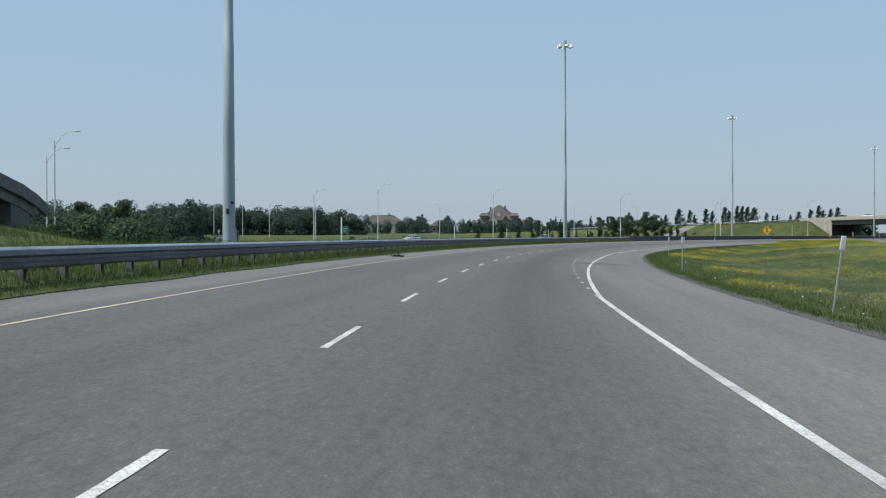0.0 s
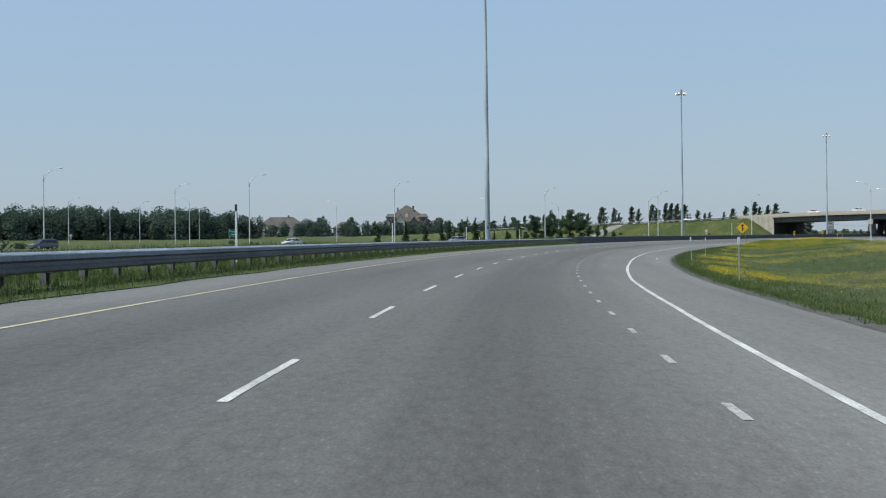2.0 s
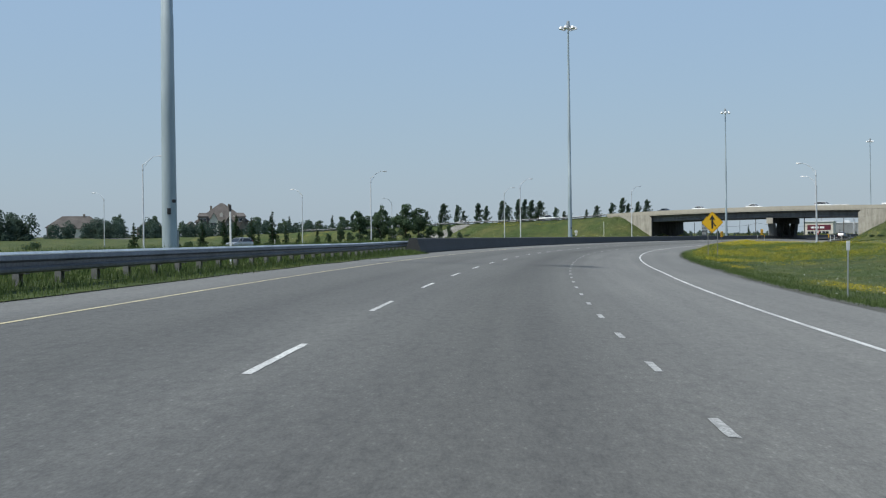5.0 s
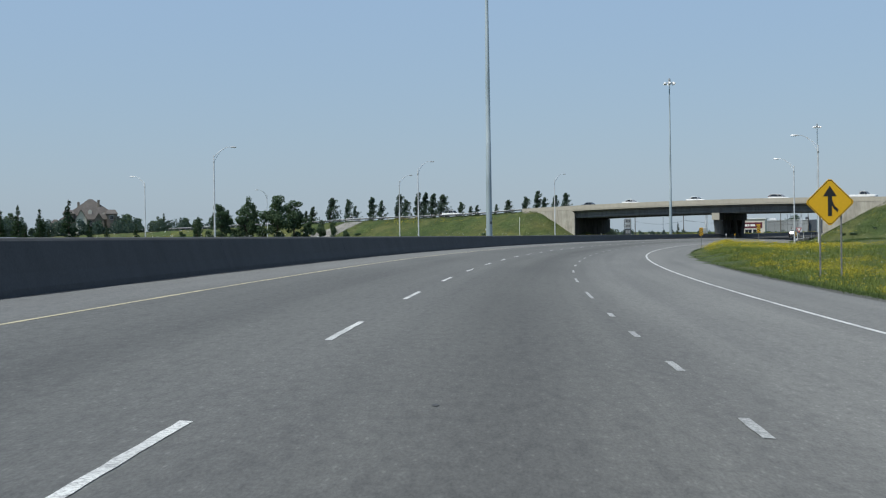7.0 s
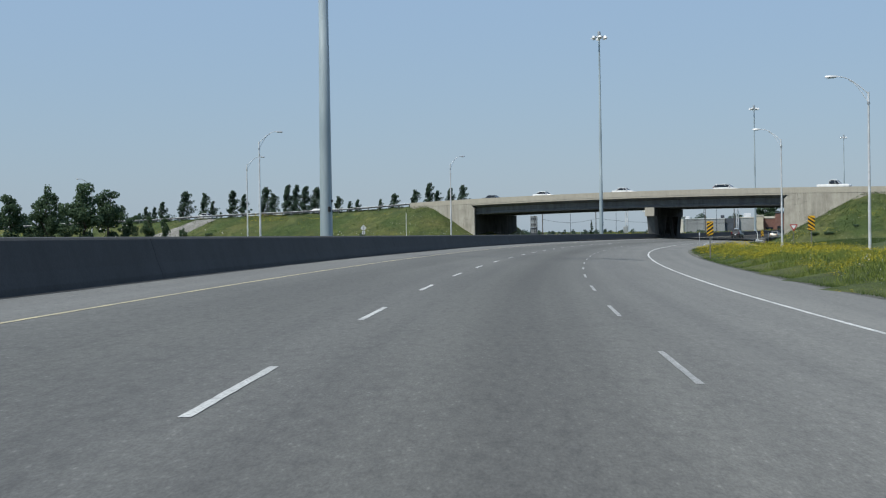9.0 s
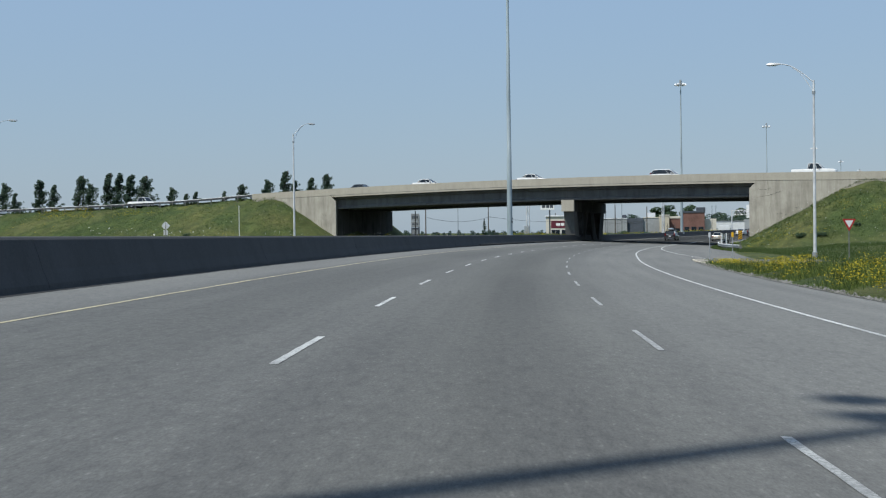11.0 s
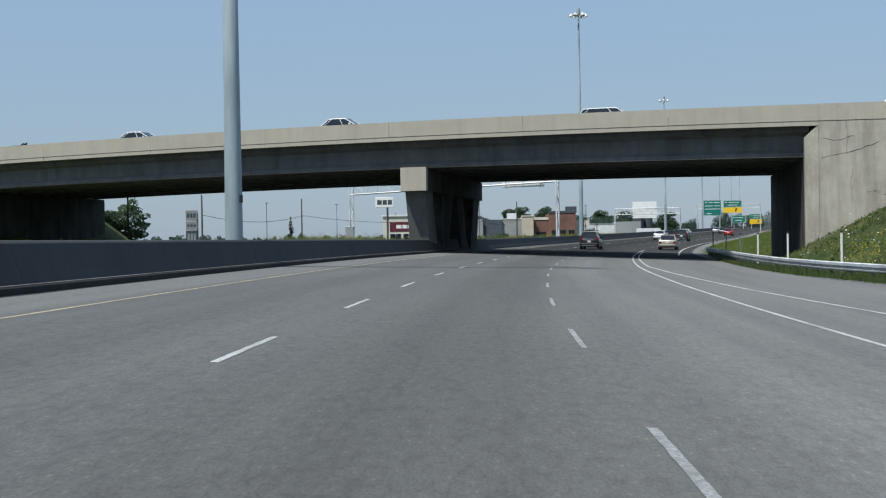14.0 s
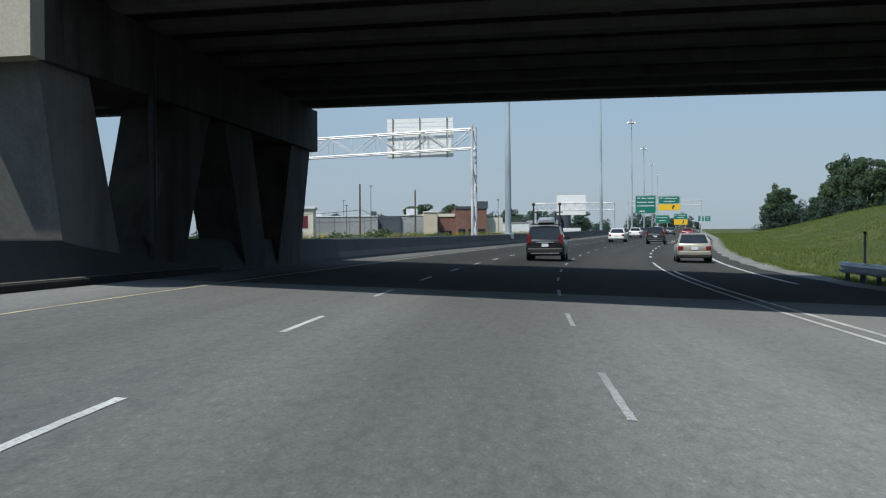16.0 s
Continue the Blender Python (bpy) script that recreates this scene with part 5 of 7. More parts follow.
        part("side_window", Shape().loft([lo_ + hi_[::-1], [(x_ + k_, y_, z_) for x_, y_, z_ in lo_ + hi_[::-1]]]), CAR_GLASS, root)
    rf = Shape()
    rings = []
    for i, (y, k) in enumerate(top):
        w, z = W / 2 * k * 0.95, roof - 0.075 + 0.03 * (0 < i < 3)
        rings.append([(-w, y, z), (-w * 0.9, y, z + 0.055), (0, y, z + 0.075), (w * 0.9, y, z + 0.055), (w, y, z)])
    part("roof", rf.loft(rings), paint, root, smooth=True)
    for sx in (-1, 1):
        for i in (0, 1, 2, 3):
            a = rings_lo[i][1] if sx > 0 else rings_lo[i][0]
            b = rings_hi[i][1] if sx > 0 else rings_hi[i][0]
            part("pillar", Shape().tube([a, b], 0.034 if i in (0, 3) else 0.02, 5), paint, root)
        for y in (-L / 2 + 0.85, L / 2 - 0.9):
            wheel(root, sx * (W / 2 - 0.13), y, r, 0.21, sx)
        part("wing_mirror", Shape().bevel_box(sx * (W / 2 + 0.02) - 0.11, sx * (W / 2 + 0.02) + 0.11, 0.72, 0.84, belt - 0.02, belt + 0.14, 0.03), paint if style != "pickup" else PLASTIC, root)
    yb = -L / 2
    if style == "suv":
        for sx in (-1, 1):
            part("tail_light", Shape().bevel_box(sx * 0.74 - 0.085, sx * 0.74 + 0.085, yb - 0.015, yb + 0.14, 0.80, 1.24, 0.03), TAIL_RED, root)
        part("tailgate_trim", Shape().bevel_box(-0.42, 0.42, yb - 0.03, yb + 0.02, 0.84, 0.89, 0.01), CHROME, root)
        part("number_plate", Shape().bevel_box(-0.16, 0.16, yb - 0.035, yb, 0.66, 0.80, 0.005), PLATE, root)
        part("bumper", Shape().bevel_box(-0.82, 0.82, yb - 0.09, yb + 0.2, 0.36, 0.60, 0.05), PLASTIC, root)
        part("bumper_strip", Shape().bevel_box(-0.66, 0.66, yb - 0.10, yb - 0.05, 0.335, 0.375, 0.01), CHROME, root)
    else:
        zt = 0.72 if style == "sedan" else 0.86
        for sx in (-1, 1):
            part("tail_light", Shape().bevel_box(sx * 0.66 - 0.13, sx * 0.66 + 0.13, yb - 0.02, yb + 0.12, zt - 0.12, zt + 0.09, 0.03), TAIL_RED, root)
        part("number_plate", Shape().bevel_box(-0.16, 0.16, yb - 0.025, yb + 0.02, zt - 0.10, zt + 0.05, 0.005), PLATE, root)
        part("bumper", Shape().bevel_box(-W / 2 * 0.88, W / 2 * 0.88, yb - 0.06, yb + 0.2, 0.34, 0.56, 0.05), paint if style == "sedan" else CHROME, root)
        if style == "pickup":
            part("bed_opening", Shape().box(-0.78, 0.78, yb + 0.12, -0.85, 1.075, 1.087), PLASTIC, root)
    for sx in (-1, 1):
        part("headlight", Shape().bevel_box(sx * 0.62 - 0.15, sx * 0.62 + 0.15, L / 2 - 0.16, L / 2 - 0.02, 0.58, 0.72, 0.03), LAMP_LENS, root)
    return root


suv = car("estate_car", "black tall family car with a roof box and upright bicycle carriers", along(529.8, 2.5), CAR_BLACK, "suv")
part("roof_rack_bar", Shape().tube([(-0.72, -1.2, 1.72), (0.72, -1.2, 1.72)], 0.025, 6), PLASTIC, suv)
part("roof_rack_bar", Shape().tube([(-0.72, -0.2, 1.72), (0.72, -0.2, 1.72)], 0.025, 6), PLASTIC, suv)
rb = Shape()
rings = []
for y, w, z0, z1 in ((-1.75, 0.30, 1.80, 1.92), (-1.6, 0.38, 1.74, 2.02), (-0.6, 0.40, 1.74, 2.06), (0.1, 0.34, 1.76, 1.98), (0.3, 0.22, 1.80, 1.88)):
    rings.append([(-w, y, z0), (w, y, z0), (w * 1.02, y, (z0 + z1) / 2), (w * 0.8, y, z1), (-w * 0.8, y, z1), (-w * 1.02, y, (z0 + z1) / 2)])
part("roof_box", rb.loft(rings), CAR_SILVER, suv, "silver-grey roof luggage box", True)
for sx in (-1, 1):
    c = Shape()
    x = sx * 0.62
    c.tube([(x, -0.9, 1.72), (x, -0.75, 2.2), (x, -0.72, 2.62)], 0.042, 6)
    c.tube([(x - sx * 0.22, -0.8, 2.28), (x + sx * 0.14, -0.8, 2.30)], 0.032, 6)
    c.tube([(x, -1.4, 1.76), (x, 0.3, 1.76)], 0.035, 6)
    c.tube([(x - sx * 0.2, -0.8, 1.8), (x - sx * 0.2, -0.78, 2.28)], 0.025, 6)
    part("bicycle_carrier", c, BLACK, suv, "black upright bicycle carrier")
    part("carrier_clamp", Shape().tube([(x, -0.72, 2.6), (x, -0.72, 2.68), (x, -0.72, 2.76)], [0.04, 0.09, 0.04], 8), BLACK, suv, smooth=True)

car("saloon_car", "champagne saloon car driving in the outer lane", along(533.4, 9.55), CAR_BEIGE)
car("hatchback_car", "white car in the far lane of the motorway", along(603, 2.3), CAR_WHITE)
car("off_road_car", "dark maroon off-road car on the motorway", along(591.4, 6.8), CAR_BLACK, "suv")
car("saloon_car", "small white car far along the motorway", along(654, 1.3), CAR_WHITE)
car("saloon_car", "red car far along the motorway", along(668, 8.6), CAR_RED)
car("saloon_car", "dark car far along the motorway", along(710, 5.4), CAR_GREY)
car("saloon_car", "pale car in distant traffic", along(745, 1.8), CAR_SILVER)
# on the bridge, heading to the right
bturn = math.degrees(math.atan2(-0.7798, 0.6261)) - 90
for q, p_, style, paint, nm, lab in ((70.3, 5.0, "pickup", CAR_WHITE, "pickup_truck", "white pickup truck on the crossing road"), (31.3, 5.0, "sedan", CAR_WHITE, "saloon_car", "white saloon car on the bridge"), (14.2, 5.2, "sedan", CAR_WHITE, "saloon_car", "white saloon car at the bridge end"), (0.7, 8.5, "sedan", CAR_GREY, "saloon_car", "dark saloon car on the bridge"), (49.8, 8.8, "suv", CAR_WHITE, "off_road_car", "white off-road car on the bridge"), (-40, 5.0, "pickup", CAR_WHITE, "pickup_truck", "white pickup truck on the embankment road"), (-76, 6.0, "sedan", CAR_WHITE, "saloon_car", "white saloon car on the embankment road")):
    w = bridge_point(q, p_)
    z = float(deck_top(q)) - 0.50 if -14 < q < 86 else on_ground(w.x, w.y).z + 0.12
    car(nm, lab, pose(w.x, w.y, z, 0, 0, bturn), paint, style)
# oncoming carriageway
for s, dd, paint, style, lab in ((268, 3.0, CAR_WHITE, "sedan", "white saloon car on the opposite carriageway"), (318, -2.0, CAR_SILVER, "suv", "silver car on the opposite carriageway"), (225, 1.0, CAR_GREY, "suv", "grey car on the opposite carriageway"), (212, -3.0, CAR_WHITE, "sedan", "pale car on the opposite carriageway")):
    q = place(s, float(opp_d(s)) + dd)
    a = place(s + 5, float(opp_d(s + 5)) + dd) - q
    car("saloon_car" if style == "sedan" else "off_road_car", lab, pose(q.x, q.y, on_ground(q.x, q.y).z + 0.11, 0, 0, math.degrees(math.atan2(a.y, a.x)) + 90), paint, style)

# ---------- trees ----------


def leaf_cloud(blobs, count, size, seed, flat=0.6):
    """Many small tilted leaf clumps inside a set of ellipsoids (centre, radii)."""
    r = np.random.RandomState(seed)
    vol = np.array([b[1][0] * b[1][1] * b[1][2] for b in blobs]) ** 0.75
    pick = r.choice(len(blobs), count, p=vol / vol.sum())
    c = np.array([b[0] for b in blobs])[pick]
    rad = np.array([b[1] for b in blobs])[pick]
    dirs = r.normal(size=(count, 3))
    dirs /= np.linalg.norm(dirs, axis=1)[:, None]
    # mostly near the surface, with an uneven outline
    depth = r.uniform(0.55, 1.12, (count, 1)) ** 0.6
    pos = c + dirs * rad * depth
    nrm = dirs + r.normal(scale=0.55, size=(count, 3)) + np.array([0, 0, 0.35])
    nrm /= np.linalg.norm(nrm, axis=1)[:, None]
    t = np.cross(nrm, r.normal(size=(count, 3)))
    t /= np.linalg.norm(t, axis=1)[:, None]
    b = np.cross(nrm, t)
    s = size * r.uniform(0.55, 1.35, (count, 1))
    w = s * flat
    v = np.stack([pos - t * s, pos - b * w + nrm * s * 0.25, pos + t * s, pos + b * w + nrm * s * 0.25], 1).reshape(-1, 3)
    f = np.arange(count * 4).reshape(-1, 4)
    return v, f


def limb_shape(trunk, limbs, r0):
    sh = Shape()
    sh.tube(trunk, list(np.linspace(r0, r0 * 0.35, len(trunk))), 7)
    for path, ra in limbs:
        sh.tube(path, list(np.linspace(ra, ra * 0.3, len(path))), 5)
    return sh


TREE_STOCK = {}


def make_tree(kind, seed):
    """Trunk and crown meshes for one tree, about one metre to one unit."""
    r = random.Random(seed)
    if kind == "broad":
        H = 9.0
        blobs = [((0, 0, 5.4), (1.9, 1.9, 1.9))]
        for k in range(24):
            a, h = r.uniform(0, 6.28), r.uniform(1.1, 8.3)
            d = r.uniform(1.3, 3.1) * (1 - abs(h - 4.8) / 5.2)
            blobs.append(((d * math.cos(a), d * math.sin(a), h), (r.uniform(0.55, 1.2),) * 2 + (r.uniform(0.45, 0.9),)))
        trunk = [(0, 0, -0.4), (0.1, 0, 2), (0.0, 0.15, 4.5), (0.1, 0, 7)]
        limbs = [([(0, 0, 2.2 + k * 0.6), (b[0][0] * 0.5, b[0][1] * 0.5, b[0][2] - 0.6), b[0]], 0.12) for k, b in enumerate(blobs[1:7])]
        v, f = leaf_cloud(blobs, 4200, 0.21, seed)
        mat, r0 = LEAF_DARK, 0.26
    elif kind == "poplar":
        H = 9.5
        blobs, limbs = [], []
        for k in range(26):
            z = 0.9 + k * 0.29
            reach = (2.5 * (1 - k / 27) ** 0.7 + 0.2) * r.uniform(0.35, 1.3)
            a = r.uniform(0, 6.28)
            # branches sweep up and over to the lee side
            tip = (0.05 * z + reach * (0.55 * math.cos(a) + 0.38), reach * 0.5 * math.sin(a), z + reach * 0.75)
            root_ = (0.012 * z * z * 0.7, 0, z)
            limbs.append(([root_, ((root_[0] + tip[0]) / 2 - 0.08, tip[1] / 2, (root_[2] + tip[2]) / 2), tip], 0.02))
            for t, w in ((0.35, 0.30), (0.7, 0.30), (1.0, 0.18)):
                c = tuple(p + (q - p) * t for p, q in zip(root_, tip))
                blobs.append((c, (w * r.uniform(0.8, 1.3), w * r.uniform(0.8, 1.2), w * 1.5)))
        trunk = [(0, 0, -0.4), (0.05, 0, 3), (0.42, 0, 6), (0.9, 0, 8.8)]
        v, f = leaf_cloud(blobs, 3600, 0.125, seed)
        mat, r0 = LEAF_MID, 0.16
    elif kind == "conifer":
        H = 6.0
        blobs = []
        for k in range(9):
            z = 0.7 + k * 0.62
            w = 1.35 * (1 - k / 9.6)
            for j in range(3):
                a = r.uniform(0, 6.28)
                blobs.append(((0.45 * w * math.cos(a), 0.45 * w * math.sin(a), z), (w * 0.62, w * 0.62, 0.3)))
        trunk = [(0, 0, -0.3), (0, 0, 3), (0, 0, 6.1)]
        limbs = []
        v, f = leaf_cloud(blobs, 1500, 0.18, seed, 0.35)
        mat, r0 = LEAF_CONIFER, 0.12
    else:
        H = 2.2
        blobs = [((r.uniform(-1.3, 1.3), r.uniform(-0.8, 0.8), r.uniform(0.5, 1.3)), (r.uniform(0.6, 1.1),) * 2 + (r.uniform(0.5, 0.9),)) for _ in range(7)]
        trunk = [(0, 0, -0.3), (0, 0, 0.6), (0.1, 0, 1.2)]
        limbs = [([(0, 0, 0.2), b[0]], 0.03) for b in blobs[:5]]
        v, f = leaf_cloud(blobs, 1300, 0.13, seed)
        mat, r0 = LEAF_DARK, 0.07
    return limb_shape(trunk, limbs, r0).mesh("trunk", BARK, True), flat_mesh("crown", v, f, mat), H


def tree(kind, x, y, height, turn, label, variant=0, spread=1.0, mat=None, z=None, group=""):
    key = (kind, variant, mat.name if mat else "")
    if key not in TREE_STOCK:
        tr, cr, H = make_tree(kind, 11 + 7 * variant + len(kind))
        if mat:
            cr.materials[0] = mat
        TREE_STOCK[key] = (tr, cr, H)
    tr, cr, H = TREE_STOCK[key]
    k = height / H
    p_ = on_ground(x, y) if z is None else Vector((x, y, z))
    name = {"broad": "broadleaf_tree", "poplar": "poplar_tree", "conifer": "conifer_tree", "bush": "bush"}[kind]
    root = thing(name, label, "bush" if kind == "bush" else "tree", pose(x, y, p_.z - 0.05, 0, 0, turn) @ Matrix.Diagonal((k * spread, k * spread, k, 1)), group)
    for n_, me in (("trunk", tr), ("crown", cr)):
        o = new(n_, me)
        o.parent = root
    return root


rt = random.Random(21)
# clump left of the embankment
for i, (x, y, h, w) in enumerate(((50.3, 462.4, 10.5, 0.82), (44.9, 463.9, 9.0, 0.78), (55.7, 454.6, 10.4, 0.86), (59.5, 457.7, 9.4, 0.80), (40.1, 465.3, 6.5, 0.55), (37.0, 466.5, 3.2, 0.9), (66.5, 467, 5.4, 0.6), (69.5, 470, 5.2, 0.5), (53.2, 460.0, 4.6, 1.0), (62.8, 461.0, 5.0, 0.9), (47.6, 463.5, 3.6, 1.2), (42.5, 465, 3.4, 1.1), (73, 474, 3.5, 0.9))):
    tree("broad", x, y, h, rt.uniform(0, 360), "dark green broadleaf tree in a clump by the embankment", i % 4, w)
# wind-bent poplars behind the embankment road
pops = [(78.0, 603.1, 5.9), (80.1, 601.3, 5.6), (82.0, 599.7, 7.0), (87.1, 595.4, 9.8), (91.9, 591.4, 8.9), (94.0, 589.7, 6.7), (98.7, 585.8, 9.1), (101.2, 583.7, 8.1), (106.0, 579.7, 9.9), (107.7, 578.2, 8.0), (111.0, 575.5, 10.2), (113.0, 573.8, 9.8), (115.2, 572.0, 9.5), (117.6, 569.9, 9.2), (122.5, 565.9, 6.4), (124.9, 563.9, 5.1), (126.5, 562.5, 5.3), (131.4, 558.5, 5.3), (134.3, 556.0, 6.6), (138.7, 552.4, 7.2), (141.4, 550.1, 9.0), (143.2, 548.6, 6.7), (145.7, 546.5, 7.3), (148.3, 544.3, 8.0), (72, 607, 6.5), (64, 613, 7.5), (56, 619, 7)]
for i, (x, y, h) in enumerate(pops):
    tree("poplar", x, y, h * 1.04, 310 + rt.uniform(-25, 25), "slim poplar bent by the wind behind the embankment", i % 5, rt.uniform(1.45, 1.8), z=4.7 + 0.02 * (x - 80), group="poplars behind the embankment")
# young conifers and bushes in the meadow
for i, (x, y, h) in enumerate(((20.0, 357.0, 6.4), (16.5, 358.5, 5.4), (13.9, 359.2, 5.9), (11.8, 359.9, 5.2), (14.8, 357.5, 3.4), (17.6, 357.0, 3.0), (24.5, 356.5, 3.2), (8, 362, 5.0), (3, 364, 5.5), (28, 362, 3.4), (-4, 366, 4.8), (22.4, 358.5, 4.0))):
    tree("conifer", x, y, h, rt.uniform(0, 360), "young dark conifer in the meadow", i % 3)
for i in range(18):
    x, y = rt.uniform(-75, 60), rt.uniform(250, 440)
    sd_ = to_road([x], [y])
    if abs(sd_[1][0] - float(opp_d(sd_[0][0]))) < 12 or sd_[1][0] > -25:
        continue
    tree("bush", x, y, rt.uniform(0.7, 1.7), rt.uniform(0, 360), "scrubby bush among the meadow grass", i % 3)
for x, y, h in ((-29, 100, 3.3), (-33, 108, 4.3), (-38, 111, 3.4), (-41, 122, 4.2), (-50, 160, 3.6)):
    tree("broad" if h > 4 else "bush", x, y, h, rt.uniform(0, 360), "small shrub on the slope beside the motorway", 1)
for i in range(70):
    x, y = -58 + rt.gauss(0, 7), 128 + rt.gauss(0, 14)
    if x > -46 or (-60 < x < -45 and y < 126):
        continue
    tree("bush", x, y, rt.uniform(0.7, 2.1), rt.uniform(0, 360), "scrubby bush on the grassy hillside", i % 3)
# trees round the houses
for i in range(34):
    a = i / 33
    x, y = -95 + 215 * a + rt.uniform(-5, 5), 800 + rt.uniform(-10, 40) - 60 * abs(a - 0.5)
    if -24 < x < 30 or -100 < x < -56:
        continue
    tree("broad" if i % 3 else "conifer", x, y, rt.uniform(7, 12.5), rt.uniform(0, 360), "green tree near the houses beyond the meadow", i % 4)
for i, (x, y, h) in enumerate(((10, 790, 8), (22, 795, 11), (27, 800, 9), (34, 780, 8), (-16, 812, 9), (48, 770, 8), (-50, 800, 5), (-36, 815, 7))):
    tree("broad", x, y, h, rt.uniform(0, 360), "garden tree in front of the large house", i % 4)
# through and beyond the bridge
for i, (q_, dd_, h_) in enumerate(((521, -8.8, 1.2), (537, -9.2, 1.4), (549, -10.0, 1.6), (562, -9.4, 1.4))):
    w = place(q_, dd_)
    tree("bush", w.x, w.y, h_, rt.uniform(0, 360), "leafy shrub in the median beyond the barrier", i % 3, 1.2)
for i, (x, y, h) in enumerate(((185, 622, 10.4), (179, 621, 9.6), (173, 617, 9.0), (182, 626, 7.0), (166, 611, 9.5), (160, 606, 9.0), (163, 612, 6.0))):
    tree("broad", x, y, h, rt.uniform(0, 360), "leafy tree seen beneath the bridge", i % 4, 1.25)
tree("conifer", 195, 569, 5.2, 20, "small thin conifer beside the opposite carriageway", 1, 0.7)
for i in range(20):
    x, y = 165 + i * 8 + rt.uniform(-3, 3), 545 + i * 9.5 + rt.uniform(-4, 4)
    tree("bush", x - 10, y + 10, rt.uniform(0.8, 1.7), rt.uniform(0, 360), "low bush beside the opposite carriageway", i % 3)
for i, (x, y, h) in enumerate(((371.5, 603.2, 13.5), (364, 596, 12.0), (378, 610, 13.0), (358, 588, 11), (387, 617, 11.5), (352, 580, 10), (398, 630, 9), (470, 700, 12), (520, 745, 14), (532, 756, 13), (505, 730, 10), (345, 570, 8), (397, 643, 11.5), (404, 650, 10), (411, 655, 8), (352, 597, 3.2))):
    tree("broad", x, y, h, rt.uniform(0, 360), "broad dark green tree on the grassy slope", i % 4, rt.uniform(0.9, 1.15))
for x, y, h in ((356, 582, 8.0), (350, 575, 6.5), (361, 588, 5.5)):
    tree("broad", x, y, h, rt.uniform(0, 360), "silvery pale-leaved tree on the grassy slope", 2, 1.0, LEAF_SILVER)
for i in range(16):
    tree("broad", 500 + i * 9 + rt.uniform(-4, 4), 960 + rt.uniform(-25, 25) + i * 3, rt.uniform(13, 20), rt.uniform(0, 360), "tree in the distant belt beyond the gantries", i % 4, 1.25)

# ---------- far woods ----------


def woods(name, pts, n, hmin, hmax, depth, seed, leaves, size, label, base=0.0):
    """A belt of joined crowns along a line of points."""
    r = np.random.RandomState(seed)
    pts = np.array(pts, float)
    seg = np.hypot(*np.diff(pts, axis=0).T)
    acc = np.r_[0, np.cumsum(seg)]
    vs, fs, o = [], [], 0
    for i in range(n):
        t = r.uniform(0, acc[-1])
        x, y = np.interp(t, acc, pts[:, 0]) + r.normal(scale=depth), np.interp(t, acc, pts[:, 1]) + r.normal(scale=depth)
        h = r.uniform(hmin, hmax) * (0.82 + 0.3 * math.sin(t * 0.045) ** 2)
        g_ = float(ground_height(np.array([x]), np.array([y]))[0])
        w = h * r.uniform(0.22, 0.34)
        blobs = [((x, y, g_ + h * 0.62), (w, w, h * 0.36)), ((x + r.uniform(-w, w) * 0.7, y + r.uniform(-w, w) * 0.7, g_ + h * 0.4), (w * 0.9, w * 0.9, h * 0.38)), ((x + r.uniform(-w, w) * 0.5, y, g_ + h * 0.85), (w * 0.5, w * 0.5, h * 0.16)), ((x + r.uniform(-w, w), y + r.uniform(-w, w), g_ + h * 0.12), (w * 1.2, w * 1.2, h * 0.15))]
        v, f = leaf_cloud(blobs, leaves, size, int(r.randint(1 << 30)))
        vs.append(v)
        fs.append(f + o)
        o += len(v)
    tagged(new(name, flat_mesh(name, np.concatenate(vs), np.concatenate(fs), LEAF_FAR)), label, "woodland", kind="stuff")


woods("far_woods", [(-80, 652), (-92, 636), (-106, 592), (-156, 548), (-232, 510), (-365, 470)], 560, 8.5, 13.5, 8, 3, 520, 0.55, "dense dark green wood beyond the meadow")
woods("far_hedge", [(-70, 720), (0, 740), (60, 720), (110, 690), (150, 660)], 170, 5, 9.5, 10, 4, 300, 0.45, "line of dark green trees behind the meadow")
woods("far_grove", [(388, 795), (412, 790), (440, 788), (452, 782)], 60, 7, 10.5, 5, 21, 420, 0.4, "dark grove of trees behind the far gantry")
woods("far_scrub_line", [(150, 800), (230, 850), (330, 905), (430, 935)], 110, 2, 4.0, 14, 15, 260, 0.3, "low distant line of scrub on the horizon")
woods("far_tree_belt", [(430, 935), (560, 985), (720, 1080), (900, 1150)], 80, 9, 14, 12, 5, 500, 0.6, "distant belt of trees on the horizon")
woods("slope_trees", [(-80, 196), (-70, 192), (-64, 195), (-58, 204), (-54, 214)], 46, 3.6, 7.2, 2.6, 17, 520, 0.28, "dense dark trees on the slope behind the flyover")
woods("scrub_under_bridge", [(170, 560), (215, 612), (262, 662), (310, 712)], 90, 1.0, 2.6, 5, 6, 240, 0.17, "tangled green scrub beside the opposite carriageway")
woods("median_scrub", [(place(q_, -9.6).x, place(q_, -9.6).y) for q_ in (462, 478, 490, 520, 545, 580, 620)], 190, 0.6, 1.25, 1.2, 31, 260, 0.034, "low tangled green scrub along the median")
woods("slope_thicket", [(393, 640), (398, 644), (405, 651), (412, 656)], 24, 3.5, 7.5, 2.0, 35, 320, 0.3, "dark thicket round the trunks of the farther slope trees")
woods("slope_thicket", [(345, 570), (358, 588), (371, 603), (387, 617), (411, 655)], 60, 2.6, 6.0, 3.0, 33, 320, 0.3, "dark thicket under the trees on the grassy slope")

# ---------- houses ----------


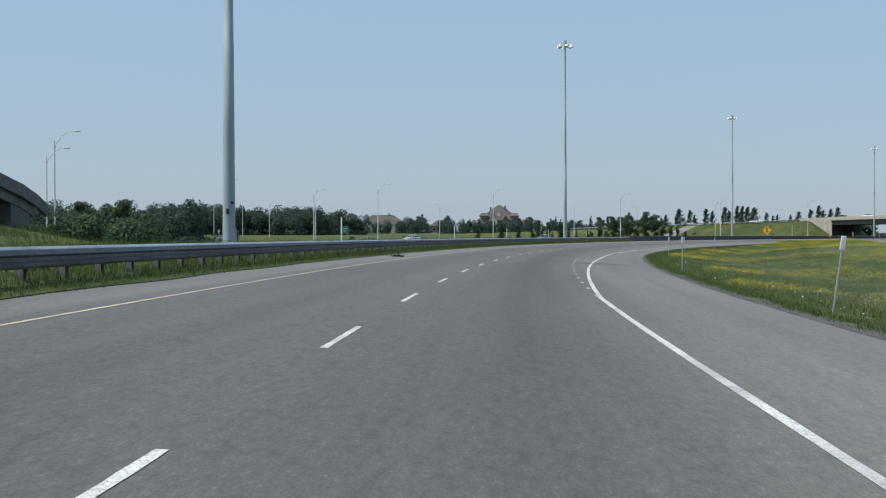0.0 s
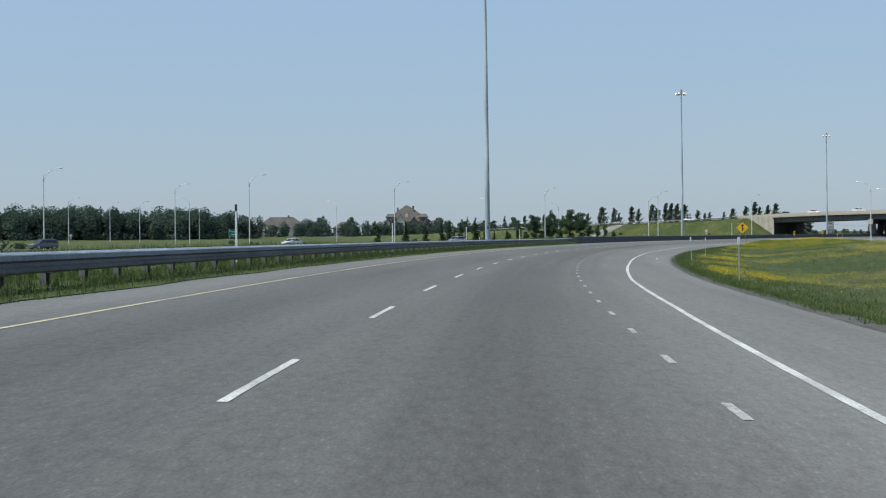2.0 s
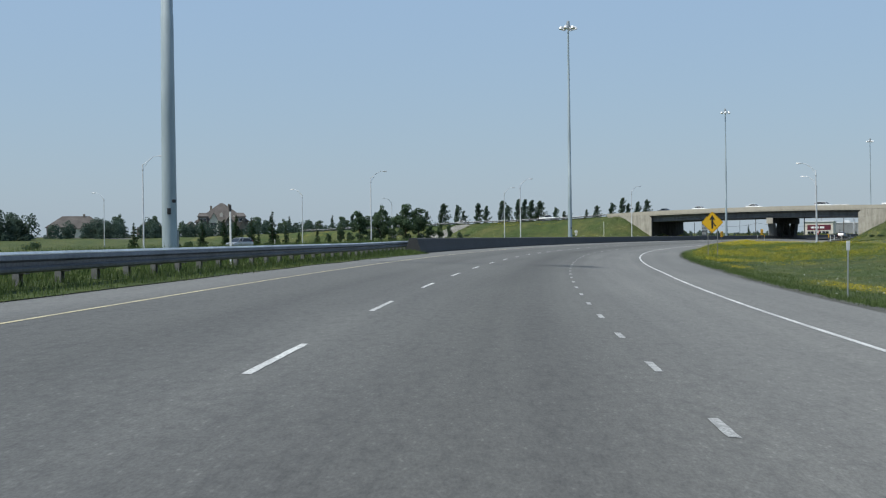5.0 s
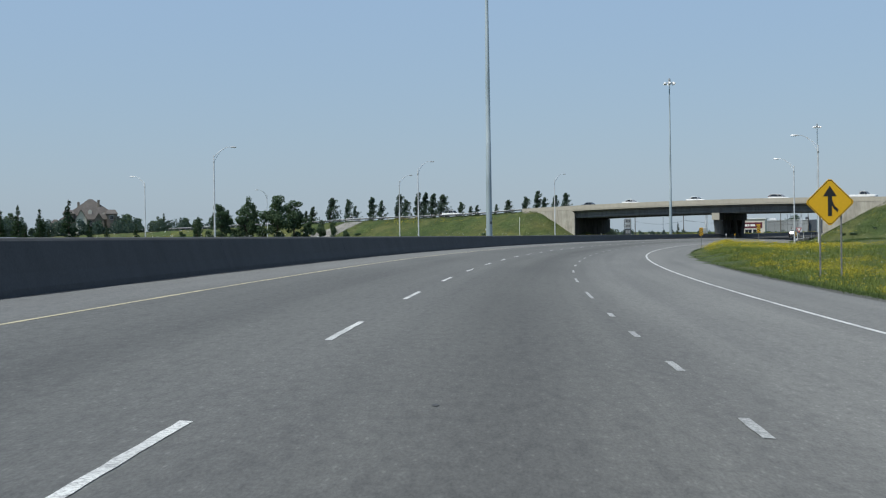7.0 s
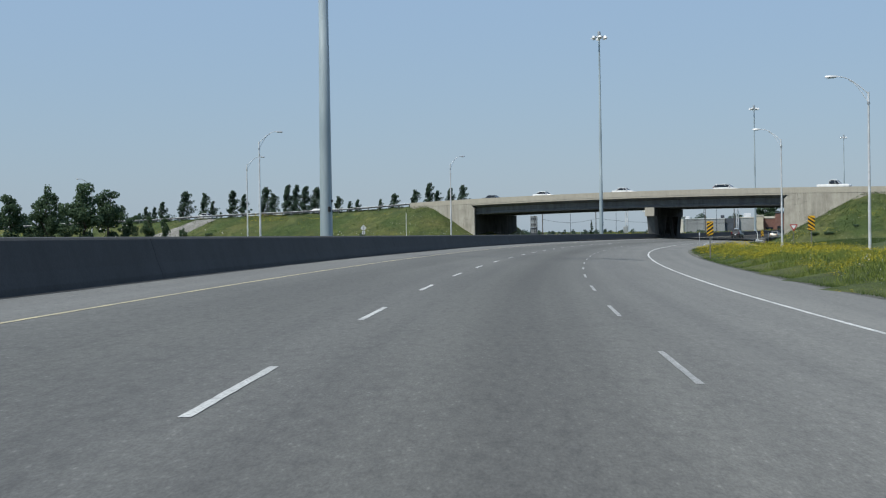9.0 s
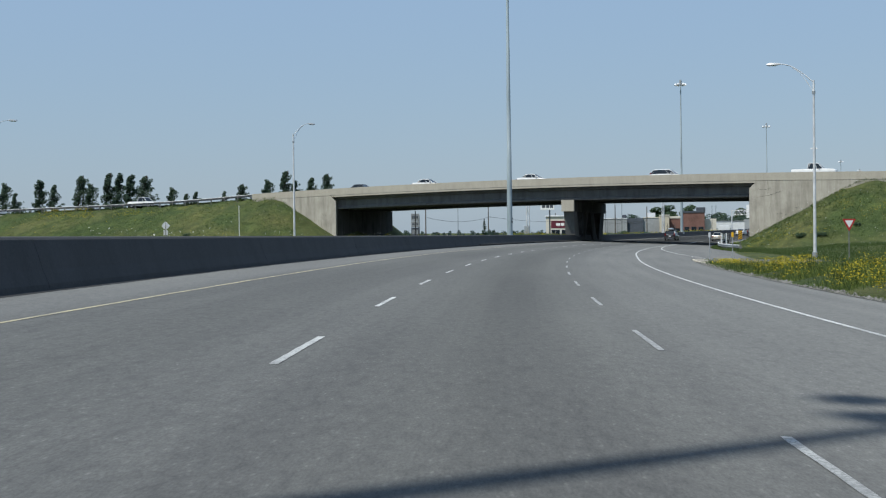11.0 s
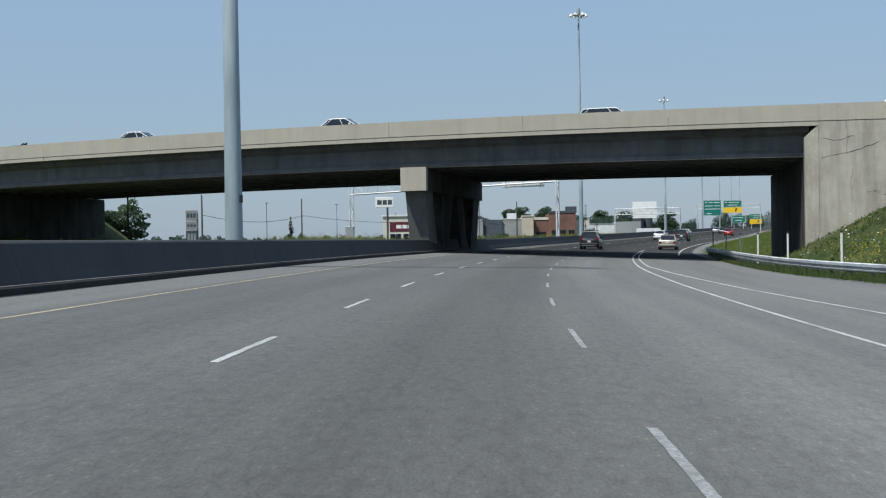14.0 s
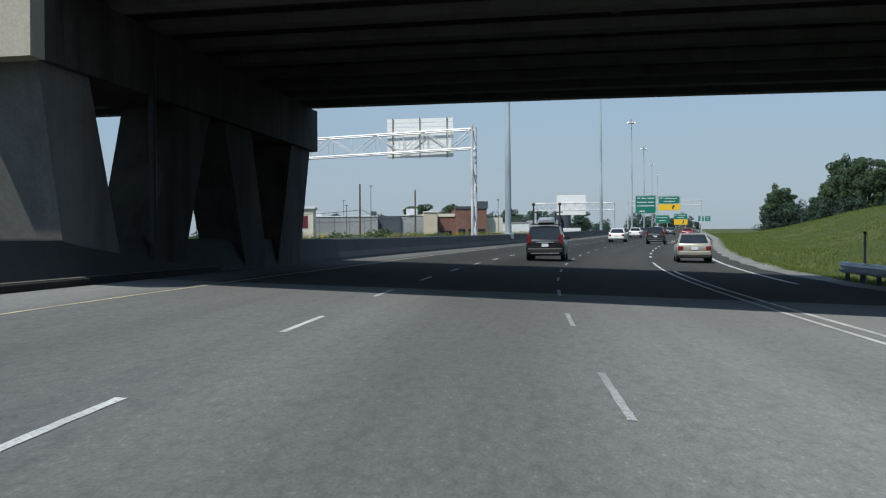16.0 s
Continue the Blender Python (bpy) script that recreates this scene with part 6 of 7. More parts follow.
def hip_roof(x0, x1, y0, y1, z, h, over=0.5, ridge=0.35):
    x0, x1, y0, y1 = x0 - over, x1 + over, y0 - over, y1 + over
    cx, cy, rx = (x0 + x1) / 2, (y0 + y1) / 2, (x1 - x0) * ridge / 2
    return Shape().add([(x0, y0, z), (x1, y0, z), (x1, y1, z), (x0, y1, z), (cx - rx, cy, z + h), (cx + rx, cy, z + h), (x0, y0, z - 0.3), (x1, y0, z - 0.3), (x1, y1, z - 0.3), (x0, y1, z - 0.3)],
                       [(0, 1, 5, 4), (1, 2, 5), (2, 3, 4, 5), (3, 0, 4), (6, 7, 1, 0), (7, 8, 2, 1), (8, 9, 3, 2), (9, 6, 0, 3), (9, 8, 7, 6)])


def window(parent, x, y, z, w, h, frame=None):
    """A window in a wall that faces -y."""
    f = Shape()
    t = 0.09
    for x0, x1, z0, z1 in ((x - t, x, z, z + h), (x + w, x + w + t, z, z + h), (x - t, x + w + t, z - t, z), (x - t, x + w + t, z + h, z + h + t), (x + w / 2 - 0.03, x + w / 2 + 0.03, z, z + h)):
        f.box(x0, x1, y - 0.08, y + 0.04, z0, z1)
    wi = part("window", f, frame or PANEL_WHITE, parent)
    part("pane", Shape().box(x, x + w, y - 0.035, y + 0.02, z, z + h), WINDOW_GLASS, wi)


def block(parent, x0, x1, y0, y1, z0, z1, mat, name="wall"):
    part(name, Shape().bevel_box(x0, x1, y0, y1, z0, z1, 0.03), mat, parent)


def gable(parent, x0, x1, y0, y1, z0, z1, peak, wall):
    """A gabled bay that faces -y: walls, pointed front and two roof slopes."""
    cx = (x0 + x1) / 2
    outline = [(x0, z0), (x1, z0), (x1, z1), (cx, peak), (x0, z1)]
    part("gable_bay", Shape().prism(outline, pose(0, y0, 0), y1 - y0), wall, parent)
    for sx, xe in ((-1, x0), (1, x1)):
        slope = (peak - z1) / (cx - x0)
        xo, zo = xe + sx * 0.5, z1 - 0.5 * slope
        tri_ = [(xo, zo), (cx, peak), (cx, peak + 0.35), (xo, zo + 0.35)]
        part("gable_roof", Shape().prism(tri_, pose(0, y0 - 0.5, 0.02), y1 - y0 + 0.5), ROOF_BROWN, parent)


big = thing("house", "large tan brick house with a many-hipped brown roof", "house", pose(3.6, 865, on_ground(3.6, 865).z, 0, 0, 3))
block(big, -14.5, 14.5, 0, 18, -1, 8.2, BRICK_TAN)
block(big, -13.4, -8.4, -1.5, 8, -1, 11.2, BRICK_TAN)
block(big, 7.8, 12.8, -1.5, 8, -1, 11.0, BRICK_TAN)
block(big, -21, -14, 1, 10, -1, 5.0, STUCCO)
block(big, 14, 21.5, 0, 11, -1, 5.2, BRICK_TAN)
part("roof", hip_roof(-14.5, 14.5, 0, 18, 8.5, 10.6, 1.0, 0.06), ROOF_BROWN, big)
part("roof", hip_roof(-13.4, -8.4, -1.5, 8, 11.5, 2.0, 0.6, 0.6), ROOF_BROWN, big)
part("roof", hip_roof(7.8, 12.8, -1.5, 8, 11.3, 2.2, 0.6, 0.6), ROOF_BROWN, big)
part("roof", hip_roof(-21, -14, 1, 10, 5.3, 3.4, 0.6, 0.2), ROOF_BROWN, big)
part("roof", hip_roof(14, 21.5, 0, 11, 5.5, 3.8, 0.7, 0.2), ROOF_BROWN, big)
gable(big, -7.5, -2.2, -4.5, 3, -1, 8.6, 13.2, STUCCO)
gable(big, 1.2, 6.4, -3.5, 3, -1, 7.4, 11.4, BRICK_TAN)
gable(big, -14.4, -10.8, -4.2, 0, -1, 6.0, 9.6, STUCCO)
gable(big, 9.4, 13.2, -4.8, 0, -1, 5.4, 8.8, BRICK_TAN)
for x0, z0 in ((-0.4, 11.2), (6.6, 9.6)):
    part("dormer", Shape().prism([(x0 - 1.0, z0), (x0 + 1.0, z0), (x0 + 1.0, z0 + 1.5), (x0, z0 + 2.5), (x0 - 1.0, z0 + 1.5)], pose(0, 1.6, 0), 4.0), STUCCO, big)
part("chimney", Shape().bevel_box(-6.6, -5.4, 6, 7.2, 12, 17.6, 0.05), BRICK_TAN, big)
part("chimney", Shape().bevel_box(3.4, 4.6, 5, 6.2, 13, 18.6, 0.05), BRICK_TAN, big)
for x, y, z, w, h in ((-6.4, -4.53, 1.0, 3.0, 2.4), (-6.4, -4.53, 5.0, 3.0, 2.6), (2.4, -3.53, 0.8, 2.8, 2.6), (2.6, -3.53, 4.6, 2.4, 2.0), (-13.8, -4.23, 1.2, 2.4, 2.2), (10.2, -4.83, 1.0, 2.2, 2.2), (9.4, -1.53, 8.4, 1.8, 1.9),
                      (-12.6, -1.53, 8.2, 1.4, 1.9), (-10.4, -1.53, 8.2, 1.2, 1.9), (-19.6, 0.97, 1.2, 2.0, 2.0), (16.0, -0.03, 1.2, 1.8, 2.0), (18.6, -0.03, 1.2, 1.6, 2.0), (-1.2, -0.03, 5.6, 1.6, 2.2), (-1.2, -0.03, 1.0, 1.6, 2.6)):
    window(big, x, y, z, w, h)

low = thing("house", "low brown brick house with a broad hipped roof", "house", pose(-78, 880, on_ground(-78, 880).z, 0, 0, 6))
block(low, -17, 15, 0, 14, -1, 5.4, BRICK_TAN)
block(low, -4, 8, -5, 2, -1, 4.6, STUCCO)
part("roof", hip_roof(-17, 15, 0, 14, 5.7, 6.4, 0.8, 0.45), ROOF_BROWN, low)
gable(low, -13.5, -8.5, -1.6, 3, -1, 4.2, 7.4, STUCCO)
gable(low, 9.5, 14, -2.2, 3, -1, 4.2, 7.0, BRICK_TAN)
part("chimney", Shape().bevel_box(3, 4.2, 6, 7.2, 8, 13.2, 0.05), BRICK_TAN, low)
part("roof", hip_roof(-4, 8, -5, 2, 4.9, 3.0, 0.6, 0.3), ROOF_BROWN, low)
part("garage_door", Shape().bevel_box(-2.6, 6.4, -5.1, -4.98, -0.2, 3.2, 0.02), STUCCO, low)
for x, y in ((-15.8, -0.03), (-12.2, -1.63), (-7, -0.03), (10.6, -2.23)):
    window(low, x, y, 1.0, 2.0, 2.2)
low2 = thing("house", "small brown house half hidden by trees", "house", pose(-38, 890, on_ground(-38, 890).z, 0, 0, 3))
block(low2, -8, 8, 0, 10, -1, 4.2, BRICK_TAN)
part("roof", hip_roof(-8, 8, 0, 10, 4.4, 4.2, 0.6, 0.3), ROOF_BROWN, low2)
for x in (-6, -2, 3):
    window(low2, x, -0.03, 0.9, 1.9, 1.9)

# ---------- shops and sheds beyond the bridge ----------
store = thing("retail_store", "long low retail building of grey panels and red brick", "building", pose(304.4, 726.4, 0, 0, 0, -33))
block(store, 0, 23, 0, 30, -0.5, 7.0, PANEL_GREY)
block(store, 23, 29, 1.2, 30, -0.5, 7.2, PANEL_DARK)
block(store, 29, 35, 2.0, 30, -0.5, 7.2, PANEL_GREY)
block(store, 35, 38.6, 0.5, 30, -0.5, 8.0, PANEL_BEIGE)
block(store, 38.6, 43.4, 2.5, 30, -0.5, 7.4, BRICK_RED)
block(store, 43.4, 51.6, 0.5, 30, -0.5, 8.9, BRICK_RED)
block(store, 51.6, 56, 3, 30, -0.5, 6.6, STUCCO)
for k in range(1, 6):
    part("panel_joint", Shape().box(k * 3.9 - 0.04, k * 3.9 + 0.04, -0.035, 0.0, 0, 7.0), PANEL_DARK, store)
part("parapet_cap", Shape().bevel_box(-0.15, 23.1, -0.15, 0.25, 7.0, 7.25, 0.03), PANEL_WHITE, store)
part("parapet_cap", Shape().bevel_box(28.9, 35.1, 1.85, 2.3, 7.2, 7.5, 0.03), STUCCO, store)
part("parapet_cap", Shape().bevel_box(34.8, 38.8, 0.3, 0.8, 8.0, 8.3, 0.03), STUCCO, store)
part("parapet_cap", Shape().bevel_box(38.7, 43.3, 2.3, 2.8, 6.9, 7.7, 0.03), STUCCO, store)
part("parapet_cap", Shape().bevel_box(43.2, 51.8, 0.3, 0.8, 8.9, 9.6, 0.03), PANEL_DARK, store)
part("corner_tower", Shape().bevel_box(48.6, 51.9, 0.35, 4.0, 8.9, 10.9, 0.05), PANEL_DARK, store)
part("roof_unit", Shape().bevel_box(30.5, 33.5, 8, 12, 7.2, 9.2, 0.05), PANEL_WHITE, store)
part("roof_unit", Shape().bevel_box(5, 8, 9, 12, 7.2, 8.3, 0.05), PANEL_WHITE, store)
part("roof_unit", Shape().bevel_box(21, 22.5, 9, 11, 7.2, 8.6, 0.05), PANEL_DARK, store)
part("doorway", Shape().bevel_box(39.5, 42.5, 2.38, 2.6, 0, 3.2, 0.03), WINDOW_GLASS, store)
for x in (44.2, 46.8, 49.4):
    window(store, x, 0.47, 1.0, 1.7, 2.6, PANEL_DARK)

shed = thing("warehouse", "white low warehouse beyond the shops", "building", pose(402, 786, 0, 0, 0, -35))
block(shed, 0, 30, 0, 20, -0.5, 6.4, PANEL_WHITE)
block(shed, 24, 34, -2, 12, -0.5, 7.2, PANEL_GREY)
part("parapet_cap", Shape().bevel_box(-0.2, 30.2, -0.2, 0.2, 6.4, 6.7, 0.03), PANEL_GREY, shed)
for x in (3, 9, 15):
    part("dock_door", Shape().bevel_box(x, x + 3.2, -0.06, 0.02, 0, 3.6, 0.02), PANEL_GREY, shed)
tower = thing("silo", "dark blue-grey plant silos", "silo", pose(436, 775, 0, 0, 0, 0))
for x in (0, 4.6):
    part("tank", Shape().tube([(x, 0, -0.5), (x, 0, 9.5), (x, 0, 10.6)], [2.0, 2.0, 0.4], 16), PANEL_DARK, tower, smooth=True)

shop = thing("shop", "pale shop with a maroon sign band", "shop", pose(248.9, 639.2, 0, 0, 0, -32))
block(shop, 0, 12, 0, 10, -0.5, 6.6, STUCCO)
part("roof_edge", Shape().bevel_box(-0.3, 12.3, -0.3, 10.3, 6.6, 7.0, 0.04), PANEL_WHITE, shop)
fas = part("sign_band", Shape().bevel_box(1.5, 11.0, -0.1, 0.02, 3.2, 5.4, 0.02), MAROON, shop, "maroon sign band with unreadable writing")
for x0, x1 in ((3.0, 4.2), (4.4, 5.4), (5.6, 6.2), (6.6, 8.4)):
    part("text_bar", Shape().box(x0, x1, -0.125, -0.1, 3.9, 4.7), SIGN_WHITE, fas)
for x in (1.6, 4.6, 7.6):
    window(shop, x, -0.03, 0.8, 2.5, 1.9, PANEL_WHITE)
pylon = thing("shop_pylon", "tall pole sign with a pale blank board", "sign", pose(243.8, 627.5, 0, 0, 0, -32))
part("pole", Shape().tube([(0, 0, -0.4), (0, 0, 8.6)], 0.22, 8), PANEL_DARK, pylon, smooth=True)
bd = part("board", Shape().bevel_box(-2.6, 1.4, -0.25, 0.25, 8.4, 10.6, 0.05), SIGN_WHITE, pylon)
for x0, x1 in ((-2.2, -1.2), (-1.0, -0.1), (0.1, 1.0)):
    part("text_bar", Shape().box(x0, x1, -0.27, -0.25, 9.0, 10.0), PANEL_DARK, bd)
pyl2 = thing("shop_pylon", "free-standing pylon sign with grey and pale panels", "sign", pose(184.1, 584.2, 0, 0, 0, -22))
part("pole", Shape().tube([(0.9, 0.3, -0.4), (0.9, 0.3, 6.2)], 0.16, 8), PANEL_DARK, pyl2)
for z0, z1, mt in ((4.9, 6.6, PANEL_GREY), (3.4, 4.8, PANEL_GREY), (1.2, 3.3, PANEL_DARK)):
    bd = part("panel", Shape().bevel_box(-0.95, 0.95, -0.15, 0.15, z0, z1, 0.03), mt, pyl2)
    for k in range(3):
        part("text_bar", Shape().box(-0.7 + k * 0.5, -0.35 + k * 0.5, -0.165, -0.15, z0 + 0.5, z1 - 0.5), PANEL_DARK if z0 > 3 else PANEL_GREY, bd)

# trucks and trailers parked by the shops
for x, y, w, a in ((388, 745, 4.5, -40), (420, 757, 9, -40)):
    tk = thing("box_trailer", "white box trailer parked beyond the motorway", "trailer", pose(x, y, 0, 0, 0, a))
    part("box", Shape().bevel_box(0, w, 0, 2.5, 1.2, 4.4, 0.05), PANEL_WHITE, tk)
    part("chassis", Shape().bevel_box(0.2, w - 0.2, 0.3, 2.2, 0.8, 1.2, 0.05), PLASTIC, tk)
    for xx in (0.8, w - 0.8):
        part("wheel", Shape().tube([(xx, 0.1, 0.5), (xx, 0.45, 0.5)], 0.5, 14), TYRE, tk)

# ---------- utility poles and wires ----------
POLES = [(180, 568, 8.6), (210.5, 599, 9.2), (239.7, 585, 8.4), (255.7, 595, 8.0), (292, 712, 9.5)]


def utility_pole(x, y, h):
    root = thing("utility_pole", "weathered bare wooden utility pole with a small bracket", "utility pole", pose(x, y, on_ground(x, y).z, 0, 0, 40), group="utility poles beyond the motorway")
    part("pole", Shape().tube([(0, 0, -0.5), (0, 0, h)], [0.16, 0.11], 8), WOOD_POLE, root, smooth=True)
    part("bracket", Shape().bevel_box(-0.05, 0.55, -0.04, 0.04, h - 3.25, h - 3.15, 0.01), PANEL_DARK, root)


for x, y, h in POLES:
    utility_pole(x, y, h)
order = sorted(POLES)
for off in (0.3,):
    wire = Shape()
    for (xa, ya, ha), (xb, yb, hb) in zip(order, order[1:]):
        pts = []
        for t in np.linspace(0, 1, 9):
            pts.append((xa + (xb - xa) * t + off * 0.7, ya + (yb - ya) * t - off * 0.7, (ha - 3.2) + (hb - ha) * t - 1.1 * 4 * t * (1 - t)))
        wire.tube(pts, 0.035, 4)
    single("power_line", wire, SIGN_BLACK, "thin sagging dark overhead wires between the poles", "wire")
# plain lamp standards of the car park
for x, y, h in ((262, 690, 11), (285, 655, 12), (330, 742, 12), (345, 690, 11), (372, 725, 12), (225, 650, 10), (300, 690, 9)):
    st_ = thing("car_park_lamp", "thin dark lamp standard in the car park", "street lamp", pose(x, y, 0, 0, 0, 35), group="car park lamps")
    part("column", Shape().tube([(0, 0, -0.3), (0, 0, h)], [0.10, 0.06], 6), PANEL_DARK, st_)
    part("lamp_head", Shape().bevel_box(-0.7, 0.7, -0.14, 0.14, h, h + 0.12, 0.03), PANEL_DARK, st_)

# ---------- bridge seen at the far left at the start ----------
far_bridge = thing("overpass", "grey concrete flyover on the wooded slope", "bridge", pose(-46.4, 113.6, 0, 0, 0, 90))
fb = Shape()
fb.loft([[(x_, y_, z_) for y_, z_ in ((0, t_ - 1.3), (0.35, t_ - 1.3), (0.35, t_), (0, t_))] for x_, t_ in ((-24, 9.6), (-8, 8.2), (0, 7.4), (6, 6.5), (10, 5.6), (13, 4.6))])
# parapet takes the darkened girder tone so that it looks shaded
part("parapet", fb, CONCRETE_GIRDER, far_bridge)
part("deck", Shape().loft([[(x_, y_, z_) for y_, z_ in ((0.4, t_ - 2.3), (9, t_ - 2.3), (9, t_ - 1.0), (0.4, t_ - 1.0))] for x_, t_ in ((-24, 9.6), (-8, 8.2), (0, 7.4), (6, 6.5), (10, 5.6))]), CONCRETE_GIRDER, far_bridge)
part("abutment_wall", Shape().bevel_box(4, 9, 0.5, 8.5, -1, 5.2, 0.05), CONCRETE_GIRDER, far_bridge)
part("pier_leg", Shape().bevel_box(-4.6, -3.6, 1.5, 7.5, -1, 6.2, 0.05), CONCRETE_PIER, far_bridge)

# ---------- rocky gully on the embankment ----------
gul = Shape()
rg = random.Random(8)
rings = []
for t in np.linspace(0, 1, 9):
    row = []
    for k in (-1, -0.4, 0.4, 1):
        w = bridge_point(-70 - 10 * t + k * (3.0 + 3.2 * t) + rg.uniform(-0.3, 0.3), -0.5 - 11.5 * t)
        row.append(on_ground(w.x, w.y, 0.10 - 0.10 * abs(k)))
    rings.append(row)
gul.loft(rings, closed=False, cap=False)
single("gravel_gully", gul, GRAVEL, "pale gravel wash down the grassy embankment", "gravel", kind="structure")

# ---------- grass, flowers and litter ----------


def tufts(name, spots, h0, h1, blades, seed, mat, label, lean=0.35, wide=0.02):
    """Bunches of narrow blades at the given points."""
    r = np.random.RandomState(seed)
    P = np.repeat(np.asarray(spots, float), blades, axis=0)
    n = len(P)
    a = r.uniform(0, 2 * math.pi, n)
    h = r.uniform(h0, h1, n)
    base = P + np.stack([r.normal(scale=0.09, size=n), r.normal(scale=0.09, size=n), np.full(n, -0.03)], 1)
    tip = base + np.stack([np.cos(a) * h * lean * r.uniform(0.2, 1.2, n), np.sin(a) * h * lean * r.uniform(0.2, 1.2, n), h], 1)
    side = np.stack([-np.sin(a), np.cos(a), np.zeros(n)], 1) * (wide * r.uniform(0.7, 1.4, (n, 1)))
    v = np.stack([base - side, base + side, tip], 1).reshape(-1, 3)
    f = np.arange(n * 3).reshape(-1, 3)
    tagged(new(name, flat_mesh(name, v, f, mat)), label, "grass", kind="stuff")


def scatter(n, s0, s1, d_of, seed, dz=0.0):
    """Points on the ground beside the road."""
    r = np.random.RandomState(seed)
    s = r.uniform(s0, s1, n)
    d = d_of(s, r)
    h = np.interp(s, GRID_S, turn_s)
    x = np.interp(s, GRID_S, line_x) + d * np.cos(h)
    y = np.interp(s, GRID_S, line_y) - d * np.sin(h)
    return s, d, x, y


def patchy(x, y, f, seed, lo):
    return np.array([noise.noise(Vector((a * f, b * f, seed))) for a, b in zip(x, y)]) > lo


# left verge below the rail
s, d, x, y = scatter(22000, -25, 214, lambda s, r: -5.25 - 2.6 * r.power(0.9, len(s)), 31)
z = -0.048 * d + 0.016 + 0.10 * soft(-5.2, -6.4, d) - 0.25 * soft(-6.6, -7.6, d)
tufts("verge_grass_left", np.stack([x, y, z], 1), 0.06, 0.22, 5, 32, BLADE, "long unmown grass under the guard rail", 0.6, 0.008)
# right verge and island
s, d, x, y = scatter(48000, -20, 392, lambda s, r: right_edge(s) + 0.3 + 16 * r.power(0.75, len(s)) ** 1.7, 33)
keep = np.abs(d - ramp_d(s)) > 3.9
x, y = x[keep], y[keep]
tufts("verge_grass_right", np.stack([x, y, ground_height(x, y)], 1), 0.05, 0.20, 5, 34, BLADE, "rough meadow grass on the inside of the bend", 0.7, 0.009)
# ragged fringe creeping over the edge of the shoulder
s, d, x, y = scatter(16000, -15, 392, lambda s, r: right_edge(s) + 0.06 + 0.75 * r.power(1.6, len(s)), 81)
keep = patchy(x, y, 0.5, 17.0, -0.22)
tufts("edge_fringe", np.stack([x, y, -0.048 * d], 1)[keep], 0.03, 0.13, 5, 82, BLADE, "ragged low grass creeping over the shoulder edge", 0.9, 0.009)
# tall grass behind the barrier
s, d, x, y = scatter(14000, 215, 640, lambda s, r: -7.0 - 9 * r.power(0.8, len(s)), 35)
tufts("median_grass", np.stack([x, y, ground_height(x, y)], 1), 0.3, 0.8, 4, 36, BLADE, "tall grass growing behind the median barrier", 0.4, 0.012)


# rank growth behind the guard rail
s, d, x, y = scatter(22000, 5, 250, lambda s, r: -8.2 - 22 * r.power(0.8, len(s)), 95)
keep = (np.abs(d - opp_d(s)) > 9.5) & patchy(x, y, 0.09, 29.0, -0.18)
tufts("verge_weeds", np.stack([x, y, ground_height(x, y)], 1)[keep], 0.2, 0.75, 4, 96, BLADE, "rank dark weeds behind the guard rail", 0.6, 0.022)
# rough grass on the slope beyond the bridge
s, d, x, y = scatter(70000, 497, 780, lambda s, r: right_edge(s) + 1.2 + 36 * r.power(0.9, len(s)), 39)
tufts("slope_grass", np.stack([x, y, ground_height(x, y)], 1), 0.06, 0.24, 5, 40, BLADE_PALE, "rough grass on the slope beyond the bridge", 0.6, 0.016)
# weeds across the median meadow
s, d, x, y = scatter(26000, 20, 420, lambda s, r: -8.5 - 42 * r.power(0.8, len(s)), 37)
keep = np.abs(d - opp_d(s)) > 9.5
x, y = x[keep], y[keep]
keep = patchy(x, y, 0.12, 6.0, -0.1)
x, y = x[keep], y[keep]
tufts("meadow_weeds", np.stack([x, y, ground_height(x, y)], 1), 0.15, 0.7, 3, 38, BLADE, "tall weeds scattered over the median meadow", 0.5, 0.02)


s, d, x, y = scatter(16000, 222, 420, lambda s, r: -8.0 - 26 * r.power(0.8, len(s)), 52)
keep = np.abs(d - opp_d(s)) > 9.5
x, y = x[keep], y[keep]
keep = patchy(x, y, 0.1, 11.0, -0.15)
x, y = x[keep], y[keep]
tufts("tall_weeds", np.stack([x, y, ground_height(x, y)], 1), 0.4, 1.0, 4, 53, BLADE, "tall rank weeds behind the median barrier", 0.35, 0.016)


# ragged growth and loose stones at the tip of the island
s, d, x, y = scatter(2600, 352, 389.5, lambda s, r: right_edge(s) + 0.5 + r.uniform(0, 1, len(s)) * np.maximum(ramp_d(s) - 4.2 - right_edge(s), 0.9), 56)
tufts("island_tip_grass", np.stack([x, y, ground_height(x, y) + 0.02], 1), 0.12, 0.5, 5, 57, BLADE, "ragged dark grass at the tip of the island", 0.6, 0.012)
s, d, x, y = scatter(1500, 345, 392, lambda s, r: right_edge(s) + 0.05 + 0.6 * r.power(0.8, len(s)), 58)
r_ = np.random.RandomState(59)
k_ = r_.uniform(0.012, 0.05, len(s)) * (1 + 1.2 * (r_.rand(len(s)) > 0.94))
cx = np.stack([x, y, -0.048 * d + 0.004], 1)
corner = np.array([(-1, -0.8, -0.4), (0.9, -1, -0.4), (1, 0.7, -0.4), (-0.8, 1, -0.4), (0.1, 0, 0.75)])
tw = r_.uniform(0, 6.28, len(s))
cs_, sn_ = np.cos(tw)[:, None], np.sin(tw)[:, None]
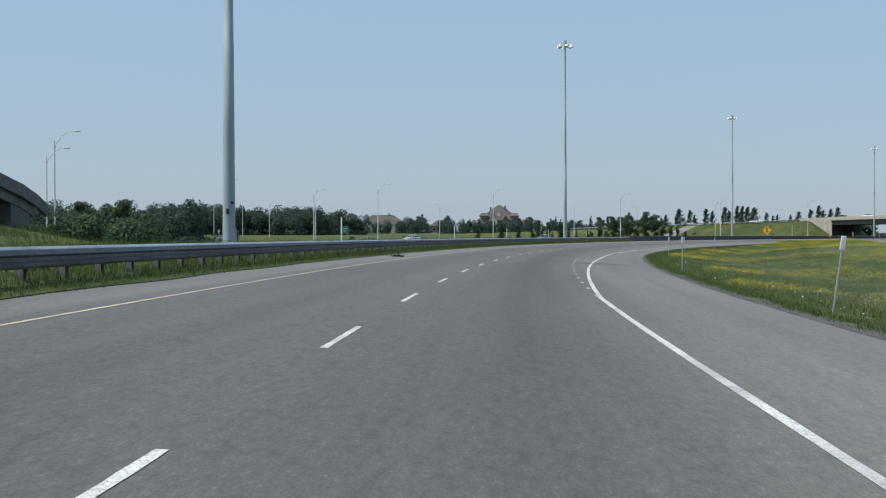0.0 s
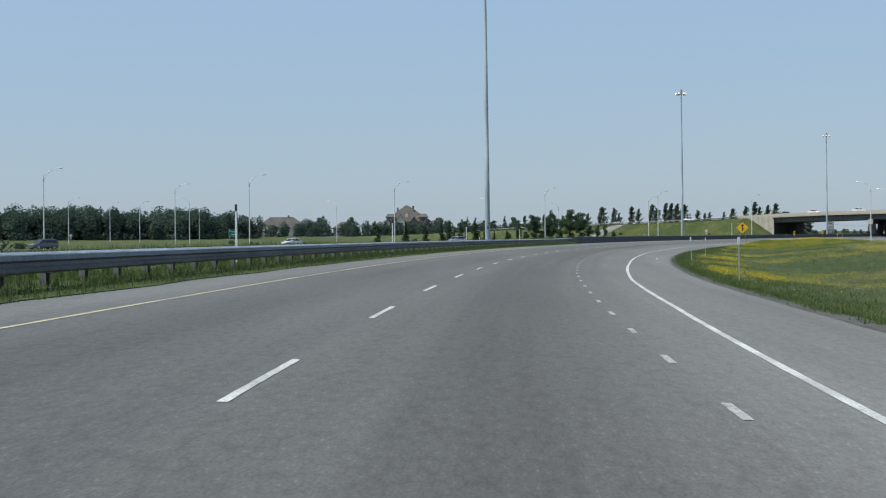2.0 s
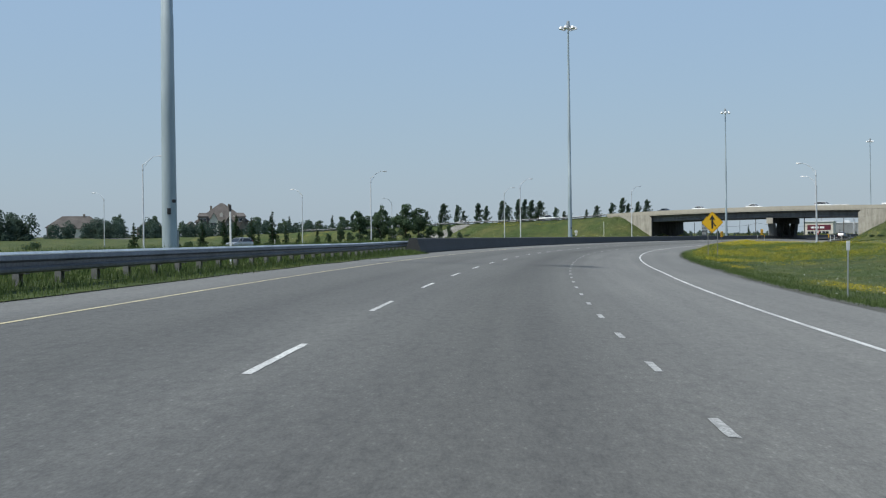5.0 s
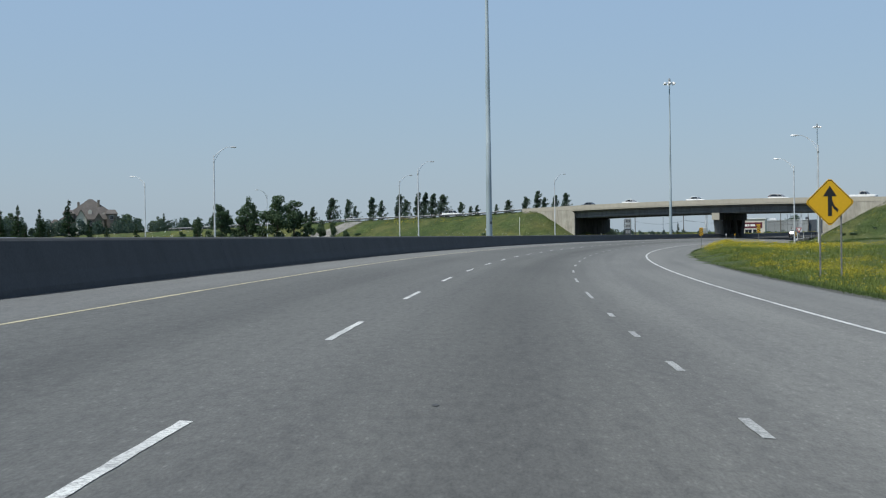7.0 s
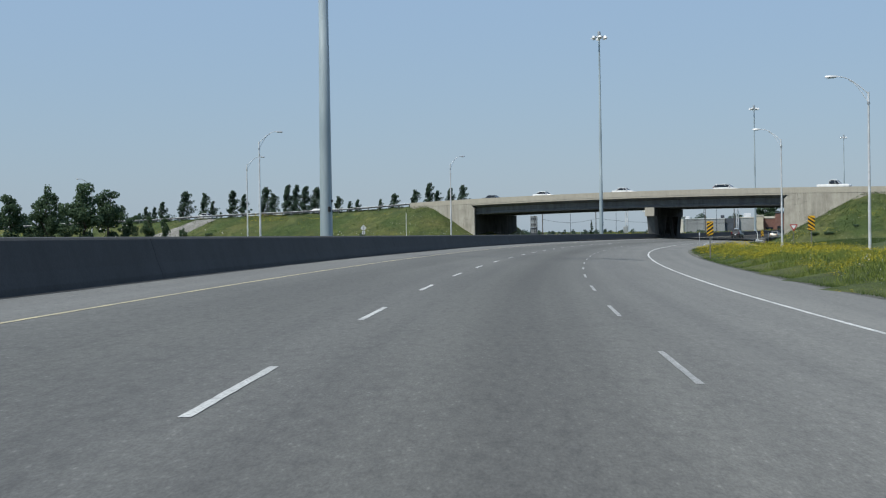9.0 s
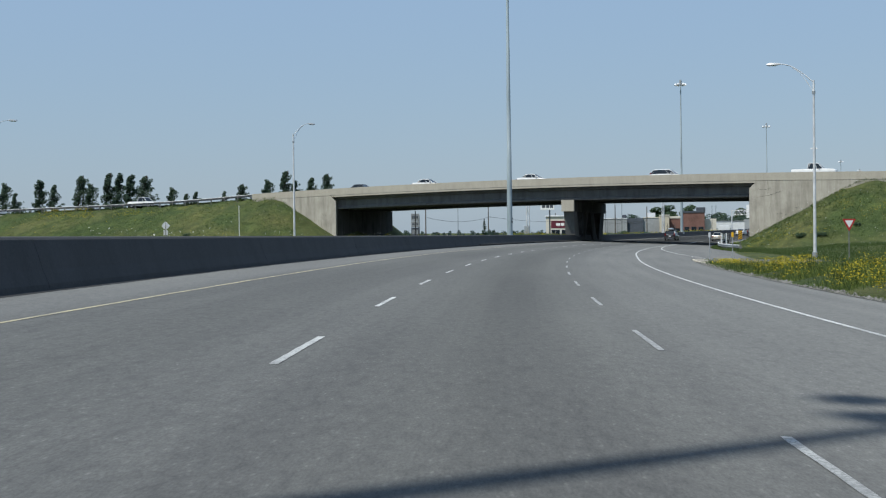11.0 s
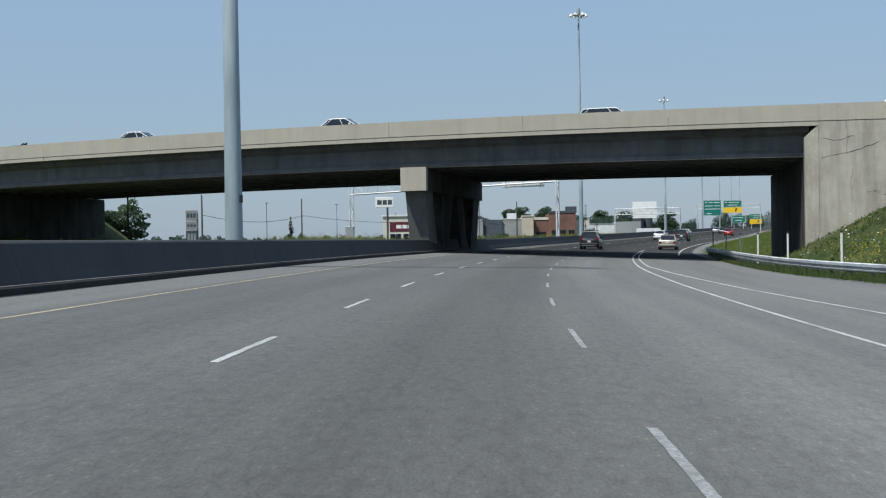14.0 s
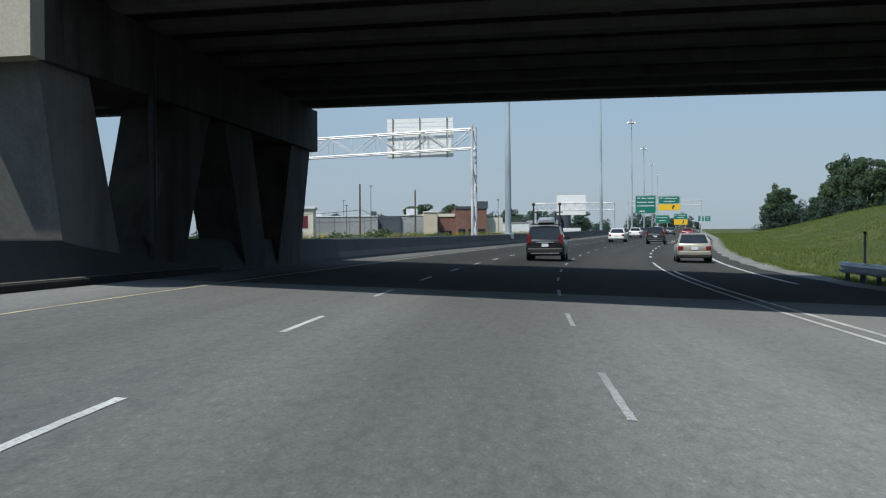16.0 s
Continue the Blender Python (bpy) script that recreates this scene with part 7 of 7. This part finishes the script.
v = np.stack([corner[None, :, 0] * cs_ - corner[None, :, 1] * sn_, corner[None, :, 0] * sn_ + corner[None, :, 1] * cs_, np.broadcast_to(corner[None, :, 2], (len(s), 5))], 2) * k_[:, None, None] + cx[:, None, :]
f = [(5 * i + p_, 5 * i + q_, 5 * i + 4) for i in range(len(s)) for p_, q_ in ((0, 1), (1, 2), (2, 3), (3, 0))]
tagged(new("loose_stones", flat_mesh("loose_stones", v.reshape(-1, 3), f, GRAVEL)), "loose pale stones crumbling from the island edge", "stones", kind="stuff")


s, d, x, y = scatter(30000, 236, 392, lambda s, r: right_edge(s) + 0.45 + r.power(0.85, len(s)) * np.clip(ramp_d(s) - 4.8 - right_edge(s), 0.2, 20), 61)
x, y = x[d < ramp_d(s) - 4.2], y[d < ramp_d(s) - 4.2]
tufts("island_grass", np.stack([x, y, ground_height(x, y)], 1), 0.06, 0.28, 6, 62, BLADE_PALE, "rough pale flowering grass on the island", 0.8, 0.012)
s, d, x, y = scatter(11000, 396, 470, lambda s, r: right_edge(s) + 0.7 + 17 * r.power(0.8, len(s)), 63)
tufts("ramp_side_grass", np.stack([x, y, ground_height(x, y)], 1), 0.08, 0.32, 4, 64, BLADE, "rough grass between the slip road and the embankment", 0.6, 0.014)


rh = np.random.RandomState(65)
x, y = rh.uniform(-88, -36, 9000), rh.uniform(70, 165, 9000)
keep = patchy(x, y, 0.12, 8.0, -0.12)
tufts("hill_weeds", np.stack([x[keep], y[keep], ground_height(x[keep], y[keep])], 1), 0.25, 0.95, 4, 66, BLADE, "rank weeds over the grassy hillside", 0.5, 0.022)


def flower_heads(name, spots, seed, mat, label, size=0.05, lift=(0.2, 0.5), per=5):
    r = np.random.RandomState(seed)
    P = np.repeat(np.asarray(spots, float), per, axis=0)
    n = len(P)
    P = P + np.stack([r.normal(scale=0.22, size=n), r.normal(scale=0.22, size=n), r.uniform(*lift, n)], 1)
    a = r.uniform(0, 6.28, n)
    s_ = size * r.uniform(0.6, 1.4, n)
    t = np.stack([np.cos(a), np.sin(a), r.uniform(-0.5, 0.5, n)], 1) * s_[:, None]
    b = np.stack([-np.sin(a), np.cos(a), r.uniform(-0.5, 0.9, n)], 1) * s_[:, None]
    v = np.stack([P - t, P - b, P + t, P + b], 1).reshape(-1, 3)
    tagged(new(name, flat_mesh(name, v, np.arange(n * 4).reshape(-1, 4), mat)), label, "flowers", kind="stuff")


s, d, x, y = scatter(70000, -15, 392, lambda s, r: right_edge(s) + 1.8 + 34 * r.power(0.9, len(s)) ** 1.2, 41)
keep = (np.abs(d - ramp_d(s)) > 4.2) & patchy(x, y, 0.075, 2.0, 0.06) & patchy(x, y, 0.22, 14.0, 0.0) & patchy(x, y, 0.75, 5.0, -0.08)
x, y = x[keep], y[keep]
flower_heads("yellow_flowers", np.stack([x, y, ground_height(x, y)], 1), 42, PETAL_YELLOW, "drifts of yellow wild flowers in the grass", 0.017, (0.06, 0.26), 18)
s, d, x, y = scatter(30000, 235, 394, lambda s, r: right_edge(s) + 0.9 + 17 * r.power(0.9, len(s)), 43)
keep = (np.abs(d - ramp_d(s)) > 4.2) & (d < ramp_d(s)) & (d > right_edge(s) + 1.3) & patchy(x, y, 0.13, 9.0, -0.06) & patchy(x, y, 0.33, 15.0, 0.0) & patchy(x, y, 0.7, 4.0, 0.02)
x, y = x[keep], y[keep]
flower_heads("yellow_flowers", np.stack([x, y, ground_height(x, y)], 1), 44, PETAL_YELLOW, "dense yellow wild flowers on the island", 0.022, (0.06, 0.36), 11)
s, d, x, y = scatter(2600, -15, 470, lambda s, r: right_edge(s) + 1.2 + 26 * r.power(0.9, len(s)), 45)
keep = (np.abs(d - ramp_d(s)) > 4.5)
x, y = x[keep], y[keep]
flower_heads("white_flowers", np.stack([x, y, ground_height(x, y)], 1), 46, PETAL_WHITE, "scattered white wild flowers", 0.018, (0.12, 0.35), 3)
s, d, x, y = scatter(700, 225, 420, lambda s, r: -8.5 - 24 * r.power(0.8, len(s)), 54)
keep = (np.abs(d - opp_d(s)) > 9.5) & patchy(x, y, 0.08, 3.0, 0.0)
x, y = x[keep], y[keep]
flower_heads("white_flowers", np.stack([x, y, ground_height(x, y)], 1), 55, PETAL_WHITE, "white umbels among the tall weeds", 0.022, (0.7, 1.15), 4)
s, d, x, y = scatter(3000, 390, 500, lambda s, r: -7.2 - 30 * r.power(0.8, len(s)), 47)
keep = patchy(x, y, 0.2, 3.0, 0.12)
x, y = x[keep], y[keep]
flower_heads("yellow_flowers", np.stack([x, y, ground_height(x, y)], 1), 48, PETAL_YELLOW, "yellow wild flowers behind the barrier", 0.02, (0.5, 1.0), 4)
s, d, x, y = scatter(9000, 462, 640, lambda s, r: -7.2 - 9 * r.power(0.8, len(s)), 83)
keep = patchy(x, y, 0.13, 19.0, -0.1)
tufts("median_weeds", np.stack([x, y, ground_height(x, y)], 1)[keep], 0.4, 1.1, 7, 84, BLADE, "tall weeds in the median near the bridge", 0.45, 0.02)
s, d, x, y = scatter(1700, 470, 640, lambda s, r: -7.1 - 5 * r.power(0.8, len(s)), 85)
keep = patchy(x, y, 0.2, 23.0, 0.0)
flower_heads("yellow_flowers", np.stack([x, y, ground_height(x, y)], 1)[keep], 86, PETAL_YELLOW, "tall yellow flowers in the median by the bridge", 0.026, (0.7, 1.15), 8)
s, d, x, y = scatter(1800, 322, 388, lambda s, r: right_edge(s) + 0.7 + r.uniform(0, 1, len(s)) * np.clip(ramp_d(s) - 5.0 - right_edge(s), 0.6, 12), 87)
keep = patchy(x, y, 0.3, 27.0, 0.02)
flower_heads("yellow_flowers", np.stack([x, y, ground_height(x, y)], 1)[keep], 88, PETAL_YELLOW, "yellow wild flowers in clumps at the island end", 0.026, (0.2, 0.5), 8)
s, d, x, y = scatter(2600, 470, 497, lambda s, r: -6.75 - 5 * r.power(0.9, len(s)), 89)
tufts("pier_foot_grass", np.stack([x, y, ground_height(x, y)], 1), 0.7, 1.15, 6, 90, BLADE_PALE, "pale unmown grass at the foot of the middle pier", 0.6, 0.014)
# grass under the short rail beside the slip road
s, d, x, y = scatter(9000, 446, 494, lambda s, r: right_edge(s) + 0.1 + 2.6 * r.power(0.9, len(s)), 93)
tufts("rail_foot_grass", np.stack([x, y, np.maximum(ground_height(x, y), -0.048 * d - 0.02)], 1), 0.1, 0.34, 6, 94, BLADE, "unmown grass under the short guard rail", 0.7, 0.012)
# grass creeping over the gravel beyond the bridge
s, d, x, y = scatter(9000, 500, 640, lambda s, r: right_edge(s) + 0.55 + 1.3 * r.power(1.5, len(s)), 91)
tufts("gravel_fringe", np.stack([x, y, ground_height(x, y) + 0.02], 1), 0.05, 0.2, 6, 92, BLADE_PALE, "ragged pale grass at the gravel edge", 0.9, 0.016)
# embankment growth: tufts, flowers, a dry yellow patch near the crest, dark shrubs at the foot


def bank_spots(n, q0, q1, p0, p1, seed):
    r = np.random.RandomState(seed)
    q, p = r.uniform(q0, q1, n), r.uniform(p0, p1, n)
    m = np.array(BRIDGE)
    x = m[0, 0] * q + m[0, 1] * p + m[0, 3]
    y = m[1, 0] * q + m[1, 1] * p + m[1, 3]
    sd = to_road(x, y)
    ok = (np.abs(sd[1]) > np.where(sd[1] > 0, right_edge(sd[0]) + 0.6, 18)) & (np.abs(sd[1] - ramp_d(sd[0])) > 4.5)
    return x[ok], y[ok]


for q0, q1, n, seed in ((-110, -2, 22000, 60), (60, 120, 36000, 61)):
    x, y = bank_spots(n, q0, q1, -17 if q0 < 0 else -36, 1.2, seed)
    keep = patchy(x, y, 0.35, 1.0, -0.25)
    tufts("embankment_grass", np.stack([x[keep], y[keep], ground_height(x[keep], y[keep])], 1), 0.06, 0.2, 3, seed + 5, BLADE, "uneven tufts of grass on the embankment slope", 0.9, 0.03)
for q0, q1, p0, p1, n, lo, sz, seed in ((-110, -12, -15, 0, 900, 0.1, 0.035, 70), (64, 100, -15, -1, 450, 0.05, 0.03, 71), (-58, -30, -3.2, 0.5, 1500, -0.05, 0.035, 72), (66, 76, -13, -8, 420, -0.05, 0.03, 73)):
    x, y = bank_spots(n, q0, q1, p0, p1, seed)
    keep = patchy(x, y, 0.15, 7.0, lo)
    flower_heads("embankment_flowers", np.stack([x[keep], y[keep], ground_height(x[keep], y[keep])], 1), seed, PETAL_YELLOW, "yellow flowers dotted over the embankment", sz, (0.2, 0.5), 3)
x, y = bank_spots(260, 63, 100, -15, -1, 75)
flower_heads("embankment_flowers", np.stack([x, y, ground_height(x, y)], 1), 76, PETAL_WHITE, "white flower heads on the embankment", 0.05, (0.3, 0.7), 2)
x, y = bank_spots(70, -14, 6, -9, 3, 77)
flower_heads("embankment_flowers", np.stack([x, y, ground_height(x, y)], 1), 78, PETAL_WHITE, "white umbels at the foot of the embankment", 0.04, (0.3, 0.9), 3)
for i, (q_, p_, h_) in enumerate(((-30, -12.5, 1.5), (-28.5, -12.8, 1.2), (-26, -13, 0.9), (-62, -8, 1.0), (-18, -11, 0.8), (72, -12.5, 0.9), (74.5, -13, 0.7), (78, -11, 0.6), (90, -9, 1.1), (-47, -12, 0.8), (3.2, 6, 1.8), (4.0, 12, 2.0), (3.6, 17, 1.8), (4.4, 22, 2.2))):
    w = bridge_point(q_, p_)
    tree("bush", w.x, w.y, h_ * 0.75, rt.uniform(0, 360), "dark low shrub on the embankment", i % 3, rt.uniform(1.3, 1.9))

# marks on the asphalt: a dark scrape, oil spots, crumbs of rubber
rm = random.Random(77)


def stain(s, d, ls, ld, label, mat, turn=0.0):
    n = 14
    v = [place(s, d, 0.0045)]
    for k in range(n):
        a = 2 * math.pi * k / n
        rr = rm.uniform(0.7, 1.1)
        v.append(place(s + ls * rr * math.cos(a) + turn * ld * math.sin(a), d + ld * rr * math.sin(a), 0.0045))
    f = [(0, 1 + k, 1 + (k + 1) % n) for k in range(n)]
    tagged(new("road_stain", flat_mesh("road_stain", v, f, mat)), label, "stain", kind="structure")


TAR = two_scale("old_tar", (0.035, 0.035, 0.036), (0.075, 0.074, 0.072), 2.0, 14.0, 0.7, bumpy=0.2)
for s, d, ls, ld in ((208.2, 1.45, 0.07, 0.03), (223.1, 1.32, 0.05, 0.045), (390.8, 1.91, 0.06, 0.025), (386.0, -0.9, 0.08, 0.04)):
    stain(s, d, ls, ld, "small dark tar spot on the asphalt", TAR)


def skid(points, w, mat, label):
    """A thin broken drag mark along the road."""
    v, f = [], []
    for (s0, d0), (s1, d1) in zip(points, points[1:]):
        n = max(2, int(abs(s1 - s0) / 0.3))
        for k in range(n):
            if rm.random() < 0.07:
                continue
            t0, t1 = k / n, (k + 1) / n
            e0, e1 = rm.uniform(-0.02, 0.02), rm.uniform(-0.02, 0.02)
            w0, w1 = w * rm.uniform(0.2, 1.0), w * rm.uniform(0.2, 1.0)
            i = len(v)
            for t, e, ww in ((t0, e0, w0), (t1, e1, w1)):
                s_, d_ = s0 + (s1 - s0) * t, d0 + (d1 - d0) * t + e
                v += [place(s_, d_ - ww, 0.0042), place(s_, d_ + ww, 0.0042)]
            f.append((i, i + 1, i + 3, i + 2))
    tagged(new("skid_mark", flat_mesh("skid_mark", v, f, mat)), label, "skid mark", kind="structure")


SCUFF = two_scale("scuffed_asphalt", (0.044, 0.044, 0.042), (0.074, 0.073, 0.069), 3.0, 24.0, 0.85, bumpy=0.1)
skid([(46.0, -0.92), (48.3, -0.86), (50.2, -0.76), (50.9, -0.64)], 0.065, SCUFF, "dull dark scrape along the asphalt")
skid([(45.2, -1.06), (45.9, -0.98)], 0.025, SCUFF, "short dark scrape on the asphalt")
skid([(51.1, -0.6), (51.9, -0.5)], 0.035, TAR, "black gouge at the end of the scrape")
skid([(477.5, 8.75), (480.5, 8.45), (482.5, 8.2)], 0.03, SCUFF, "broken dark scrape beside the merge line")

deb = Shape()
for k in range(9):
    a = rm.uniform(0, 6.28)
    c0 = place(50.3 + rm.uniform(-0.35, 0.35), -4.3 + rm.uniform(-0.25, 0.25), 0.02)
    deb.tube([c0, c0 + Vector((0.22 * math.cos(a), 0.22 * math.sin(a), rm.uniform(0.0, 0.08)))], 0.035, 5)
single("tyre_scrap", deb, TYRE, "shredded scrap of tyre rubber on the shoulder", "debris")
for s, d in ((133.2, 7.82),):
    c0 = place(s, d, 0.0)
    single("litter", Shape().bevel_box(-0.08, 0.07, -0.05, 0.05, 0.0, 0.07, 0.02), SIGN_WHITE, "crumpled pale scrap of litter on the shoulder", "litter", pose(c0.x, c0.y, c0.z, 0, 0, 40))
